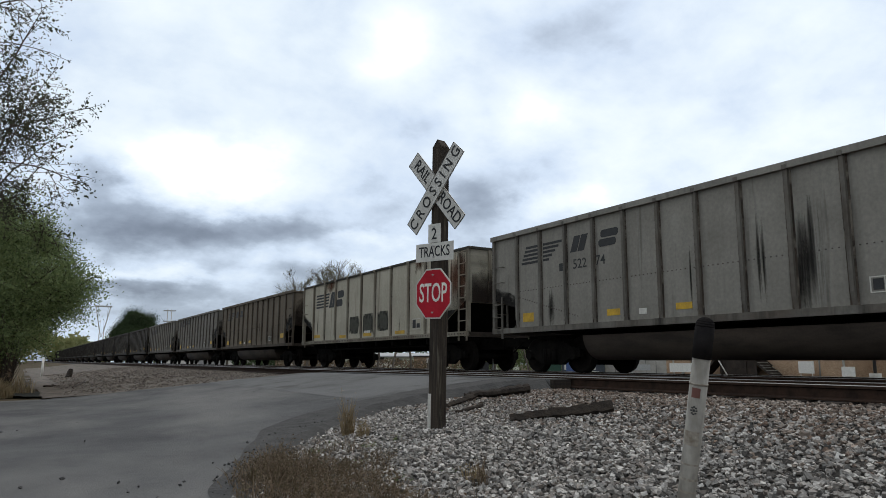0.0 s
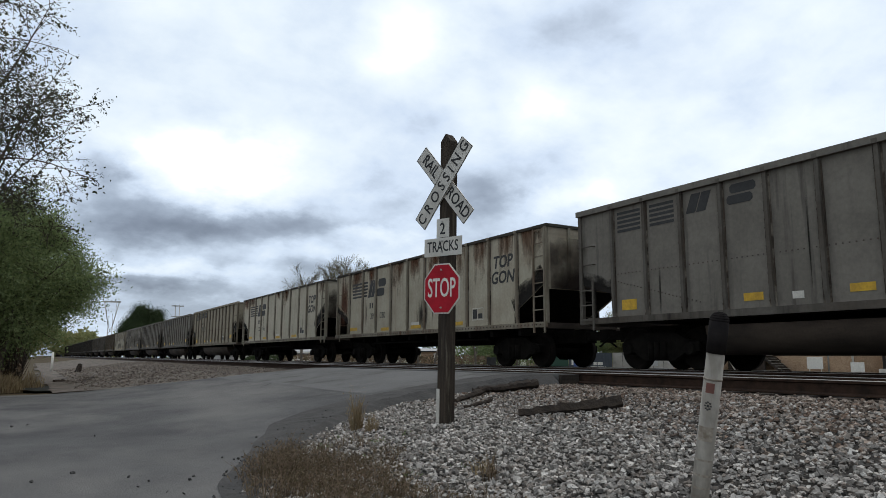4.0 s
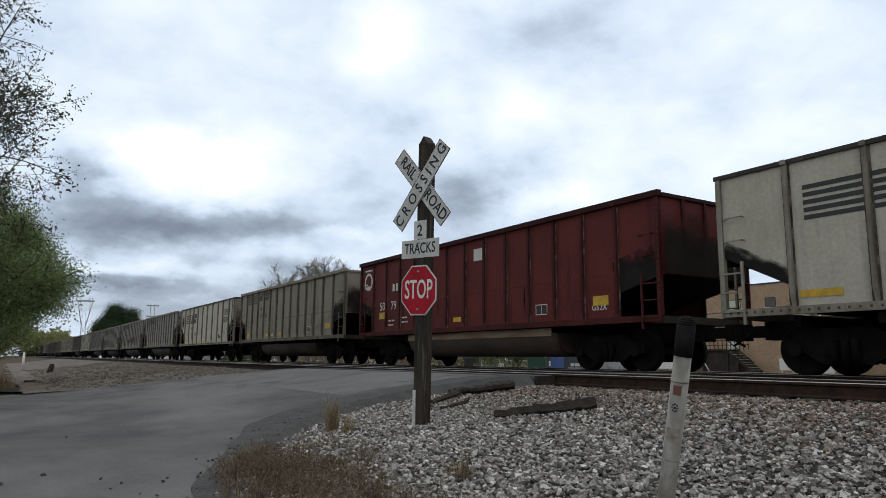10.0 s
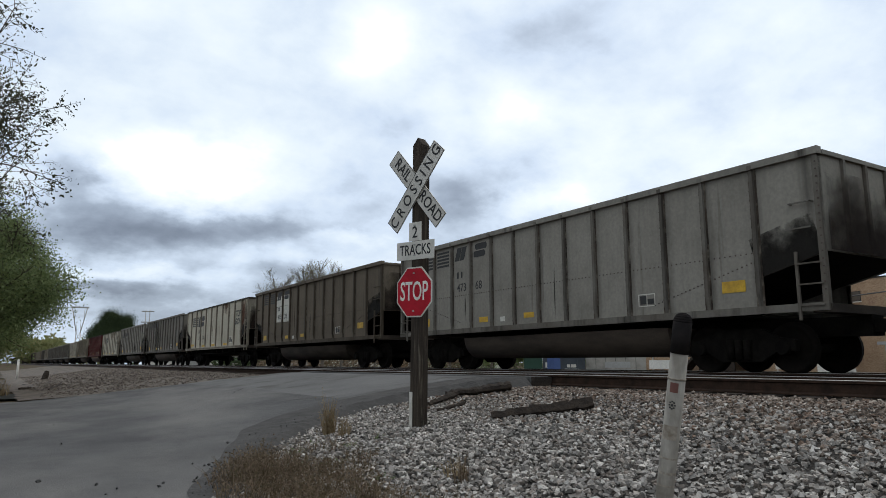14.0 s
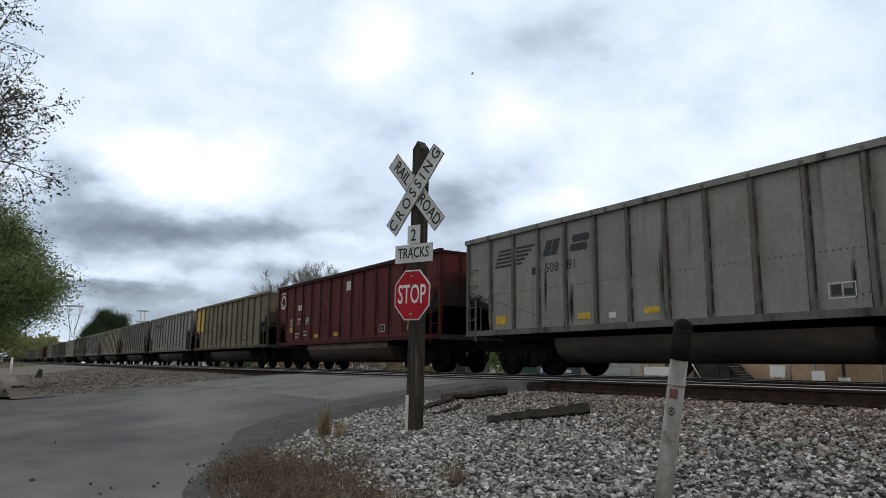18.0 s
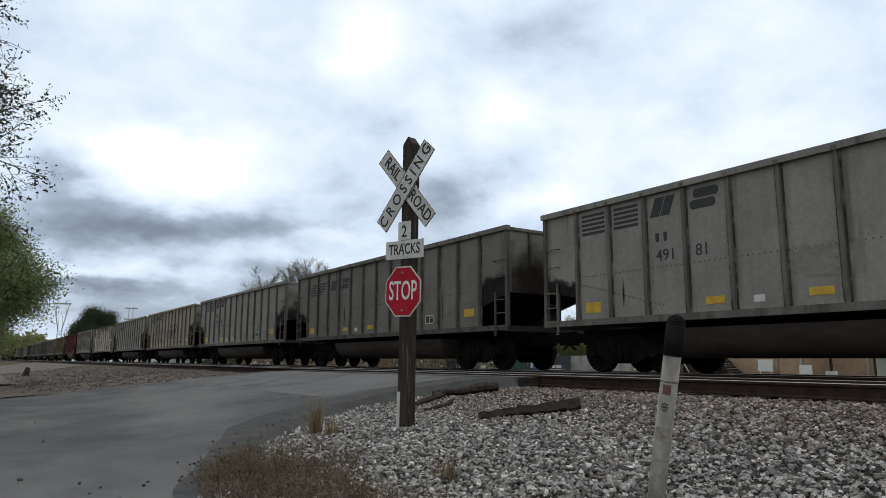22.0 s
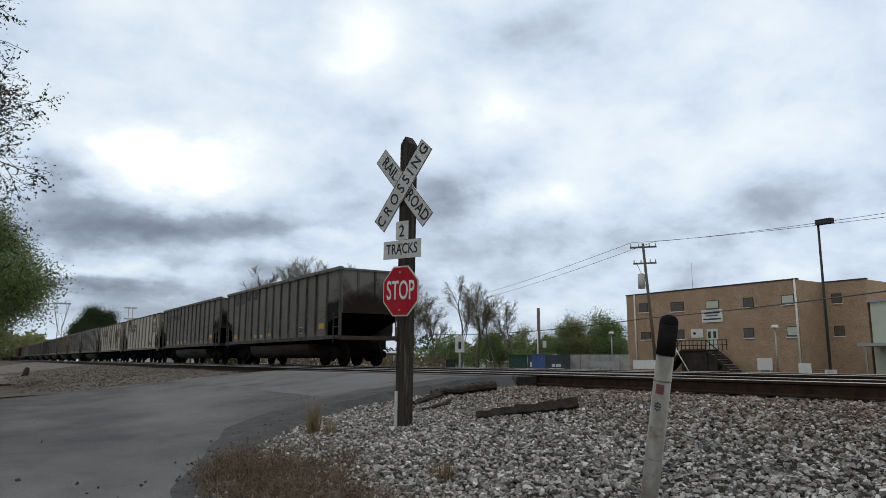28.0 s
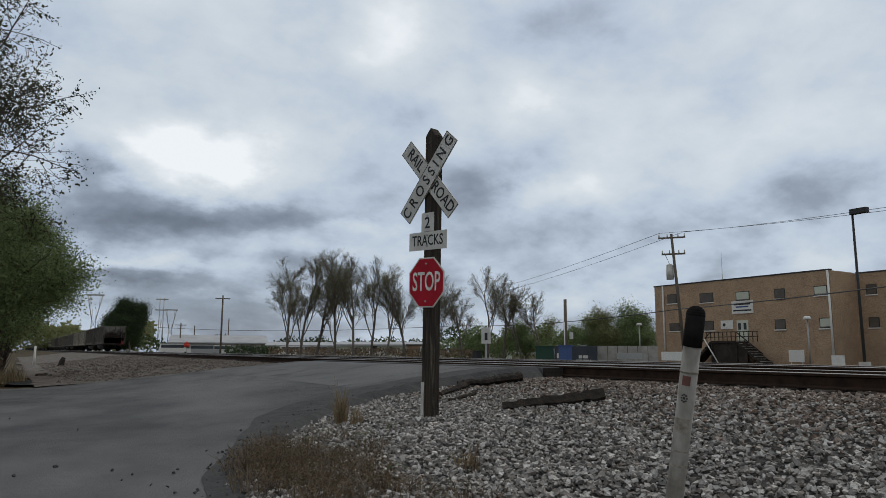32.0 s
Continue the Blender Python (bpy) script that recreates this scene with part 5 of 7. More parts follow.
# metres run by the train at each time
RUN = [(0.0, 0.0), (2.0, 46.8), (6.0, 140.9), (9.0, 211.4), (11.0, 258.5), (13.0, 305.3), (16.5, 386.72), (18.0, 421.66), (19.0, 445.18), (20.0, 468.68), (22.0, 515.1), (25.5, 596.6), (28.0, 655.1), (32.0, 748.6)]
FRONT0 = 16.70
BIRD_AT, BIRD_GO = Vector((23.6, 33.6, 19.2)), Vector((-2.8, 0.8, 2.35))


def motions():
    walk(BIRD, [(t, Matrix.Translation(BIRD_AT + BIRD_GO * (t - 18.0)) @ pose(0, 0, 0, 35, 0, 74)) for t in (0.0, 16.0, 20.0, 32.0)])
    for n, car in TRAIN.items():
        rows = []
        for t, run in RUN:
            y = FRONT0 + run - n * PITCH
            rows.append((t, pose(FAR_MID, y, RAIL0 + GRADE * y, math.degrees(math.atan(GRADE)))))
        walk(car, rows)


# ---------------------------------------------------------------- ballast and loose ground
def in_ballast(x, y):
    if y < 10.0 and 0.3 < x < 7.0:
        return x > edge_x(y) - 0.12 and not (x > 5.9 and y > 9.75)
    if asphalt_at(x, y):
        return False
    if 7.0 <= x <= 15.9:
        return not 9.7 < y < 20.6
    if y < 13 and x > 0.55:
        return True
    return x > 1.2 + 0.55 * noise.noise((y * 0.16, 3.0, 0.0)) and y > 20


def build_ballast():
    b = Build()
    cells = {}
    xs, ys = spaced(0.3, 16.2, 0.3), spaced(-24, 66, 0.45)
    rnd = random.Random(12)

    def vert(i, j):
        if (i, j) not in cells:
            x, y = xs[i], ys[j]
            cells[i, j] = len(b.v)
            b.v.append((x, y, ground_z(x, y) + 0.035 + rnd.uniform(-0.02, 0.02)))
        return cells[i, j]
    for i in range(len(xs) - 1):
        for j in range(len(ys) - 1):
            if in_ballast((xs[i] + xs[i + 1]) / 2, (ys[j] + ys[j + 1]) / 2):
                b.f.append((vert(i, j), vert(i + 1, j), vert(i + 1, j + 1), vert(i, j + 1)))
                b.s.append(True)
    for y0, y1 in ((66, 120), (120, 300), (300, 700), (700, 1250), (-720, -300), (-300, -24)):
        k = len(b.v)
        for y in (y0, y1):
            b.v += [(x, y, ground_z(x, y) + 0.035 - (0.1 if x in (5.4, 16.6) else 0)) for x in (5.4, 7.4, 11.1, 15.2, 16.6)]
        b.f += [(k + i, k + i + 1, k + i + 6, k + i + 5) for i in range(4)]
        b.s += [True] * 4
    # the near-black sheet stands for shade between the stones
    tagged(part("ballast", b, M["gravel_bed"]), "crushed stone ballast bed, coloured as dark as the shaded gaps between stones", "gravel", kind="structure")
    # beyond the road the bank is brown, dusty gravel that thins out into the verge
    k = Build()
    xs, ys = spaced(-1.5, 7.9, 0.3), spaced(20.4, 120, 0.8)
    for y in ys:
        k.v += [(x, y, ground_z(x, y) + 0.055 + rnd.uniform(-0.015, 0.015)) for x in xs]
    w = len(xs)
    for j in range(len(ys) - 1):
        for i in range(w - 1):
            x, y = (xs[i] + xs[i + 1]) / 2, (ys[j] + ys[j + 1]) / 2
            if x > 0.5 + 0.55 * noise.noise((y * 0.16, 3.0, 0.0)) + 0.3 * noise.noise((y * 0.6, x, 0.0)) and y > interp(x, LEFT) - 0.4:
                k.f.append((j * w + i, j * w + i + 1, j * w + w + i + 1, j * w + w + i))
    k.s = [True] * len(k.f)
    tagged(part("gravel_bank", k, M["gravel_bank"]), "brown dusty gravel bank between road and rails", "gravel", kind="structure")


def stone_shapes(rnd, count):
    """Angular broken blocks: eight corners pulled about, the faces split into triangles."""
    cube = np.array([(x, y, z) for z in (-1, 1) for y in (-1, 1) for x in (-1, 1)], dtype=float)
    quads = ((0, 2, 3, 1), (4, 5, 7, 6), (0, 1, 5, 4), (2, 6, 7, 3), (0, 4, 6, 2), (1, 3, 7, 5))
    faces = np.array([t for a, b, c, d in quads for t in ((a, b, c), (a, c, d))])
    out = []
    for _ in range(count):
        v = cube * rnd.uniform(0.35, 1.0, (8, 3)) + rnd.uniform(-0.15, 0.15, (8, 3))
        out.append(v * np.array([1.2, 0.95, 0.7]))
    return out, faces


def scatter_stones(name, spots, mat, label, category="gravel"):
    """spots: x, y, z, size. Every stone is turned at random."""
    rnd = np.random.RandomState(5)
    shapes, faces = stone_shapes(rnd, 40)
    n = len(spots)
    verts = np.empty((n, 8, 3))
    for i, (x, y, z, s) in enumerate(spots):
        q = rnd.normal(size=4)
        w, a, c, d = q / np.linalg.norm(q)
        rot = np.array([[1 - 2 * (c * c + d * d), 2 * (a * c - d * w), 2 * (a * d + c * w)], [2 * (a * c + d * w), 1 - 2 * (a * a + d * d), 2 * (c * d - a * w)], [2 * (a * d - c * w), 2 * (c * d + a * w), 1 - 2 * (a * a + c * c)]])
        verts[i] = shapes[rnd.randint(40)] @ rot.T * s * np.array([1, 1, 0.8]) + (x, y, z)
    f = (faces[None] + 8 * np.arange(n)[:, None, None]).reshape(-1, 3)
    me = bpy.data.meshes.new(name)
    me.vertices.add(n * 8)
    me.vertices.foreach_set("co", verts.reshape(-1))
    me.loops.add(f.size)
    me.loops.foreach_set("vertex_index", f.reshape(-1).astype(np.int32))
    me.polygons.add(len(f))
    me.polygons.foreach_set("loop_start", np.arange(0, f.size, 3, dtype=np.int32))
    me.polygons.foreach_set("use_smooth", np.zeros(len(f), dtype=bool))
    me.materials.append(mat)
    me.update(calc_edges=True)
    me.validate()
    return tagged(new(name, me), label, category, kind="stuff")


def build_stones():
    rnd = random.Random(21)
    spots, brown, bank = [], [], []
    # size grows a little with distance so that the far bed stays closed
    for x0, x1, y0, y1, per in ((0.9, 5.2, 3.4, 10.2, 1150), (5.2, 8.0, 3.4, 10.2, 850), (2.6, 8.0, -1.2, 3.4, 800), (0.7, 2.6, -1.2, 3.4, 500), (1.2, 8.0, 20.6, 34, 120), (1.5, 8.0, 34, 60, 45), (7.6, 15.4, -2, 9.5, 50)):
        for _ in range(int((x1 - x0) * (y1 - y0) * per)):
            x, y = rnd.uniform(x0, x1), rnd.uniform(y0, y1)
            if not in_ballast(x, y) or (x > 8.0 and rnd.random() < 0.2):
                continue
            far = math.hypot(x, y)
            s = rnd.uniform(0.012, 0.026) * (1 + (0.5 if far > 15 else 0) + (0.9 if far > 30 else 0))
            if rnd.random() < 0.06:
                s *= 1.35
            if x > 7.75 and x < 8.0 and rnd.random() < 0.7:
                continue
            if y > 20 and rnd.random() < 0.55 - (x - 1.0) * 0.1:
                continue
            warm_dusty = rnd.random() < (x - 4.7) / 2.8 or y > 20
            (bank if y > 20 else brown if warm_dusty else spots).append((x, y, ground_z(x, y) + 0.035 + rnd.uniform(-0.012, 0.03), s))
    scatter_stones("ballast_stones", brown, M["stone_brown"], "rust-dusted crushed limestone stones next to the rails")
    scatter_stones("ballast_stones", spots, M["stone"], "loose grey crushed limestone stones beside the rails")
    scatter_stones("bank_stones", bank, M["stone_bank"], "brown dusty stones strewn over the gravel bank")
    spots = []
    for _ in range(120):
        y = rnd.uniform(3, 10)
        x = edge_x(y) - abs(rnd.gauss(0, 0.35)) if y < 10 else rnd.uniform(4, 7)
        spots.append((x, y if y < 10 else 10.1 + abs(rnd.gauss(0, 0.2)), road_z(x, y) + 0.012, rnd.uniform(0.005, 0.016)))
    for _ in range(30):
        x, y = rnd.uniform(-3, 1), rnd.uniform(4, 14)
        spots.append((x, y, road_z(x, y) + 0.01, rnd.uniform(0.008, 0.022)))
    scatter_stones("road_debris", spots, M["asphalt_edge"], "dark crumbs and pebbles scattered on the asphalt", "debris")


def build_road_edge():
    b = Build()
    pts = [(x, y) for y, x in EDGE_R if y >= 3.5] + [(6.6, 9.95), (7.4, 9.72), (8.1, 9.6)]
    fine = []
    for (xa, ya), (xb, yb) in zip(pts, pts[1:]):
        n = max(1, int(math.hypot(xb - xa, yb - ya) / 0.12))
        fine += [(xa + (xb - xa) * i / n, ya + (yb - ya) * i / n) for i in range(n)]
    rnd = random.Random(6)
    for i in range(len(fine) - 1):
        (xa, ya), (xb, yb) = fine[i], fine[i + 1]
        d = Vector((xb - xa, yb - ya)).normalized()
        nx, ny = d.y, -d.x
        out = 0.12 + 0.2 * min(1, max(0, (xa - 2.0) / 2)) + rnd.uniform(-0.04, 0.05)
        inn = 0.25 + 0.55 * min(1, max(0, (xa - 2.0) / 1.5)) + 0.12 * noise.noise((xa * 1.3, ya * 1.3, 5.0))
        g = ground_z(xa + nx * out, ya + ny * out) + 0.02
        b.v += [(xa - nx * inn, ya - ny * inn, road_z(xa - nx * inn, ya) + 0.007), (xa, ya, road_z(xa, ya) + 0.008 + rnd.uniform(-0.006, 0.012)), (xa + nx * out, ya + ny * out, min(g, road_z(xa, ya) - 0.03))]
    k = len(fine) - 1
    b.f = [(i * 3 + j, i * 3 + 3 + j, i * 3 + 4 + j, i * 3 + 1 + j) for i in range(k - 1) for j in range(2)]
    b.s = [False] * len(b.f)
    tagged(part("road_edge", b, M["asphalt_edge"]), "dark crumbling asphalt edge", "road", kind="structure")


def rough_log(name, p0, p1, r, label, seed, square=False):
    rnd = random.Random(seed)
    p0, p1 = Vector(p0), Vector(p1)
    d = (p1 - p0)
    ax = d.normalized()
    u = ax.orthogonal().normalized()
    v = ax.cross(u)
    n, m = (10, 22)
    groove = [rnd.uniform(-0.24, 0.16) for _ in range(10)]
    b = Build()
    for j in range(m + 1):
        f = j / m
        c = p0 + d * f + Vector((0, 0, rnd.uniform(-0.012, 0.012)))
        taper = 1 - 0.35 * f + rnd.uniform(-0.12, 0.12)
        for i in range(n):
            a = 2 * math.pi * i / n
            rr = r * taper * (1.0 + (0.18 if square and i % 2 else 0) + groove[i] + rnd.uniform(-0.08, 0.08))
            b.v.append(tuple(c + (u * math.cos(a) + v * math.sin(a)) * rr))
    for j in range(m):
        b.f += [(j * n + i, j * n + (i + 1) % n, (j + 1) * n + (i + 1) % n, (j + 1) * n + i) for i in range(n)]
    b.f += [tuple(reversed(range(n))), tuple(m * n + i for i in range(n))]
    b.s = [False] * len(b.f)
    return tagged(part(name, b, M["tie"]), label, "timber")


def build_timbers():
    def g(x, y, up):
        return (x, y, ground_z(x, y) + up)
    rough_log("timber_log", g(6.95, 8.98, 0.125), g(5.95, 9.30, 0.115), 0.09, "weathered dark log lying on the ballast", 1)
    rough_log("timber_stick", g(6.0, 9.15, 0.11), g(5.3, 8.75, 0.10), 0.045, "thin dark stick lying on the ballast", 2)
    rough_log("timber_scrap", g(6.03, 6.20, 0.10), g(5.02, 6.85, 0.085), 0.085, "split dark sleeper remnant lying on the ballast", 3, True)
    rough_log("timber_stick", g(5.6, 8.3, 0.08), g(5.05, 8.1, 0.08), 0.028, "thin grey stick lying on the ballast", 5)


def blades(b, x, y, count, height, spread, rnd, lean=0.5, width=0.006, leafy=0.0):
    """Grass blades or weed stems, some with small leaves, round one spot."""
    z0 = (ground_z(x, y) if not asphalt_at(x, y) else road_z(x, y)) + 0.02
    for _ in range(count):
        a, r = rnd.uniform(0, 6.28), spread * math.sqrt(rnd.random())
        bx, by = x + math.cos(a) * r, y + math.sin(a) * r
        h = height * rnd.uniform(0.4, 1.0) * (1 - 0.5 * r / spread)
        dx, dy = rnd.gauss(0, lean) * h, rnd.gauss(0, lean) * h
        w = width * rnd.uniform(0.6, 1.4)
        t = rnd.uniform(0, 3.14)
        wx, wy = math.cos(t) * w, math.sin(t) * w
        p1 = (bx + dx * 0.4, by + dy * 0.4, z0 + h * 0.6)
        p2 = (bx + dx, by + dy, z0 + h)
        b.add([(bx - wx, by - wy, z0), (bx + wx, by + wy, z0), (p1[0] + wx, p1[1] + wy, p1[2]), (p1[0] - wx, p1[1] - wy, p1[2]), p2], [(0, 1, 2, 3), (3, 2, 4)])
        if rnd.random() < leafy:
            for _k in range(3):
                f = rnd.uniform(0.3, 1)
                c = Vector((bx + dx * f, by + dy * f, z0 + h * f))
                e1 = Vector((rnd.gauss(0, 1), rnd.gauss(0, 1), rnd.gauss(0, 0.6))).normalized() * 0.018
                e2 = Vector((rnd.gauss(0, 1), rnd.gauss(0, 1), rnd.gauss(0, 0.6))).normalized() * 0.012
                b.add([c, c + e1, c + e1 + e2, c + e2], [(0, 1, 2, 3)])


def build_weeds():
    rnd = random.Random(31)
    b = Build()
    for i in range(120):
        x, y = rnd.gauss(2.12, 0.36), rnd.gauss(6.0, 1.2)
        if x < edge_x(y) + 0.06:
            continue
        blades(b, x, y, 60, rnd.uniform(0.12, 0.36), rnd.uniform(0.12, 0.34), rnd, 0.45, 0.0024, 0.7)
    tagged(part("dry_weeds", b, M["weed"]), "low dry brown weeds in the ballast by the road", "weeds", kind="stuff")
    b = Build()
    for i in range(14):
        x, y = rnd.gauss(2.7, 0.4), rnd.gauss(6.2, 0.9)
        if x < edge_x(y) + 0.3:
            continue
        blades(b, x, y, 26, rnd.uniform(0.05, 0.11), 0.1, rnd, 0.5, 0.004, 0.8)
    tagged(part("green_weeds", b, M["leaf_green"]), "small fresh green sprouts in the ballast", "weeds", kind="stuff")
    for x, y, n, h, sp, mat, lab in ((3.42, 7.95, 150, 0.72, 0.07, "dry_grass", "tall straw-coloured grass tuft by the road edge"), (3.52, 7.72, 60, 0.4, 0.08, "dry_grass", "short straw-coloured grass tuft by the road edge"),
                                     (3.05, 4.55, 40, 0.42, 0.07, "weed", "thin upright dry weed in the ballast"), (3.12, 4.75, 40, 0.26, 0.12, "dry_grass", "thin pale dry weed in the ballast")):
        b = Build()
        blades(b, x, y, n, h, sp, rnd, 0.14, 0.003, 0.5)
        tagged(part("grass_tuft", b, M[mat]), lab, "weed", "tufts in the ballast", kind="stuff")
    # dry verge grass beyond the road
    b = Build()
    for i in range(60):
        blades(b, rnd.uniform(-6, 0.1), rnd.uniform(25.6, 29), 110, rnd.uniform(0.6, 1.05), 0.5, rnd, 0.3, 0.012)
    tagged(part("verge_grass", b, M["dry_grass"]), "dry pale verge grass beside the road", "grass", kind="stuff")


# ---------------------------------------------------------------- trees
def grow_tree(seed, height, trunk_r, levels=5, spread=0.6, first=0.25, kids=(3, 5), droop=0.0, wobble=0.12, leaf=0.07, leaves=6, leaf_levels=2, tilt=(0, 0), thin=0.6, length=0.62, least=0.006, cling=2.2):
    """Branch tubes and leaf quads of one tree, with its foot at the origin."""
    rnd = random.Random(seed)
    wood, crown = Build(), Build()

    def leafing(p, n, r):
        for _ in range(n):
            c = p + Vector((rnd.gauss(0, r), rnd.gauss(0, r), rnd.gauss(0, r)))
            e1 = Vector((rnd.gauss(0, 1), rnd.gauss(0, 1), rnd.gauss(0, 1))).normalized() * leaf * rnd.uniform(0.6, 1.3)
            e2 = Vector((rnd.gauss(0, 1), rnd.gauss(0, 1), rnd.gauss(0, 1))).normalized() * leaf * rnd.uniform(0.4, 0.9)
            crown.add([c, c + (e1 + e2) * 0.5, c + e1, c + (e1 - e2) * 0.5], [(0, 1, 2, 3)])

    def limb(p, d, ln, r, lev):
        r = max(r, least)
        seg = max(2, 4 - lev // 2)
        pts = [p]
        for s in range(seg):
            d = (d + Vector((rnd.gauss(0, wobble), rnd.gauss(0, wobble), rnd.gauss(0, wobble) - droop * lev * 0.12 + (0.10 if lev and lev < 3 else 0)))).normalized()
            q = p + d * ln / seg
            ra, rb = r * (1 - (1 - thin) * s / seg), r * (1 - (1 - thin) * (s + 1) / seg)
            wood.tube(p, q, ra, rb, n=(7 if lev == 0 else 5 if lev < 2 else 3), caps=False)
            p = q
            pts.append(p)
        if lev >= levels - leaf_levels:
            for q in pts[1:]:
                leafing(q, leaves, leaf * cling)
        if lev >= levels:
            return
        n = rnd.randint(*kids)
        for k in range(n):
            f = first + (1 - first) * (k + rnd.random()) / n if lev == 0 else 0.35 + 0.65 * (k + rnd.random()) / n
            i = min(seg - 1, int(f * seg))
            base = pts[i].lerp(pts[i + 1], f * seg - i)
            a = rnd.uniform(0, 6.28)
            side = d.orthogonal().normalized()
            side.rotate(Matrix.Rotation(a, 3, d))
            nd = (d * (1 - spread) + side * spread).normalized()
            limb(base, nd, ln * length * rnd.uniform(0.75, 1.2) * (1.15 - 0.4 * f if lev == 0 else 1), r * thin * rnd.uniform(0.6, 0.85), lev + 1)
        limb(p, (d + Vector((rnd.gauss(0, 0.2), rnd.gauss(0, 0.2), 0))).normalized(), ln * length * 0.9, r * thin, lev + 1)
    limb(Vector((0, 0, -0.3)), Vector((tilt[0], tilt[1], 1)).normalized(), height * 0.42, trunk_r, 0)
    return wood, crown


def tree_thing(name, m, wood, crown, bark, leafmat, label, group=""):
    t = thing(name, m, label, "tree", group)
    part("trunk", wood, bark, t)
    part("crown", crown, leafmat, t)
    return t


def polar(az, el, dist):
    """The place at a heading (degrees from +y) and elevation seen from the camera's stand, at a level distance."""
    return Vector((dist * math.sin(radians(az)), dist * math.cos(radians(az)), EYE + dist * math.tan(radians(el))))


def stand(az, dist):
    p = polar(az, 0, dist)
    return (p.x, p.y, ground_z(p.x, p.y))


def build_left_trees():
    w, c = grow_tree(11, 18.5, 0.24, levels=5, spread=0.6, first=0.2, kids=(3, 4), droop=0.03, wobble=0.1, leaf=0.115, leaves=4, leaf_levels=0, tilt=(0.05, -0.05), length=0.62, least=0.009, cling=0.85)
    tree_thing("budding_tree", pose(-3.3, 25.5, ground_z(-3.3, 25.5), 0, 0, 40), w, c, M["bark"], M["leaf_bud"], "tall bare tree with small opening buds at the verge")
    w, c = grow_tree(17, 18.0, 0.22, levels=5, spread=0.58, first=0.2, kids=(3, 4), droop=0.03, wobble=0.1, leaf=0.115, leaves=4, leaf_levels=0, tilt=(0.12, -0.1), length=0.60, least=0.009, cling=0.85)
    OVERHANG = tree_thing("budding_tree", pose(-4.4, 24.9, ground_z(-4.4, 24.9), 0, 0, 10), w, c, M["bark"], M["leaf_bud"], "tall bare tree with small opening buds at the verge")
    # a twig of the same trees that hangs into the picture from above
    w, c = grow_tree(23, 2.6, 0.02, levels=3, spread=0.5, first=0.3, kids=(2, 3), leaf=0.08, leaves=5, leaf_levels=2, length=0.6, least=0.008, cling=1.0)
    p = polar(4.6, 29.4, 22)
    tw = part("branch", w, M["bark"], OVERHANG, m=OVERHANG.matrix_basis.inverted() @ pose(p.x, p.y, p.z, 0, 100, -15))
    part("leaf_cluster", c, M["leaf_bud"], tw)
    for i, (x, y, h, s, mat) in enumerate(((-1.1, 29.5, 9.4, 31, "leaf_green"), (-2.8, 28.2, 9.8, 37, "leaf_green"), (-0.6, 33.8, 9.0, 41, "leaf_mid"), (-2.6, 34.5, 10.6, 43, "leaf_mid"))):
        w, c = grow_tree(s, h, 0.15, levels=4, spread=0.66, first=0.32, kids=(4, 6), droop=0.08, leaf=0.095, leaves=22, leaf_levels=2, length=0.6, cling=2.8)
        tree_thing("leafy_tree", pose(x, y, ground_z(x, y), 0, 0, 77 * i), w, c, M["bark"], M[mat], "fresh green leafy tree at the verge", "green trees at the verge")


def build_undergrowth():
    """Saplings, canes and dead stems that close the wood edge behind the verge grass."""
    rnd = random.Random(91)
    b = Build()
    for _ in range(1500):
        x, y = -0.35 - abs(rnd.gauss(0, 3.0)), rnd.uniform(30.5, 42)
        z = ground_z(x, y)
        h = rnd.uniform(0.8, 3.4)
        q = (x + rnd.gauss(0, 0.3), y + rnd.gauss(0, 0.3), z + h)
        b.tube((x, y, z - 0.1), q, rnd.uniform(0.012, 0.035), 0.006, n=3, caps=False)
    tagged(part("undergrowth_stems", b, M["bark"]), "tangle of bare brown stems at the wood edge", "undergrowth", kind="stuff")
    b = Build()
    for _ in range(6500):
        x, y = -0.35 - abs(rnd.gauss(0, 3.0)), rnd.uniform(30.5, 43)
        p = Vector((x, y, ground_z(x, y) + abs(rnd.gauss(0, 1.3))))
        e1 = Vector((rnd.gauss(0, 1), rnd.gauss(0, 1), rnd.gauss(0, 1))).normalized() * 0.17
        e2 = Vector((rnd.gauss(0, 1), rnd.gauss(0, 1), rnd.gauss(0, 1))).normalized() * 0.11
        b.add([p, p + (e1 + e2) * 0.5, p + e1, p + (e1 - e2) * 0.5], [(0, 1, 2, 3)])
    tagged(part("undergrowth_leaves", b, M["weed"]), "dead brown leaves in the undergrowth", "undergrowth", kind="stuff")


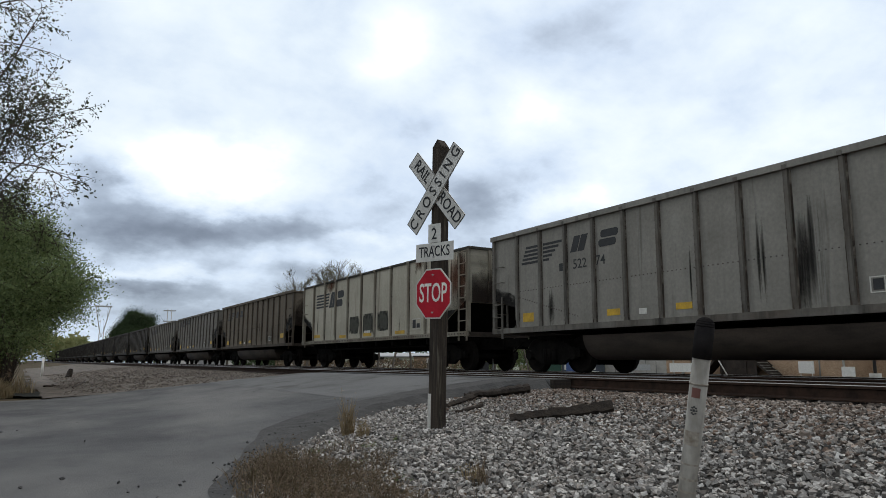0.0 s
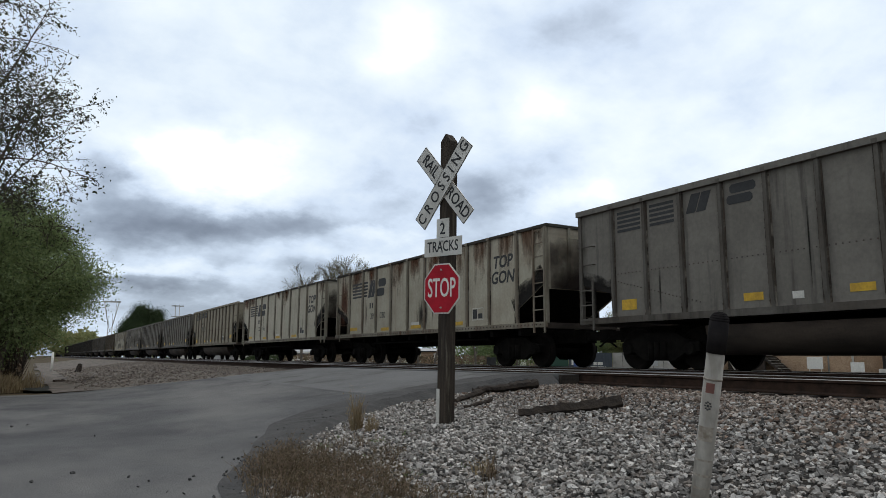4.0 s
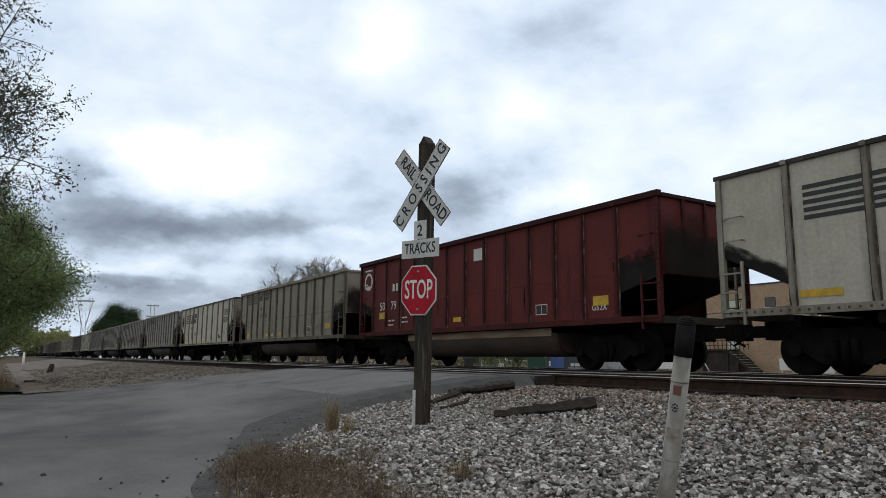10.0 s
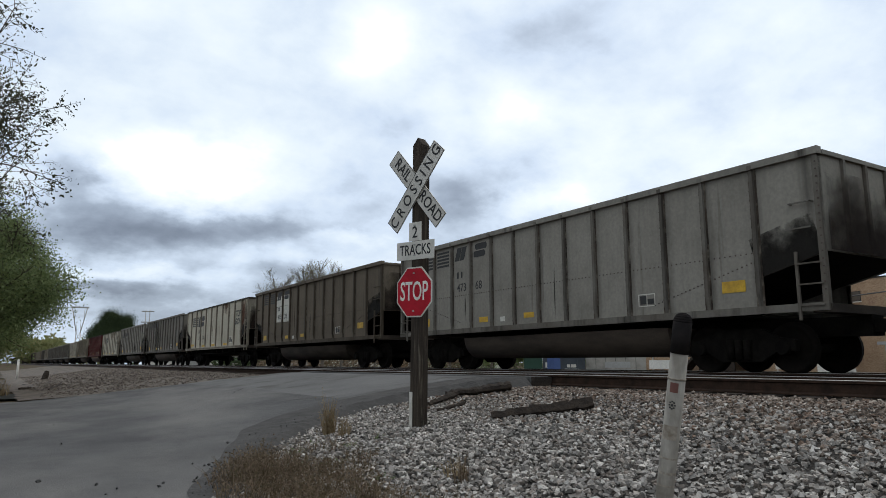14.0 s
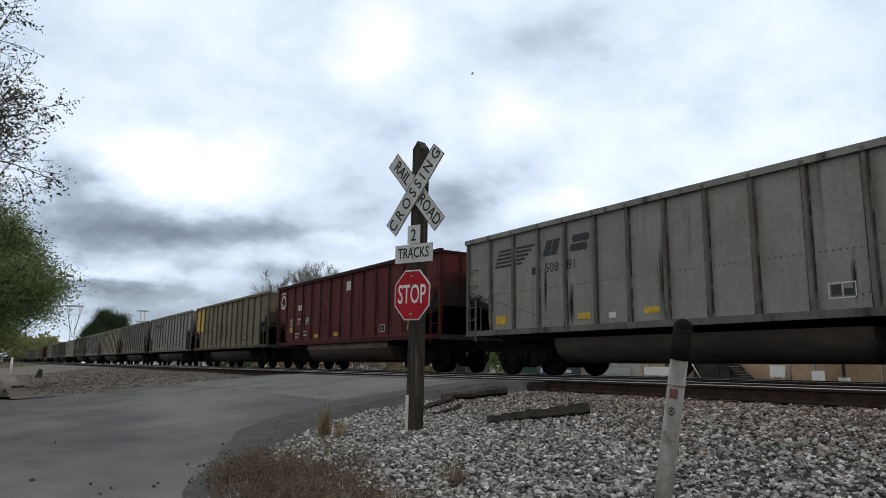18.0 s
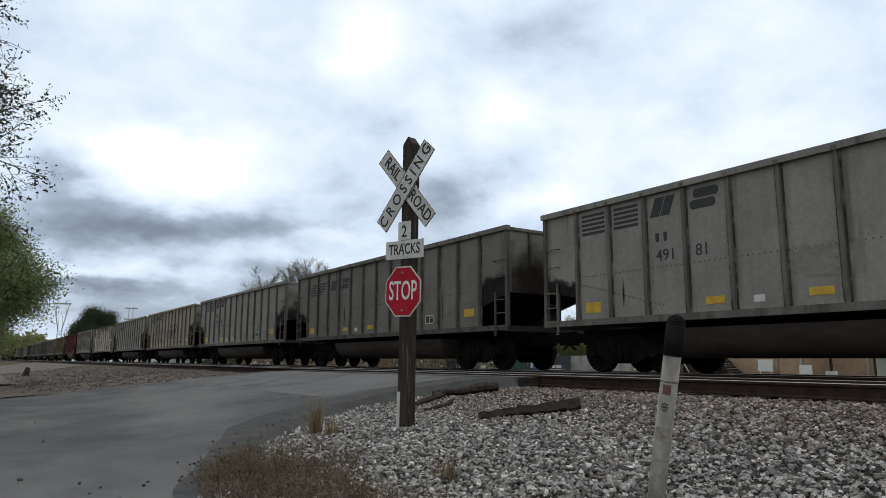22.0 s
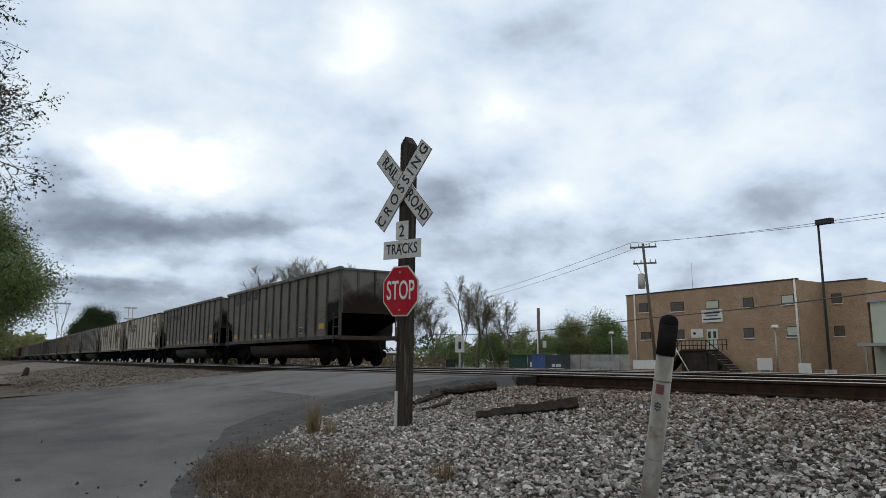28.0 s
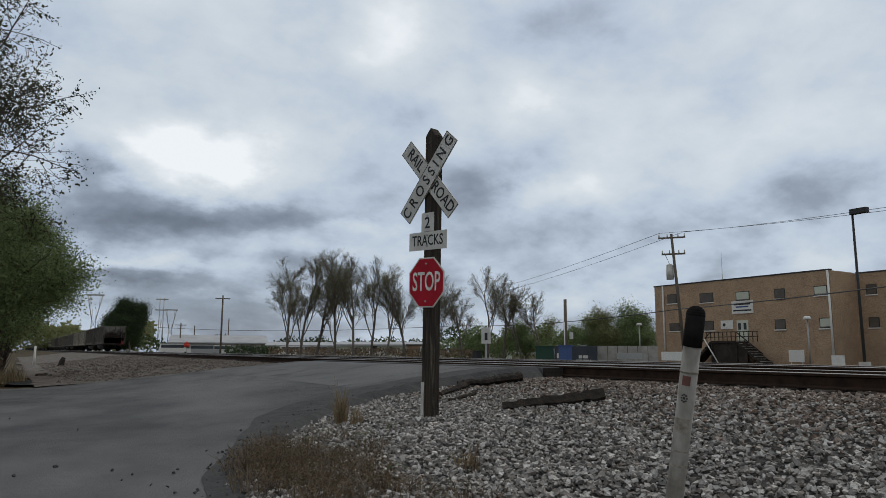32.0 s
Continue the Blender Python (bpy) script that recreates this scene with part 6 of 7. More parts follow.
def build_far_trees():
    kinds = []
    for s in (3, 5, 8):
        kinds.append(grow_tree(s, 12.5, 0.15, levels=5, spread=0.32, first=0.25, kids=(3, 5), droop=0.0, leaf=0.07, leaves=1, leaf_levels=0, length=0.6, wobble=0.07, least=0.008))
    base = []
    for w, c in kinds:
        base.append((w.mesh("trunk", M["far_bark"]), c.mesh("crown", M["leaf_pale"])))
    rnd = random.Random(2)

    def put(az, dist, h, k, label, name="bare_tree", group="bare trees beyond the tracks", crown=None):
        x, y, z = stand(az, dist)
        t = thing(name, pose(x, y, z, 0, 0, rnd.uniform(0, 360)), label, "tree", group)
        s = h / 12.5
        t.scale = (s, s, s)
        part("trunk", base[k][0], None, t)
        ob = part("crown", base[k][1], None, t)
        if crown:
            paint(ob, crown)
    for az, h in ((19.0, 10.2), (19.9, 9.4), (21.2, 10.6), (22.6, 9.6), (24.2, 9.6), (25.6, 10.0), (26.8, 8.6), (28.3, 9.4), (29.6, 9.0), (31.0, 8.4)):
        put(az, rnd.uniform(70, 80), h * 1.36, rnd.randrange(3), "slender bare tree with pale green buds beyond the tracks")
    for az, h in ((33.0, 8.4), (35.0, 9.6), (36.2, 9.8), (37.8, 8.2), (39.5, 7.8)):
        put(az, rnd.uniform(78, 88), h * 1.3, rnd.randrange(3), "slender bare tree with pale green buds beyond the tracks")
    green = []
    for s in (61, 67):
        w, c = grow_tree(s, 7.5, 0.14, levels=4, spread=0.6, first=0.12, kids=(3, 5), leaf=0.17, leaves=7, leaf_levels=2, length=0.62)
        green.append((w.mesh("trunk", M["far_bark"]), c.mesh("crown", M["leaf_green"])))
    for i, (az, h) in enumerate(((38.2, 5.0), (40.2, 5.4), (41.8, 4.6), (43.2, 5.2), (44.6, 6.6), (46.0, 6.8), (47.4, 6.4), (36.5, 4.2), (34.8, 4.0), (33.2, 3.6))):
        x, y, z = stand(az, rnd.uniform(88, 98))
        t = thing("green_tree", pose(x, y, z, 0, 0, rnd.uniform(0, 360)), "leafy green tree behind the lot", "tree", "green trees behind the lot")
        t.scale = (h / 5.6,) * 3
        part("trunk", green[i % 2][0], None, t)
        ob = part("crown", green[i % 2][1], None, t)
        if i % 3 == 1:
            paint(ob, M["leaf_pale"])
    # dense dark evergreen beside the line
    w, c = grow_tree(71, 21.0, 0.3, levels=4, spread=0.72, first=0.4, kids=(5, 7), leaf=0.34, leaves=40, leaf_levels=3, length=0.56, cling=2.7)
    x, y, z = stand(7.45, 220)
    tree_thing("evergreen_tree", pose(x, y, z), w, c, M["far_bark"], M["leaf_dark"], "dark dense evergreen tree beside the line")


def build_far_woods():
    rnd = random.Random(77)
    for nm, az0, az1, dist, top, size, mat, n in (("far_woods", -12, 9, 330, 2.25, 2.2, "leaf_pale", 8000), ("far_woods", 8, 36, 300, 1.25, 1.5, "leaf_dark", 3200), ("far_woods", 30, 75, 260, 2.3, 1.5, "leaf_dark", 4200), ("brush", 17.5, 34, 84, 0.35, 0.35, "weed", 3000), ("brush", 33, 49, 96, 2.3, 0.32, "leaf_green", 5200), ("brush", 30, 41, 92, 1.2, 0.3, "leaf_mid", 2600)):
        b = Build()
        for _ in range(n):
            az = rnd.uniform(az0, az1)
            d = dist * rnd.uniform(0.95, 1.1)
            crest = top * (0.75 + 0.25 * math.sin(az * 1.7) * math.sin(az * 0.73 + 1) + rnd.uniform(-0.1, 0.12))
            p = polar(az, 0, d)
            lo = ground_z(p.x, p.y)
            hi = polar(az, crest, d).z
            p.z = lo + (hi - lo) * math.sqrt(rnd.random())
            e1 = Vector((rnd.gauss(0, 1), rnd.gauss(0, 1), rnd.gauss(0, 1))).normalized() * size
            e2 = Vector((rnd.gauss(0, 1), rnd.gauss(0, 1), rnd.gauss(0, 1))).normalized() * size * 0.7
            b.add([p, p + (e1 + e2) * 0.5, p + e1, p + (e1 - e2) * 0.5], [(0, 1, 2, 3)])
        tagged(part(nm, b, M[mat]), "distant spring woodland along the horizon" if nm == "far_woods" else "tangled brush beyond the tracks", "woods" if nm == "far_woods" else "brush", kind="stuff")


# ---------------------------------------------------------------- buildings and street furniture beyond the tracks
def brick_material():
    mt = material("brown_brick", (0.425, 0.30, 0.205), (0.345, 0.24, 0.165), scale=0.8, rough=0.9, bump=0.2, fine=5.0, third=(0.285, 0.185, 0.138), third_scale=0.5)
    nt = mt.node_tree
    b = nt.nodes["Principled BSDF"]
    tc = nt.nodes.new("ShaderNodeTexCoord")
    sep = nt.nodes.new("ShaderNodeSeparateXYZ")
    comb = nt.nodes.new("ShaderNodeCombineXYZ")
    add = nt.nodes.new("ShaderNodeMath")
    nt.links.new(tc.outputs["Object"], sep.inputs[0])
    nt.links.new(sep.outputs[0], add.inputs[0]), nt.links.new(sep.outputs[1], add.inputs[1])
    nt.links.new(add.outputs[0], comb.inputs[0]), nt.links.new(sep.outputs[2], comb.inputs[1])
    br = nt.nodes.new("ShaderNodeTexBrick")
    br.inputs["Scale"].default_value = 4.4
    br.inputs["Mortar Size"].default_value = 0.012
    br.inputs["Color1"].default_value, br.inputs["Color2"].default_value, br.inputs["Mortar"].default_value = (1, 1, 1, 1), (0.72, 0.7, 0.68, 1), (1.35, 1.5, 1.6, 1)
    nt.links.new(comb.outputs[0], br.inputs["Vector"])
    mul = nt.nodes.new("ShaderNodeMix")
    mul.data_type, mul.blend_type = "RGBA", "MULTIPLY"
    mul.inputs[0].default_value = 1.0
    nt.links.new(b.inputs["Base Color"].links[0].from_socket, mul.inputs[6])
    nt.links.new(br.outputs[0], mul.inputs[7])
    nt.links.new(mul.outputs[2], b.inputs["Base Color"])
    return mt


def glass_material():
    mt = plain("window_glass", (0.05, 0.06, 0.07), 0.12)
    mt.node_tree.nodes["Principled BSDF"].inputs["Specular IOR Level"].default_value = 0.8
    return mt


M["brick"] = brick_material()
M["glass"] = glass_material()
M["stair"] = material("weathered_brown_stair_timber", (0.05, 0.04, 0.034), (0.03, 0.025, 0.022), scale=2.0, rough=0.9)
M["pane_dull"] = material("dusty_brown_window", (0.105, 0.09, 0.077), (0.075, 0.066, 0.058), scale=1.5, rough=0.35)
M["pale_cladding"] = material("pale_green_cladding", (0.52, 0.55, 0.47), (0.46, 0.49, 0.42), scale=0.6, rough=0.7)
M["roof_white"] = material("white_metal_roof", (0.37, 0.38, 0.40), (0.28, 0.29, 0.31), scale=0.3, rough=0.6)
M["dark_metal"] = plain("dark_stair_metal", (0.035, 0.033, 0.032), 0.7)
M["pole_wood"] = material("grey_utility_pole", (0.17, 0.145, 0.12), (0.11, 0.095, 0.08), scale=3.0, stretch=(4, 4, 0.4), rough=0.9)
M["blue"] = plain("blue_plastic", (0.05, 0.09, 0.24), 0.6)
M["dumpster"] = material("dark_slate_steel", (0.05, 0.06, 0.075), (0.035, 0.042, 0.055), scale=1.0, rough=0.7)
M["dumpster_green"] = plain("dark_green_steel", (0.02, 0.06, 0.04), 0.7)
M["bright_red"] = plain("bright_red_fabric", (0.6, 0.05, 0.03), 0.7)


def build_brick_building():
    z0, z1 = 0.02, 8.45
    X = 60.0
    bl = thing("brick_building", pose(X, 33.9, z0), "two-storey brown brick building with small white windows", "building")
    # local: x into the building, y along the front (0 to 19.5), z from its foot
    W, H = 19.55, z1 - z0
    front = part("wall", Build().box(0, 0.3, 0, W, 0, H), M["brick"], bl)
    part("wall", Build().box(0.3, 14, W - 0.3, W, 0, H), M["brick"], bl)
    part("wall", Build().box(0.3, 4.0, 0.0, 0.3, 0, H), M["brick"], bl)
    part("wall", Build().box(4.0, 4.3, -3.9, 0.3, 0, H - 0.1), M["brick"], bl)
    part("wall", Build().box(4.3, 14, -3.9, -3.6, 0, H - 0.1), M["brick"], bl)
    part("wall", Build().box(13.7, 14, -3.6, W - 0.3, 0, H), M["brick"], bl)
    part("roof", Build().box(0.3, 13.7, 0.3, W - 0.3, H - 0.5, H - 0.35).box(4.3, 13.7, -3.6, 0.3, H - 0.5, H - 0.36), M["concrete"], bl, "flat grey roof")
    part("coping", Build().box(-0.06, 0.36, -0.06, W + 0.06, H, H + 0.12), M["dark_metal"], bl)
    part("coping", Build().box(3.94, 4.36, -3.96, -0.06, H - 0.1, H + 0.02), M["dark_metal"], bl)

    def window(ya, za, yb, zb, x=0.0, shade=False):
        w = part("window", Build().box(x - 0.03, x + 0.06, yb, ya, zb, za), M["dark_metal"], bl)
        part("pane", Build().box(x - 0.045, x - 0.032, yb + 0.06, ya - 0.06, zb + 0.06, za - 0.06), M["pane_dull"], w)
        part("blind", Build().box(x - 0.05, x - 0.046, yb + 0.07, ya - 0.07, zb + 0.06 + (za - zb) * (0.45 if not shade else 0.1), za - 0.07), M["pane_dull"] if not shade else M["pale_cladding"], w)
        part("sill", Build().box(x - 0.12, x + 0.02, yb - 0.06, ya + 0.06, zb - 0.09, zb + 0.0), M["white"], w)
    for a, b2, c, d, sh in ((51.68, 7.51, 50.45, 6.52, 0), (47.5, 7.34, 45.85, 6.37, 0), (43.25, 7.21, 41.76, 6.29, 1), (39.17, 7.18, 38.11, 6.27, 0), (35.38, 7.15, 34.18, 6.31, 1),
                            (51.55, 4.4, 50.24, 3.58, 0), (47.26, 4.49, 45.96, 3.53, 0), (39.31, 4.36, 38.26, 3.44, 0), (35.08, 4.34, 34.01, 3.43, 1)):
        window(a - 33.9, b2 - z0, c - 33.9, d - z0, shade=bool(sh))
    window(-0.9, 7.3, -1.8, 6.4, 4.0)
    window(-0.9, 4.4, -1.8, 3.5, 4.0)
    # door, landing, stairs
    door = part("door", Build().box(-0.05, 0.05, 42.08 - 33.9, 43.31 - 33.9, 2.45, 4.4), M["pale_cladding"], bl, "pale green double door with dark panes")
    for y in (8.35, 8.95):
        part("pane", Build().box(-0.07, -0.055, y, y + 0.3, 3.5, 4.15), M["glass"], door)
    landing = part("landing", Build().box(-1.8, -0.01, 8.3, 11.2, 2.22, 2.42), M["stair"], bl, "dark timber stair landing")
    for y in spaced(6.1, 11.6, 0.46):
        part("baluster", Build().box(-1.8, -1.74, y - 0.025, y + 0.025, 2.3, 3.25), M["stair"], landing)
    for z in (2.75, 3.22):
        part("handrail", Build().box(-1.81, -1.73, 6.0, 11.7, z, z + 0.07), M["stair"], landing)
    part("skirt", Build().box(-1.62, -1.56, 7.3, 11.1, 0.02, 2.2), M["stair"], landing, "dark boarded skirt")
    for y in (8.4, 11.1):
        part("leg", Build().box(-1.78, -1.62, y - 0.08, y + 0.08, 0, 2.22), M["stair"], landing)
    for ya, yb in ((11.2, 13.4), (8.3, 5.6)):
        fl = part("stair_flight", Build().add([(-1.8, ya, 2.1), (-0.4, ya, 2.1), (-0.4, yb, 0.05), (-1.8, yb, 0.05), (-1.8, ya, 2.42), (-0.4, ya, 2.42), (-0.4, yb, 0.35), (-1.8, yb, 0.35)],
                                              [(0, 1, 2, 3), (7, 6, 5, 4), (0, 4, 5, 1), (1, 5, 6, 2), (2, 6, 7, 3), (3, 7, 4, 0)]), M["stair"], bl)
        part("handrail", Build().tube((-1.78, ya, 3.25), (-1.78, yb, 1.15), 0.05, n=6), M["stair"], fl)
        for k in range(9):
            f = (k + 0.5) / 9
            part("tread", Build().box(-1.85, -0.38, ya + (yb - ya) * f - 0.14, ya + (yb - ya) * f + 0.14, 2.46 - 2.1 * f, 2.5 - 2.1 * f), M["concrete"], fl)
    part("leaning_pole", Build().tube((-2.0, 11.75, 2.6), (-2.0, 10.1, 0.05), 0.06, n=6), M["white"], bl, "white leaning pole")
    for y, zt in ((52.2 - 33.9, H), (0.1, H)):
        part("downpipe", Build().tube((-0.12, y, 0.1), (-0.12, y, zt), 0.09, n=8), M["white"], bl, "white downpipe")
    sg = part("wall_sign", Build().box(-0.08, -0.02, 7.53, 9.85, 5.05, 6.28), M["white"], bl, "white wall sign with pale blue print")
    for zz, w in ((5.95, 0.9), (5.7, 0.7), (5.35, 1.0)):
        part("print_bar", Build().box(-0.09, -0.081, 8.7 - w, 8.7 + w, zz - 0.07, zz + 0.07), M["blue"] if zz == 5.7 else M["mark_dark"], sg)
    sg = part("wall_sign", Build().box(-0.08, -0.02, 9.84, 11.2, 3.6, 4.45), M["white"], bl, "white wall sign with a small round mark")
    part("print_bar", Build().tube((-0.09, 10.8, 4.02), (-0.081, 10.8, 4.02), 0.16, n=14), M["mark_dark"], sg)
    part("antenna", Build().tube((3, 13.0, H - 0.4), (3, 13.0, H + 3.3), 0.03, 0.015, n=5), M["galv"], bl)
    for y0, y1, za, zb, lb in ((2.2, 3.6, 0.5, 1.55, "white board standing before the brick wall"), (-1.3, -0.2, 0.3, 1.1, "white board standing before the brick wall")):
        s = thing("white_board", pose(59.0, 33.9 + y0, z0), lb, "sign")
        part("panel", Build().box(-0.04, 0.04, 0, y1 - y0, za, zb), M["white"], s)
        for y in (0.15, y1 - y0 - 0.2):
            part("leg", Build().box(-0.03, 0.03, y, y + 0.05, 0, za), M["white"], s)
    # pale building at its side
    pb = thing("pale_building", pose(62, 8.0, z0), "pale green metal-clad low building with a flat canopy", "building")
    part("wall", Build().box(2.0, 22, 0, 21.8, 0, 6.3), M["pale_cladding"], pb)
    part("roof", Build().box(1.8, 22.2, -0.2, 22.0, 6.3, 6.5), M["roof_white"], pb)
    part("canopy", Build().box(-1.2, 2.0, 14, 21.6, 2.5, 2.75), M["roof_white"], pb, "white flat canopy")
    for y in (15, 18, 21):
        part("canopy_post", Build().box(-1.0, -0.9, y, y + 0.1, 0, 2.5), M["galv"], pb)
    part("door", Build().box(1.9, 1.99, 17.5, 20.5, 0, 2.3), M["dark_metal"], pb)


def build_poles():
    # utility pole with transformer
    foot = Vector((51.0, 42.2, 0.0))
    top = polar(49.75, 9.3, 64)
    up = thing("utility_pole", Matrix(), "leaning grey utility pole with crossarms and a transformer", "utility pole")
    part("pole", Build().tube(foot, top, 0.17, 0.11, n=10), M["pole_wood"], up)
    ax = (top - foot).normalized()
    for k, half in ((0.0, 1.15), (-1.45, 1.0)):
        c = top + ax * (k - 0.35)
        d = Vector((0.6, -0.8, 0))
        m = Matrix.Translation(c) @ d.to_track_quat("X", "Z").to_matrix().to_4x4()
        arm = part("crossarm", Build().box(-half, half, -0.06, 0.06, -0.07, 0.07, m), M["pole_wood"], up)
        for u in (-1, -0.35, 0.5, 1):
            q = m @ Vector((u * half * 0.93, 0, 0.07))
            part("insulator", Build().tube(q, q + Vector((0, 0, 0.28)), 0.06, 0.045, n=6), M["sign_white"], arm)
    c = foot.lerp(top, 0.66) + Vector((-0.30, 0.40, 0))
    for dz in (0.3, 0.95):
        q = foot.lerp(top, 0.66 + dz / top.z)
        part("bracket", Build().tube(q, c + Vector((0.1, -0.13, dz)), 0.05, n=6), M["galv"], up)
    q = foot.lerp(top, 0.86)
    part("drop_lead", Build().tube(q + Vector((-0.45, 0.6, 0)), c + Vector((0, 0, 1.36)), 0.02, n=4), M["dark_metal"], up)
    part("transformer", Build().tube(c, c + Vector((0, 0, 1.25)), 0.32, n=14).tube(c + Vector((0, 0, 1.25)), c + Vector((0, 0, 1.38)), 0.32, 0.15, n=14), M["sign_white"], up, "pale grey cylindrical transformer")
    mb = thing("white_box", pose(*polar(49.6, 0.0, 60)), "white utility box on a short post", "utility box")
    part("box", Build().box(-0.3, 0.3, -1.1, 1.1, -0.55, 0.15), M["white"], mb)
    part("post", Build().box(-0.06, 0.06, -0.1, 0.1, -1.2, -0.55), M["galv"], mb)
    # street lamp
    lt = polar(62.27, 10.16, 45)
    sl = thing("street_lamp", pose(lt.x, lt.y, 0.05), "dark square street lamp on a tall steel pole", "street lamp")
    part("pole", Build().tube((0, 0, 0), (0, 0, lt.z - 0.05), 0.085, 0.06, n=10), M["dark_metal"], sl)
    part("base", Build().tube((0, 0, 0), (0, 0, 0.75), 0.3, n=12), M["concrete"], sl, "round concrete base")
    part("lamp_head", Build().box(-0.22, 0.22, -0.85, 0.1, lt.z - 0.3, lt.z - 0.02, ch=0.08), M["dark_metal"], sl)
    # small lamp posts by the building
    for az, el, d in ((47.05, 2.2, 78), (58.9, 2.5, 62)):
        p = polar(az, el, d)
        g = thing("lamp_post", pose(p.x, p.y, ground_z(p.x, p.y)), "short white-topped lamp post by the brick building", "lamp post", "short lamp posts")
        h = p.z - ground_z(p.x, p.y)
        part("pole", Build().tube((0, 0, 0), (0, 0, h), 0.06, n=8), M["galv"], g)
        part("lamp_head", Build().tube((0, 0, h), (0, 0, h + 0.25), 0.35, 0.2, n=12), M["white"], g)
    # pole with a sign and blue bin
    p = polar(41.33, 4.31, 60)
    dp = thing("utility_pole", pose(p.x, p.y, 0.2), "plain dark pole with a small plate", "utility pole")
    part("pole", Build().tube((0, 0, 0), (0, 0, p.z - 0.2), 0.16, 0.13, n=10), M["pole_wood"], dp)
    part("conduit", Build().tube((-0.19, -0.06, 0), (-0.19, -0.06, 3.6), 0.05, n=6), M["white"], dp, "white conduit")
    part("plate", Build().box(0.25, 0.65, -0.2, -0.16, 2.2, 2.75), M["sign_white"], dp)
    q = polar(41.3, 0, 58)
    bb = thing("blue_bin", pose(q.x, q.y, 0.25), "blue plastic bin by the pole", "bin")
    part("bin_body", Build().prism([(-0.35, -0.35), (0.35, -0.35), (0.4, 0.4), (-0.4, 0.4)], 0, 1.5), M["blue"], bb)
    part("bin_lid", Build().box(-0.42, 0.42, -0.42, 0.42, 1.5, 1.6), M["blue"], bb)
    # back of the far crossing sign's board on a thin post
    p = polar(34.91, 1.75, 24.5)
    fs = thing("sign_post", pose(p.x, p.y, ground_z(p.x, p.y), 0, 0, -30), "thin steel post with a small white plate beyond the tracks", "sign")
    h = p.z - ground_z(p.x, p.y)
    part("post", Build().box(-0.03, 0.03, -0.03, 0.03, 0, h), M["galv"], fs)
    pl = part("plate", Build().box(-0.16, 0.16, -0.05, -0.035, h - 0.42, h + 0.14), M["sign_white"], fs)
    part("print_bar", Build().box(-0.05, 0.05, -0.054, -0.051, h - 0.3, h - 0.05), M["mark_dark"], pl)
    # left-hand poles
    for az, el, d, arms in ((13.87, 4.38, 120, 1), (10.9, 2.2, 170, 1), (11.9, 2.0, 180, 0), (14.4, 2.6, 210, 0)):
        p = polar(az, el, d)
        g0 = ground_z(p.x, p.y)
        up = thing("utility_pole", pose(p.x, p.y, g0), "distant wooden utility pole with a crossarm", "utility pole", "distant utility poles")
        part("pole", Build().tube((0, 0, 0), (0, 0, p.z - g0), 0.17, 0.13, n=8), M["pole_wood"], up)
        if arms:
            part("crossarm", Build().box(-1.2, 1.2, -0.08, 0.08, p.z - g0 - 0.6, p.z - g0 - 0.45), M["pole_wood"], up)

    def wire(name, a, b2, sag, r, label):
        bb = Build()
        n = 14
        pts = []
        for i in range(n + 1):
            f = i / n
            q = Vector(a).lerp(Vector(b2), f)
            q.z -= sag * 4 * f * (1 - f)
            pts.append(q)
        for q in pts:
            bb.v += [(q.x, q.y, q.z + r), (q.x - 0.7 * r, q.y + 0.7 * r, q.z - r * 0.5), (q.x + 0.7 * r, q.y - 0.7 * r, q.z - r * 0.5)]
        for i in range(n):
            bb.f += [(3 * i + j, 3 * i + (j + 1) % 3, 3 * i + 3 + (j + 1) % 3, 3 * i + 3 + j) for j in range(3)]
        bb.s = [True] * len(bb.f)
        tagged(part(name, bb, M["dark_metal"]), label, "cable")
    t2 = top + Vector((-0.6, 0.8, 0.1))
    t3 = top + Vector((0.6, -0.8, 0.1))
    wire("power_line", t2, polar(31.5, 4.5, 190), 1.2, 0.022, "thin power line strung between poles")
    wire("power_line", t3, polar(31.8, 4.2, 190), 1.2, 0.022, "thin power line strung between poles")
    wire("power_line", t2, t2.lerp(polar(66.5, 10.6, 46), 1.9), 0.5, 0.018, "thin power line strung between poles")
    wire("power_line", t3, t3.lerp(polar(66.5, 10.9, 44), 1.9), 0.5, 0.018, "thin power line strung between poles")
    wire("comms_cable", polar(49.9, 3.4, 63).lerp(polar(64.8, 5.15, 42), 1.9), polar(49.9, 3.4, 63), 0.3, 0.045, "thick black cable strung between poles")
    wire("comms_cable", polar(49.9, 3.4, 63), polar(33.0, 2.2, 110), 0.5, 0.05, "thick black cable strung between poles")
    wire("comms_cable", polar(33.0, 2.2, 110), polar(8.0, 1.9, 190), 1.0, 0.05, "thick black cable strung between poles")


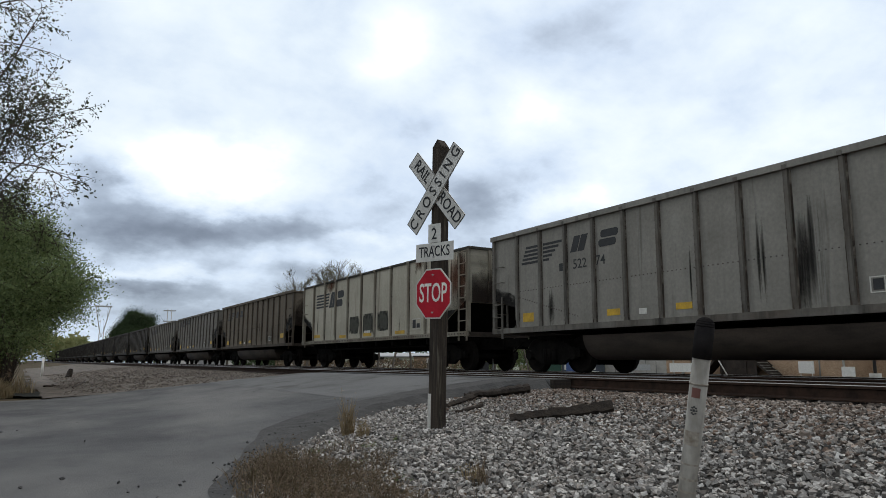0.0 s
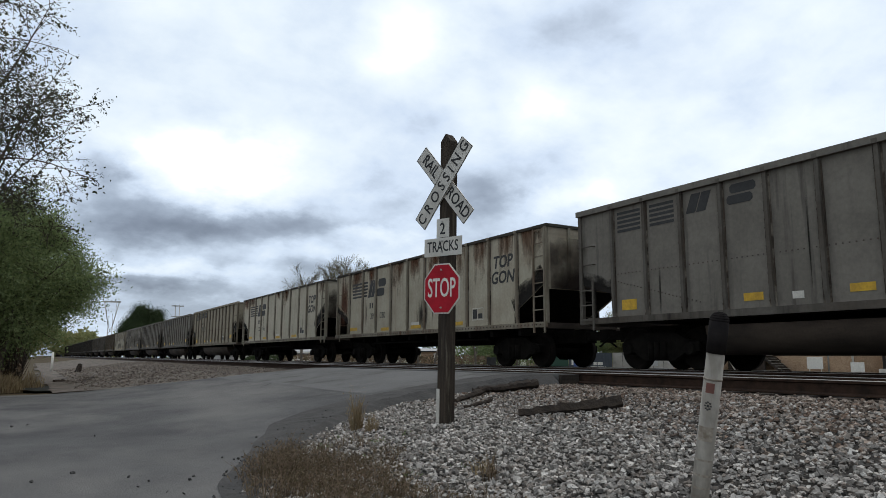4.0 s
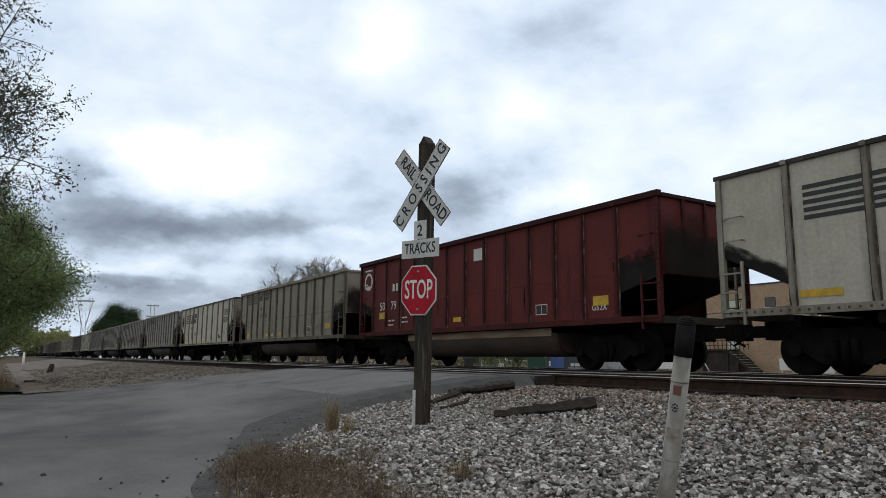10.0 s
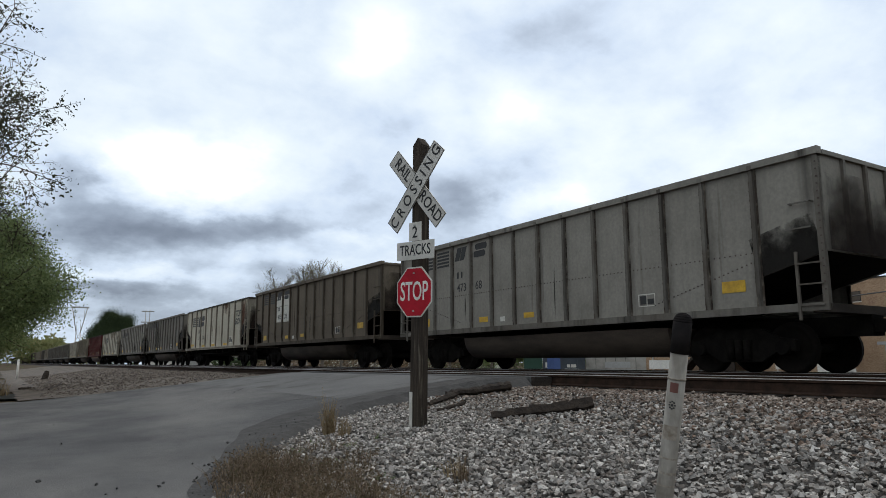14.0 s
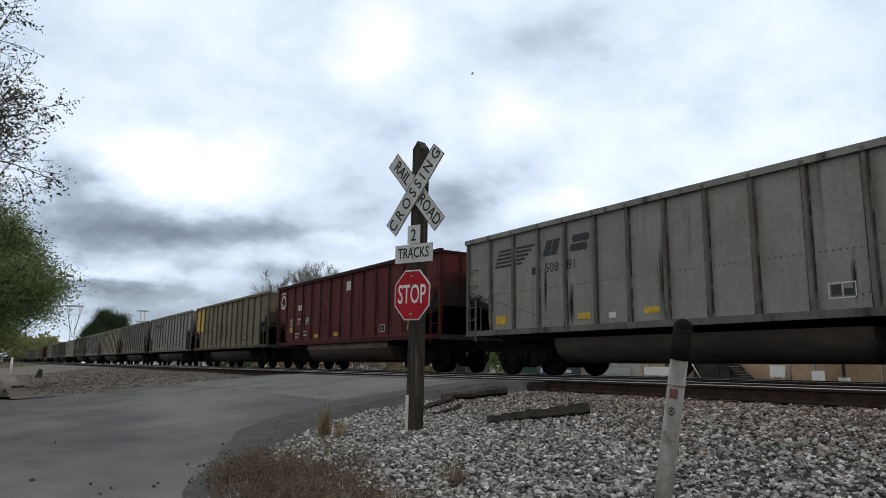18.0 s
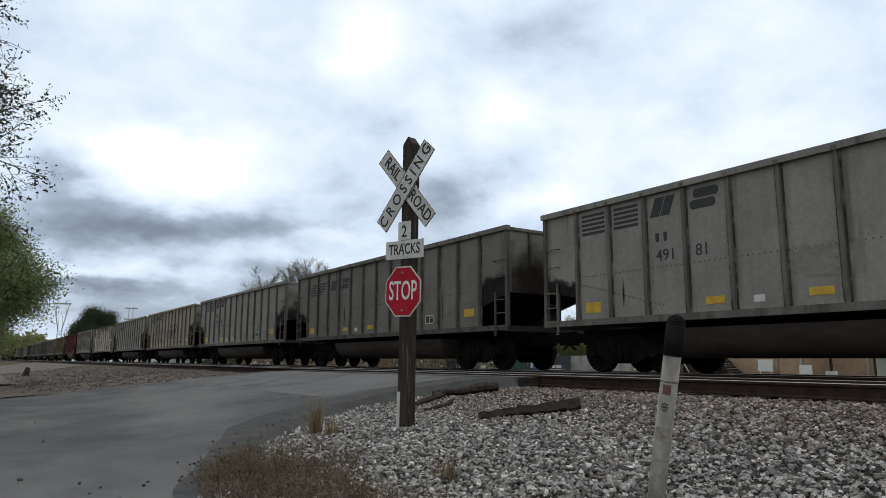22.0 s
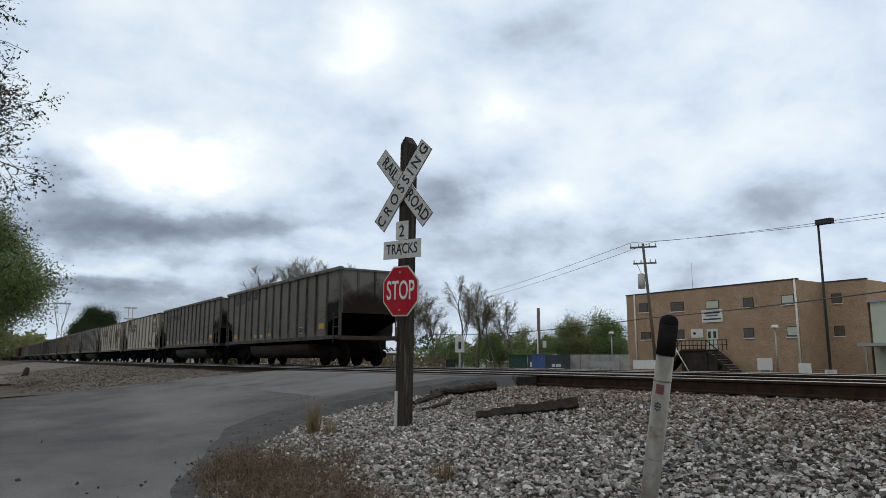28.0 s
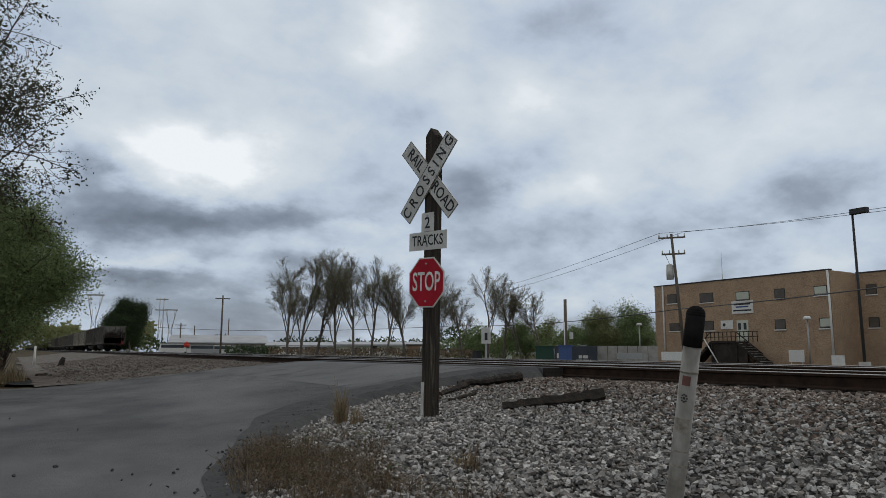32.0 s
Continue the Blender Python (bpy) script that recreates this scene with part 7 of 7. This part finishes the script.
def build_lot():
    def box_at(name, az0, az1, d, zlo, zhi, mat, label, cat, depth=1.6):
        p, q = polar(az0, 0, d), polar(az1, 0, d)
        u = (q - p)
        w = u.length
        m = Matrix.Translation((p.x, p.y, 0)) @ pose(0, 0, 0, 0, 0, math.degrees(math.atan2(u.y, u.x)))
        t = thing(name, m, label, cat)
        part("body", Build().box(0, w, 0, depth, zlo, zhi), mat, t)
        return t, w
    t, w = box_at("dumpster", 40.4, 43.75, 72, 0.15, 1.92, M["dumpster"], "dark slate roll-off container with faded white print", "container", 2.2)
    for y, z0, ww, h in ((2.4, 0.7, 0.9, 0.3), (2.1, 0.45, 1.5, 0.12), (0.25, 0.7, 0.3, 0.5)):
        part("print_bar", Build().box(y, y + ww, -0.02, -0.004, z0, z0 + h), M["mark_white"], t)
    for i in range(7):
        part("rib", Build().box(i * w / 6.2, i * w / 6.2 + 0.08, -0.06, -0.002, 0.15, 1.9), M["dumpster"], t)
    t, w = box_at("dumpster", 38.9, 40.35, 72, 0.15, 1.85, M["dumpster_green"], "dark green steel container", "container", 1.8)
    part("lid", Build().box(-0.05, w + 0.05, -0.1, 1.9, 1.85, 1.93), M["dumpster_green"], t)
    t, w = box_at("concrete_wall", 43.8, 48.4, 74, 0.1, 1.95, M["concrete"], "low grey concrete wall with a faded print", "wall", 0.3)
    part("print_bar", Build().box(1.9, 4.4, -0.02, -0.004, 0.65, 1.25), M["galv"], t)
    for i in range(1, 6):
        part("joint", Build().box(i * w / 6 - 0.02, i * w / 6 + 0.02, -0.012, -0.002, 0.1, 1.95), M["dark_metal"], t)
    for az, ln, c in ((33.5, 1.6, "yellow"), (35.2, 1.0, "white"), (36.7, 1.6, "yellow"), (37.6, 1.2, "white")):
        p = polar(az, 0, 56)
        g = ground_z(p.x, p.y)
        tagged(part("wheel_stop", Build().box(-ln / 2, ln / 2, -0.09, 0.09, 0.0, 0.2), M[c], m=pose(p.x, p.y, g + 0.1, 0, 0, -36)), "painted concrete parking stop", "parking stop", "parking stops")
    # bin by the brush
    p = polar(34.2, 0, 58)
    g = thing("waste_bin", pose(p.x, p.y, ground_z(p.x, p.y)), "small dark wheeled bin by the brush", "bin")
    part("bin_body", Build().prism([(-0.27, -0.25), (0.27, -0.25), (0.3, 0.25), (-0.3, 0.25)], 0, 1.0), M["black"], g)
    part("bin_lid", Build().box(-0.32, 0.32, -0.28, 0.28, 1.0, 1.06), M["black"], g)
    # low white buildings to the left
    def shed(az0, az1, d, el, gable, label, roof, wallm, depth=18):
        p, q = polar(az0, 0, d), polar(az1, 0, d)
        u = q - p
        w = u.length
        g0 = ground_z(p.x, p.y)
        m = Matrix.Translation((p.x, p.y, g0)) @ pose(0, 0, 0, 0, 0, math.degrees(math.atan2(u.y, u.x)))
        h = polar(az0, el, d).z - g0
        s = thing("low_building", m, label, "building")
        part("wall", Build().box(0, w, 0, depth, 0, h), M[wallm], s)
        part("roof", Build().add([(-0.5, -0.6, h), (w + 0.5, -0.6, h), (w + 0.5, depth / 2, h + gable), (-0.5, depth / 2, h + gable), (-0.5, depth + 0.6, h), (w + 0.5, depth + 0.6, h),
                                  (-0.5, -0.6, h - 0.25), (w + 0.5, -0.6, h - 0.25)], [(0, 1, 2, 3), (3, 2, 5, 4), (6, 7, 1, 0), (0, 3, 4), (1, 5, 2)]), M[roof], s)
        n = max(2, int(w / 6))
        for i in range(n):
            y = (i + 0.5) * w / n
            part("window", Build().box(y - 0.7, y + 0.7, -0.06, 0.02, h * 0.35, h * 0.75), M["glass"], s)
        part("door", Build().box(w * 0.3, w * 0.3 + 1.2, -0.06, 0.02, 0.05, min(2.2, h - 0.2)), M["dark_metal"], s)
        return s
    shed(10.2, 17.3, 165, 0.72, 1.8, "white-roofed low warehouse beyond the tracks", "roof_white", "concrete")
    shed(17.4, 24.0, 150, 0.55, 0.8, "long low white building beyond the tracks", "roof_white", "pale_cladding")
    shed(23.0, 31.5, 128, 0.65, 0.6, "long low pale building beyond the tracks", "roof_white", "pale_cladding")
    shed(32.0, 37.0, 130, 0.6, 0.8, "long low pale building beyond the tracks", "roof_white", "pale_cladding")
    # hedge
    rnd = random.Random(5)
    b = Build()
    for _ in range(1300):
        az = rnd.uniform(14.2, 18.2)
        p = polar(az, 0, rnd.uniform(108, 112))
        p.z = ground_z(p.x, p.y) + rnd.uniform(0, 1.7)
        e1 = Vector((rnd.gauss(0, 1), rnd.gauss(0, 1), rnd.gauss(0, 1))).normalized() * 0.4
        e2 = Vector((rnd.gauss(0, 1), rnd.gauss(0, 1), rnd.gauss(0, 1))).normalized() * 0.3
        b.add([p, p + (e1 + e2) * 0.5, p + e1, p + (e1 - e2) * 0.5], [(0, 1, 2, 3)])
    tagged(part("hedge", b, M["leaf_dark"]), "trimmed dark green hedge", "hedge", kind="stuff")
    p = polar(11.4, 0, 118)
    um = thing("red_parasol", pose(p.x, p.y, ground_z(p.x, p.y)), "bright red parasol on a pole", "parasol")
    part("pole", Build().tube((0, 0, 0), (0, 0, 2.0), 0.04, n=6), M["galv"], um)
    part("canopy", Build().tube((0, 0, 1.4), (0, 0, 1.9), 0.32, 0.48, n=10).tube((0, 0, 1.9), (0, 0, 2.3), 0.48, 0.05, n=10), M["bright_red"], um)
    # parked vans, small and far
    for az, d, c in ((10.6, 122, "white"), (12.7, 122, "galv"), (14.0, 124, "white"), (19.5, 118, "white"), (21.3, 116, "galv")):
        p = polar(az, 0, d)
        v = thing("parked_van", pose(p.x, p.y, ground_z(p.x, p.y), 0, 0, -14), "pale parked van far beyond the tracks", "van", "parked vans")
        part("body", Build().box(-2.4, 2.4, -0.95, 0.95, 0.4, 1.2).box(-2.3, 1.5, -0.9, 0.9, 1.2, 1.95), M[c], v)
        part("window", Build().box(-2.1, 1.4, -0.93, -0.905, 1.3, 1.8), M["glass"], v)
        for x in (-1.6, 1.6):
            part("wheel", Build().tube((x, -1.0, 0.35), (x, -0.8, 0.35), 0.35, n=12), M["black"], v)
    for az, d, w2, h2, c in ((26.15, 86, 1.2, 0.5, "white"), (30.0, 84, 0.7, 1.1, "white")):
        p = polar(az, 0, d)
        s = thing("small_sign", pose(p.x, p.y, ground_z(p.x, p.y), 0, 0, -az), "small white sign on short legs beyond the tracks", "sign", "small signs beyond the tracks")
        part("panel", Build().box(-w2, w2, -0.04, 0.04, 0.6, 0.6 + h2), M[c], s)
        part("leg", Build().box(-w2 + 0.1, -w2 + 0.2, -0.04, 0.04, 0, 0.6), M["galv"], s)
        part("leg", Build().box(w2 - 0.2, w2 - 0.1, -0.04, 0.04, 0, 0.6), M["galv"], s)
    p = polar(29.2, 0, 90)
    s = thing("red_shed", pose(p.x, p.y, ground_z(p.x, p.y), 0, 0, -29), "small brown-red shed beyond the tracks", "shed")
    part("wall", Build().box(-1.1, 1.1, 0, 1.6, 0, 1.9), M["brick"], s)
    part("roof", Build().box(-1.25, 1.25, -0.15, 1.75, 1.9, 2.05), M["dark_metal"], s)
    # white marker post and dark stump beyond the road
    x, y = 1.33, 57.0
    s = thing("white_marker", pose(x, y, ground_z(x, y)), "short white marker post on the verge", "marker post")
    part("post", Build().tube((0, 0, 0), (0, 0, 1.3), 0.075, n=8), M["white"], s)
    part("cap", Build().tube((0, 0, 1.3), (0, 0, 1.36), 0.085, 0.05, n=8), M["white"], s)
    rough_log("stump", (2.5, 48.0, ground_z(2.5, 48)), (2.62, 48.2, ground_z(2.5, 48) + 0.5), 0.2, "dark broken stump on the verge", 8)
    rough_log("timber_stick", (1.75, 30.0, ground_z(1.75, 30) + 0.06), (2.55, 36.0, ground_z(2.55, 36) + 0.08), 0.06, "long dark branch lying beside the road", 9)
    rough_log("timber_stick", (0.9, 33.0, ground_z(0.9, 33) + 0.06), (1.3, 33.4, ground_z(1.3, 33.4) + 0.08), 0.08, "short dark branch lying beside the road", 12)
    # a wet hollow between the verge and the bank
    b = Build()
    rnd = random.Random(4)
    ring = [(0.75 + 1.05 * math.cos(a) * (1 + rnd.uniform(-0.15, 0.15)), 26.9 + 2.1 * math.sin(a) * (1 + rnd.uniform(-0.15, 0.15))) for a in [k * math.pi / 12 for k in range(24)]]
    zw = ground_z(0.75, 26.9) + 0.05
    b.v = [(0.75, 26.9, zw)] + [(px, py, zw) for px, py in ring]
    b.f = [(0, k + 1, (k + 1) % 24 + 1) for k in range(24)]
    b.s = [True] * 24
    tagged(part("mud_patch", b, M["puddle"]), "dark wet mud patch beside the road", "mud patch", kind="structure")


def build_pylons():
    for az, el, d, wide in ((4.88, 4.16, 520, 1), (9.46, 4.05, 560, 0), (10.15, 3.2, 600, 1)):
        p = polar(az, el, d)
        g0 = ground_z(p.x, p.y)
        h = p.z - g0
        py = thing("pylon", pose(p.x, p.y, g0, 0, 0, -az), "grey steel lattice transmission pylon", "pylon", "pylons")
        s = h / 36
        r = 0.28
        if wide:
            for sx in (-1, 1):
                part("leg", Build().tube((sx * 2 * s, 0, 0), (sx * 1.1 * s, 0, 20 * s), r).tube((sx * 1.1 * s, 0, 20 * s), (sx * 4.3 * s, 0, 36 * s), r), M["galv"], py)
            b = Build()
            for z0, z1, x0, x1 in ((2, 9, 1.9, 1.6), (9, 15, 1.6, 1.35), (15, 20, 1.35, 1.1)):
                b.tube((-x0 * s, 0, z0 * s), (x1 * s, 0, z1 * s), r * 0.6, n=4).tube((x0 * s, 0, z0 * s), (-x1 * s, 0, z1 * s), r * 0.6, n=4)
            for z0, z1, x0, x1 in ((20, 27, 1.1, 2.5), (27, 36, 2.5, 4.3)):
                for sx in (-1, 1):
                    b.tube((sx * x0 * s, 0, z0 * s), (sx * (x1 - 1.5) * s, 0, z1 * s), r * 0.6, n=4)
            part("bracing", b, M["galv"], py)
            part("crossarm", Build().box(-5.0 * s, 5.0 * s, -0.3, 0.3, 35 * s, 36 * s), M["galv"], py)
        else:
            for sx in (-1, 1):
                part("leg", Build().tube((sx * 1.4 * s, 0, 0), (sx * 1.2 * s, 0, 36 * s), r), M["galv"], py)
            for z in (35, 28):
                part("crossarm", Build().box(-3.8 * s, 3.8 * s, -0.3, 0.3, z * s - 0.4, z * s + 0.4), M["galv"], py)
            part("bracing", Build().tube((-1.3 * s, 0, 8 * s), (1.2 * s, 0, 27 * s), r * 0.6, n=4).tube((1.3 * s, 0, 8 * s), (-1.2 * s, 0, 27 * s), r * 0.6, n=4), M["galv"], py)


def build_apron():
    """Paler, patched asphalt on the ramp up to the rails, with cracks."""
    b = Build()
    rnd = random.Random(15)
    xs = spaced(4.9, 7.85, 0.2)
    for i, x in enumerate(xs):
        y0, y1 = 10.9 - 0.35 * (x - 4.9) / 3 + rnd.uniform(-0.12, 0.12), interp(x, LEFT) - 0.5 + rnd.uniform(-0.2, 0.2)
        b.v += [(x, y0 + (y1 - y0) * j / 8, road_z(x, 0) + 0.004) for j in range(9)]
    b.f = [(i * 9 + j, i * 9 + 9 + j, i * 9 + 10 + j, i * 9 + 1 + j) for i in range(len(xs) - 1) for j in range(8)]
    b.s = [True] * len(b.f)
    tagged(part("crossing_apron", b, M["apron"]), "pale patched asphalt ramp before the rails", "road", kind="structure")
    for k, (x, y, n) in enumerate(((5.3, 11.2, 16), (6.0, 13.6, 14), (6.9, 10.6, 12), (4.4, 15.5, 12))):
        c = Build()
        d = rnd.uniform(0.9, 2.2)
        for i in range(n):
            w = 0.012 * (1 - abs(2 * i / (n - 1) - 1)) + 0.004
            c.v += [(x - w, y, road_z(x, 0) + 0.009), (x + w, y + w, road_z(x, 0) + 0.009)]
            d += rnd.uniform(-0.5, 0.5)
            x, y = x + 0.14 * math.cos(d), y + 0.14 * math.sin(d)
        c.f = [(2 * i, 2 * i + 1, 2 * i + 3, 2 * i + 2) for i in range(n - 1)]
        c.s = [False] * (n - 1)
        tagged(part("asphalt_crack", c, M["asphalt_edge"]), "dark crack in the asphalt ramp", "crack", kind="structure")


def build_bird():
    bd = thing("bird", Matrix(), "small dark bird flying over the line", "bird")
    body = Build()
    body.tube((0, -0.16, 0), (0, 0.05, 0), 0.02, 0.05, n=8).tube((0, 0.05, 0), (0, 0.2, 0.01), 0.05, 0.015, n=8)
    part("body", body, M["black"], bd)
    for s in (-1, 1):
        part("wing", Build().add([(0, 0.1, 0.02), (s * 0.2, 0.12, 0.1), (s * 0.42, 0.0, 0.06), (s * 0.2, -0.04, 0.09), (0, -0.06, 0.02), (0, 0.1, 0.01), (s * 0.2, 0.12, 0.09), (s * 0.42, 0.0, 0.055), (s * 0.2, -0.04, 0.08), (0, -0.06, 0.01)],
                                 [(0, 1, 2, 3, 4), (9, 8, 7, 6, 5), (0, 5, 6, 1), (1, 6, 7, 2), (2, 7, 8, 3), (3, 8, 9, 4), (4, 9, 5, 0)]), M["black"], bd)
    bd.scale = (0.5, 0.5, 0.5)
    return bd


BIRD = build_bird()
build_apron()
build_brick_building()
build_poles()
build_lot()
build_pylons()
build_left_trees()
build_undergrowth()
build_far_trees()
build_far_woods()
build_road_edge()
build_timbers()
build_weeds()
build_ballast()
build_stones()


motions()
